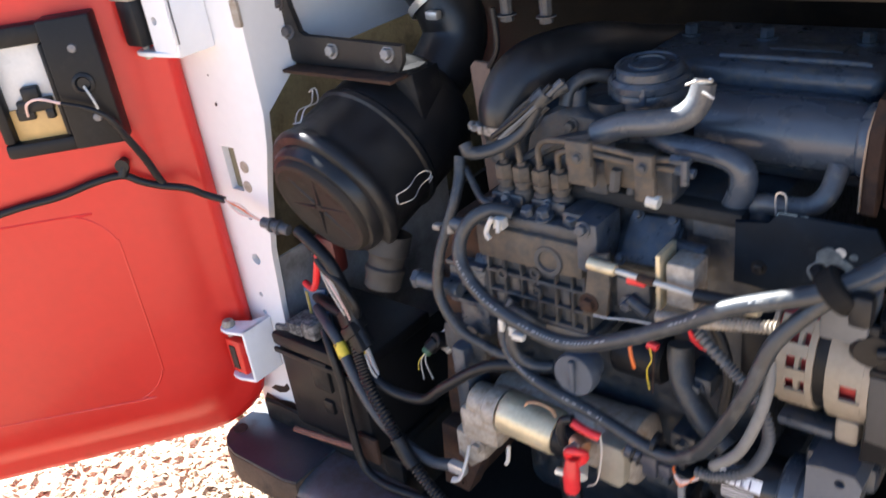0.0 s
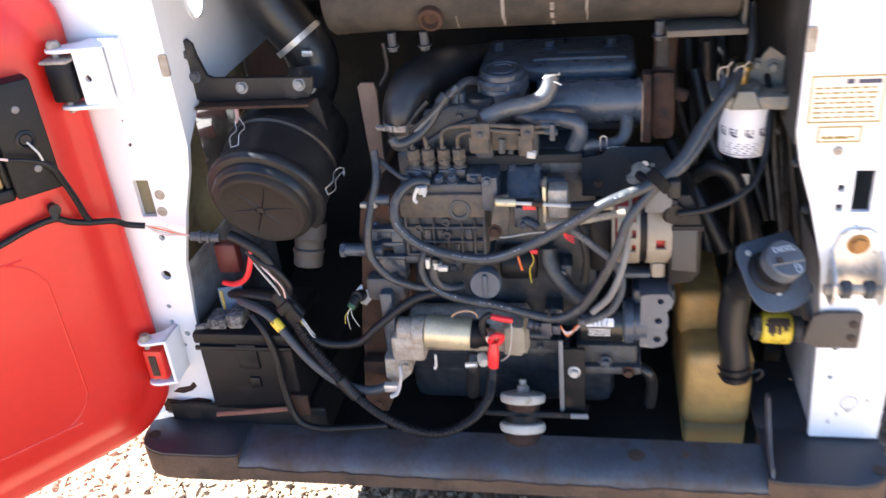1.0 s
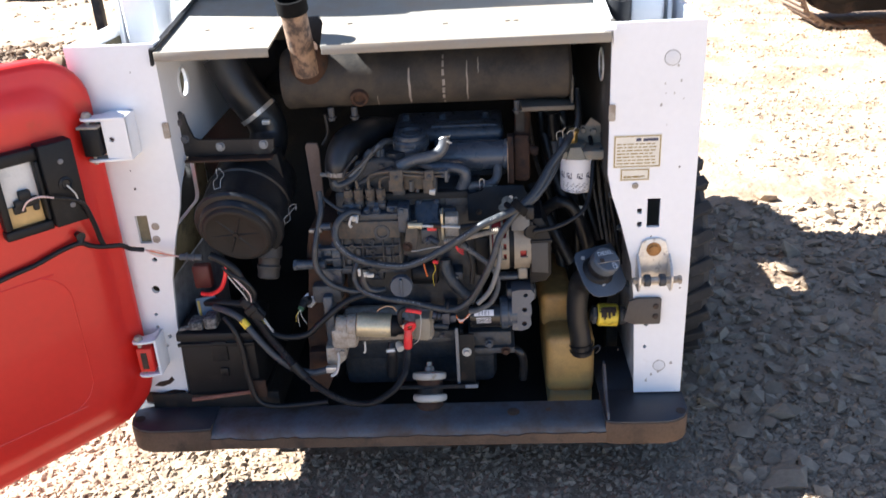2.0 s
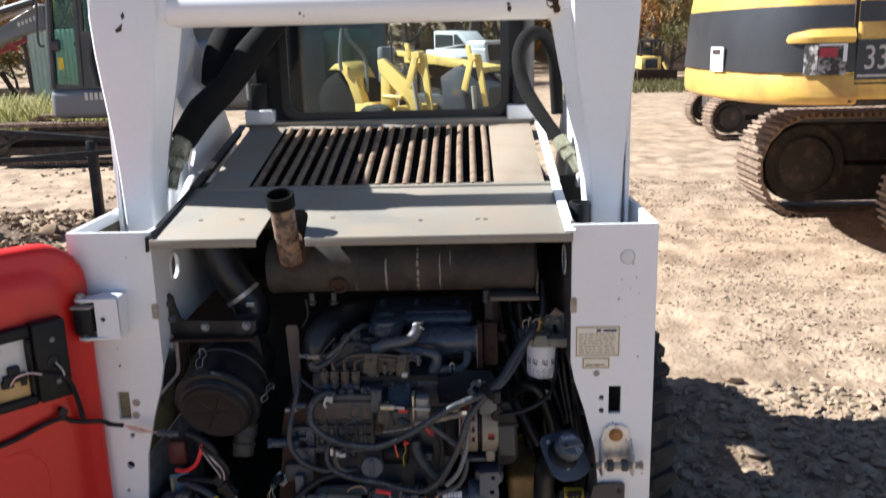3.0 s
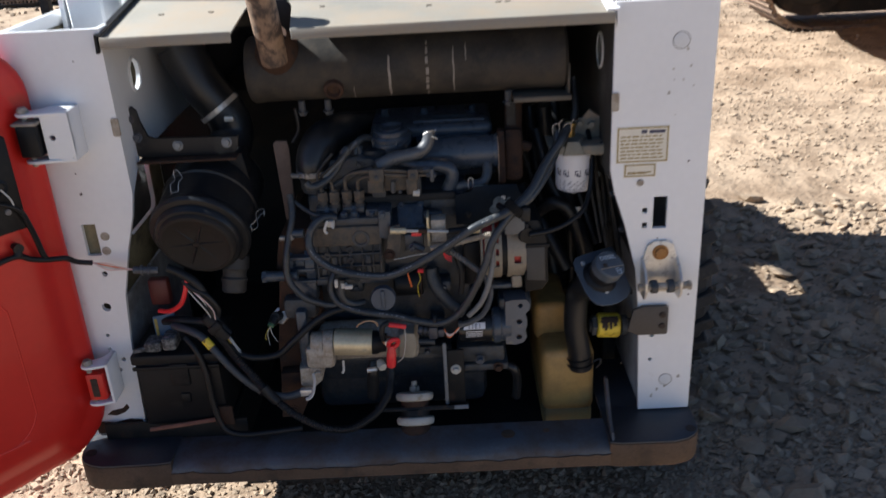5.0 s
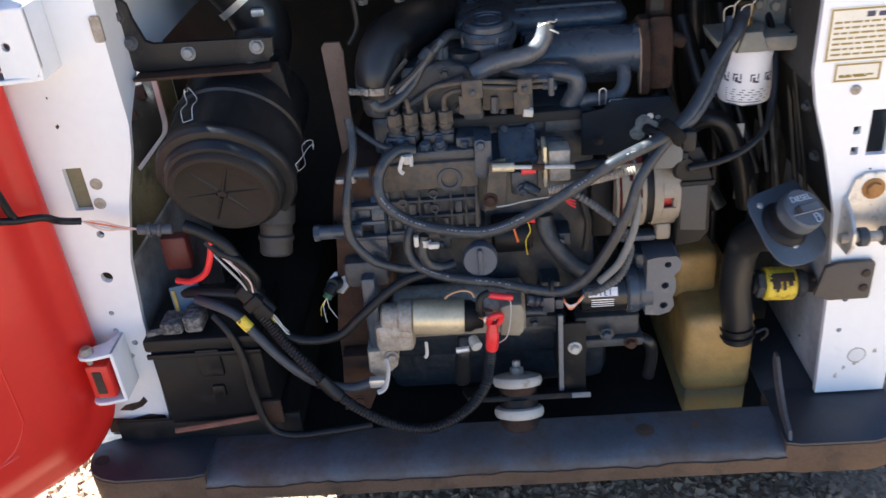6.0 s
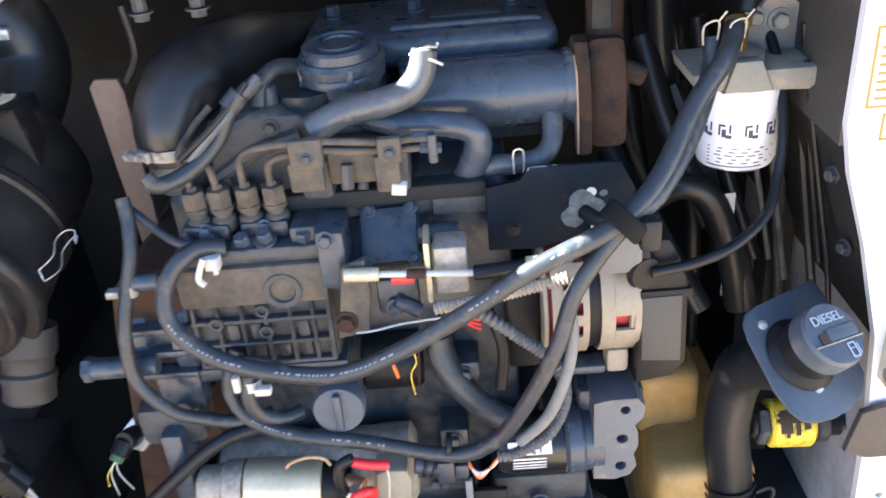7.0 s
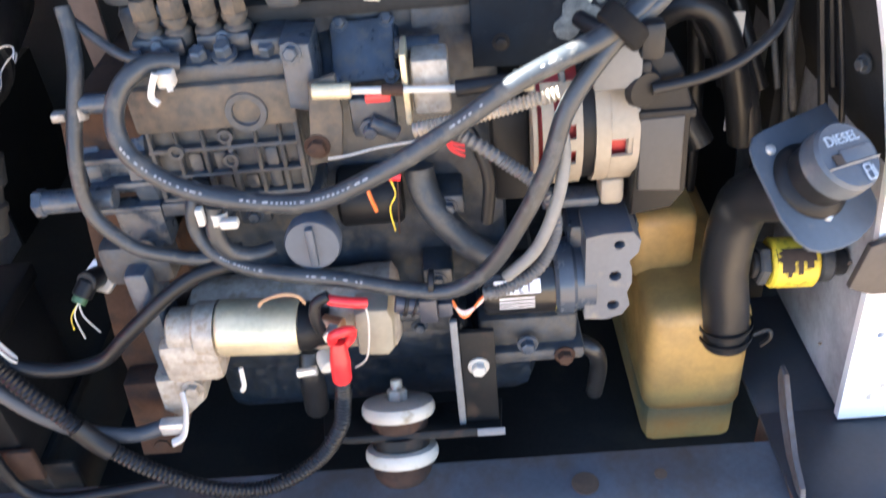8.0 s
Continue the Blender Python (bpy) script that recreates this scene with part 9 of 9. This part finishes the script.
rp = thing("red_implement", (-10.2, 17.5, 0), "red and rusty farm implement among weeds", "implement")
rng = random.Random(31)
for i in range(14):
    p = Vector((rng.uniform(-11.4, -9.3), rng.uniform(17.2, 18.2), rng.uniform(0.2, 1.7)))
    q = p + Vector((rng.uniform(-1, 1), rng.uniform(-0.3, 0.3), rng.uniform(-0.8, 0.8)))
    q.z = max(0.1, q.z)
    part("bar", Shape().tube([p, q], 0.06, 4), surface("faded_red", (0.32, 0.03, 0.03), 0.5, vary=0.2) if i == 0 else (bpy.data.materials["faded_red"] if i % 3 else RUST), rp)
for x in (-11.0, -10.2, -9.6):
    part("wheel", Shape().turn((x, 17.1, 0.35), (0, 1, 0), [(0.1, 0), (0.32, 0.02), (0.36, 0.06), (0.36, 0.2)], 20), TYRE, rp)

# the yard's machines stand a little further round the loader
ROUND = Matrix.Translation((0.27, -2.08, 0)) @ Matrix.Rotation(radians(1.2), 4, "Z") @ Matrix.Translation((-0.27, 2.08, 0))
for far_thing in (ex2, ce, af, bl, pk, dz, rk, tr, sh, rp):
    far_thing.matrix_world = ROUND @ far_thing.matrix_world
ce.matrix_world = Matrix.Translation((0.12, 0, 0.05)) @ ce.matrix_world
ex.matrix_world = Matrix.Translation((0.27, -2.08, 0)) @ Matrix.Rotation(radians(0.5), 4, "Z") @ Matrix.Translation((-0.27, 2.08, 0)) @ ex.matrix_world

# ---- weeds and woods ----
def leaf_material(name, colour):
    m = surface(name, colour, 0.75, vary=0.35, scale=0.8, bump=0, grain=6, islands=0.35, spec=0.1)
    n, l = m.node_tree.nodes, m.node_tree.links
    p, t, mx = n["Principled BSDF"], n.new("ShaderNodeBsdfTranslucent"), n.new("ShaderNodeMixShader")
    mx.inputs[0].default_value = 0.5
    l.new(p.inputs["Base Color"].links[0].from_socket, t.inputs["Color"])
    l.new(p.outputs[0], mx.inputs[1]), l.new(t.outputs[0], mx.inputs[2])
    l.new(mx.outputs[0], n["Material Output"].inputs["Surface"])
    return m


def blades(name, count, seed, box, height, colour, label):
    rng, s = random.Random(seed), Shape()
    for _ in range(count):
        x, y = rng.uniform(box[0], box[2]), rng.uniform(box[1], box[3])
        h, a, b = height * rng.uniform(0.4, 1.2), rng.uniform(0, 6.28), rng.uniform(-0.25, 0.25)
        w = 0.012 + 0.01 * rng.random()
        c, d = math.cos(a) * w, math.sin(a) * w
        z = ground_height(x, y) - 0.02
        s.add([(x - c, y - d, z), (x + c, y + d, z), (x + b * h + c * 0.5, y + b * h + d * 0.5, z + h * 0.7), (x + b * h * 1.9, y + b * h, z + h)], [(0, 1, 2), (0, 2, 3)])
    return whole(name, s, leaf_material(name + "_green", colour), label, "grass", kind="stuff", angle=180)


blades("weeds", 7000, 41, (-12.5, 12.9, -6.6, 16.5), 0.8, (0.44, 0.41, 0.18), "tall pale green weeds beside the excavator")
blades("grass", 6000, 42, (4.0, 24.0, 14.0, 30.0), 0.22, (0.15, 0.145, 0.07), "short green grass at the yard's edge")
BARK = surface("grey_brown_bark", (0.15, 0.12, 0.1), 0.9, vary=0.35, scale=6, bump=0.5)


def tree(seed, height, colour, count, spread, size, bare=0.0, low=0.25):
    """A tree: a forked trunk and a crown of many small leaf blades round the twig ends."""
    rng = random.Random(seed)
    wood, tips = Shape(), []

    def grow(p, d, length, r, level):
        pts, rad = [p], [r]
        for k in range(1, 4):
            d = (d + Vector((rng.uniform(-1, 1), rng.uniform(-1, 1), rng.uniform(-0.2, 0.5))) * 0.16).normalized()
            p = p + d * length / 3
            pts.append(p), rad.append(r * (1 - 0.2 * k))
        wood.tube(pts, rad, 6 if level < 2 else (4 if level < 3 else 3), 2, caps=False)
        if level >= 2:
            tips.extend(pts[1:])
        if level < 4:
            for k in range(rng.choice((2, 3, 3)) if level else 5):
                side = Vector((rng.uniform(-1, 1), rng.uniform(-1, 1), rng.uniform(0.05, 0.9))).normalized()
                start = pts[rng.choice((1, 2, 3))] if level < 2 else pts[rng.choice((2, 3))]
                grow(start, (d * 0.45 + side * spread).normalized(), length * rng.uniform(0.55, 0.78), max(0.012, r * 0.5), level + 1)
    grow(Vector((0, 0, 0)), Vector((rng.uniform(-0.08, 0.08), rng.uniform(-0.08, 0.08), 1)), height * 0.42, height * 0.021, 0)
    s = Shape()
    tips = [t for t in tips if t.z > height * low * 0.6]
    for _ in range(count):
        c = rng.choice(tips) + Vector((rng.gauss(0, 1), rng.gauss(0, 1), rng.gauss(0, 0.8))) * height * 0.045
        q = Euler((rng.uniform(0, 6.3), rng.uniform(0, 6.3), rng.uniform(0, 6.3))).to_matrix()
        w = size * rng.uniform(0.5, 1.3)
        s.add([c + q @ Vector(v) for v in ((-w, 0, 0), (0, -w * 0.5, w * 0.1), (w, 0, 0), (0, w * 0.5, w * 0.1))], [(0, 1, 2, 3)])
    t = thing("tree", (0, 0, 0), colour[1], "tree", "trees at the yard's edge")
    part("trunk", wood, BARK, t)
    part("crown", s, leaf_material("leaves_%s" % colour[2], colour[0]), t, "", 180)
    return t


KINDS = [tree(51, 11, ((0.56, 0.385, 0.22), "tall autumn tree in orange-brown leaf", "orange"), 10500, 0.9, 0.085),
         tree(52, 12, ((0.52, 0.47, 0.24), "tall autumn tree in yellow-olive leaf", "olive"), 10500, 0.85, 0.085),
         tree(53, 10, ((0.5, 0.335, 0.235), "autumn tree in rust-brown leaf", "rust"), 10500, 0.9, 0.08),
         tree(54, 13, ((0.5, 0.43, 0.35), "nearly bare grey-brown tree with thin twigs", "brown"), 8000, 0.95, 0.065),
         tree(55, 5.5, ((0.62, 0.38, 0.17), "low orange and yellow autumn bush", "gold"), 6000, 1.1, 0.07, low=0.02),
         tree(56, 5.0, ((0.4, 0.38, 0.2), "low dull green bush", "green"), 6000, 1.1, 0.07, low=0.02)]
rng = random.Random(77)
spots = []
for i in range(62):
    u = i / 61
    depth = rng.choice((0, 0, 1, 1, 2))
    x = -31 + 62 * u + rng.uniform(-1.2, 1.2)
    y = 38 + depth * 7 + rng.uniform(-2.5, 2.5) + 0.0025 * (x - 4) ** 2
    if x < -7 and depth == 0:
        y -= 6
    k = rng.choices((0, 1, 2, 3), (3, 3 if x < -2 else 1, 3 if x > 0 else 1.5, 4))[0]
    if -5 < x < 6:
        y = max(y, 41.0)
    spots.append((k, x, y, rng.uniform(0.85, 1.3)))
for i in range(36):
    x = -26 + 54 * i / 35 + rng.uniform(-0.6, 0.6)
    if not -5 < x < 5:
        spots.append((rng.choice((4, 4, 5)), x, 33.5 + rng.uniform(-1.2, 2.0) + 0.003 * (x - 4) ** 2, rng.uniform(0.6, 1.15)))
for n, (k, x, y, s) in enumerate(spots):
    c = copy_thing(KINDS[k], Matrix.Translation((x, y, -0.1)) @ Matrix.Rotation(rng.uniform(0, 6.28), 4, "Z"))
    if 15.5 < x < 20.5 and y > 36:
        s *= 0.45
    c.scale = (s, s, s * rng.uniform(0.9, 1.15))
for k, t in enumerate(KINDS):
    t.matrix_basis = Matrix.Translation((-30 + k * 12, 56, -0.1))
def hill_height(x, y):
    """Rising woodland, lower towards the open side."""
    t = min(1.0, max(0.0, (y - 50) / 60))
    fall = min(1.0, max(0.0, (x / y - 0.27) / 0.12))
    return (-0.5 + 17.5 * t ** 0.8) * (0.9 + 0.2 * noise.noise(Vector((x * 0.05, y * 0.05, 4)))) * (1 - 0.6 * fall)


hill = Shape()
xs = [(-120 + i * 3) for i in range(81)]
verts = [(x, y, hill_height(x, y)) for y in (50, 58, 70, 86, 110) for x in xs]
n = len(xs)
hill.add(verts, [(j * n + i, j * n + i + 1, (j + 1) * n + i + 1, (j + 1) * n + i) for j in range(4) for i in range(n - 1)])
tagged(whole("wooded_hill", hill, surface("brown_woodland", (0.28, 0.215, 0.14), 0.95, vary=0.5, scale=0.6, bump=1.0, grain=3.0, dirt=(0.22, 0.2, 0.12), dirt_at=0.55, depth=0.3), angle=180), "brown wooded hillside behind the trees", "hill", kind="structure")
for name, seed, colour, label in (("far_woods", 81, (0.42, 0.29, 0.17), "brown autumn woods on the hillside"), ("far_woods", 82, (0.55, 0.34, 0.14), "orange autumn woods on the hillside"), ("far_woods", 83, (0.34, 0.29, 0.14), "olive autumn woods on the hillside")):
    rng, s = random.Random(seed), Shape()
    for _ in range(260 if seed == 81 else 120):
        y = rng.uniform(52, 108)
        x = rng.uniform(-0.62, 0.62) * y
        base, h = hill_height(x, y), rng.uniform(4.0, 7.5) * (0.75 if x / y > 0.3 else 1.0)
        for _ in range(110):
            a, u = rng.uniform(0, 6.28), rng.random()
            r = h * 0.3 * math.sqrt(rng.random()) * math.sin(math.pi * min(0.97, 0.2 + 0.8 * u))
            c = Vector((x + r * math.cos(a), y + r * math.sin(a), base + h * u))
            q = Euler((rng.uniform(0, 6.3), rng.uniform(0, 6.3), rng.uniform(0, 6.3))).to_matrix()
            w = rng.uniform(0.16, 0.4)
            s.add([c + q @ Vector(v) for v in ((-w, 0, 0), (0, -w * 0.5, w * 0.15), (w, 0, 0), (0, w * 0.5, w * 0.15))], [(0, 1, 2, 3)])
    whole(name, s, leaf_material("far_leaves", colour), label, "woods", kind="stuff", angle=180)
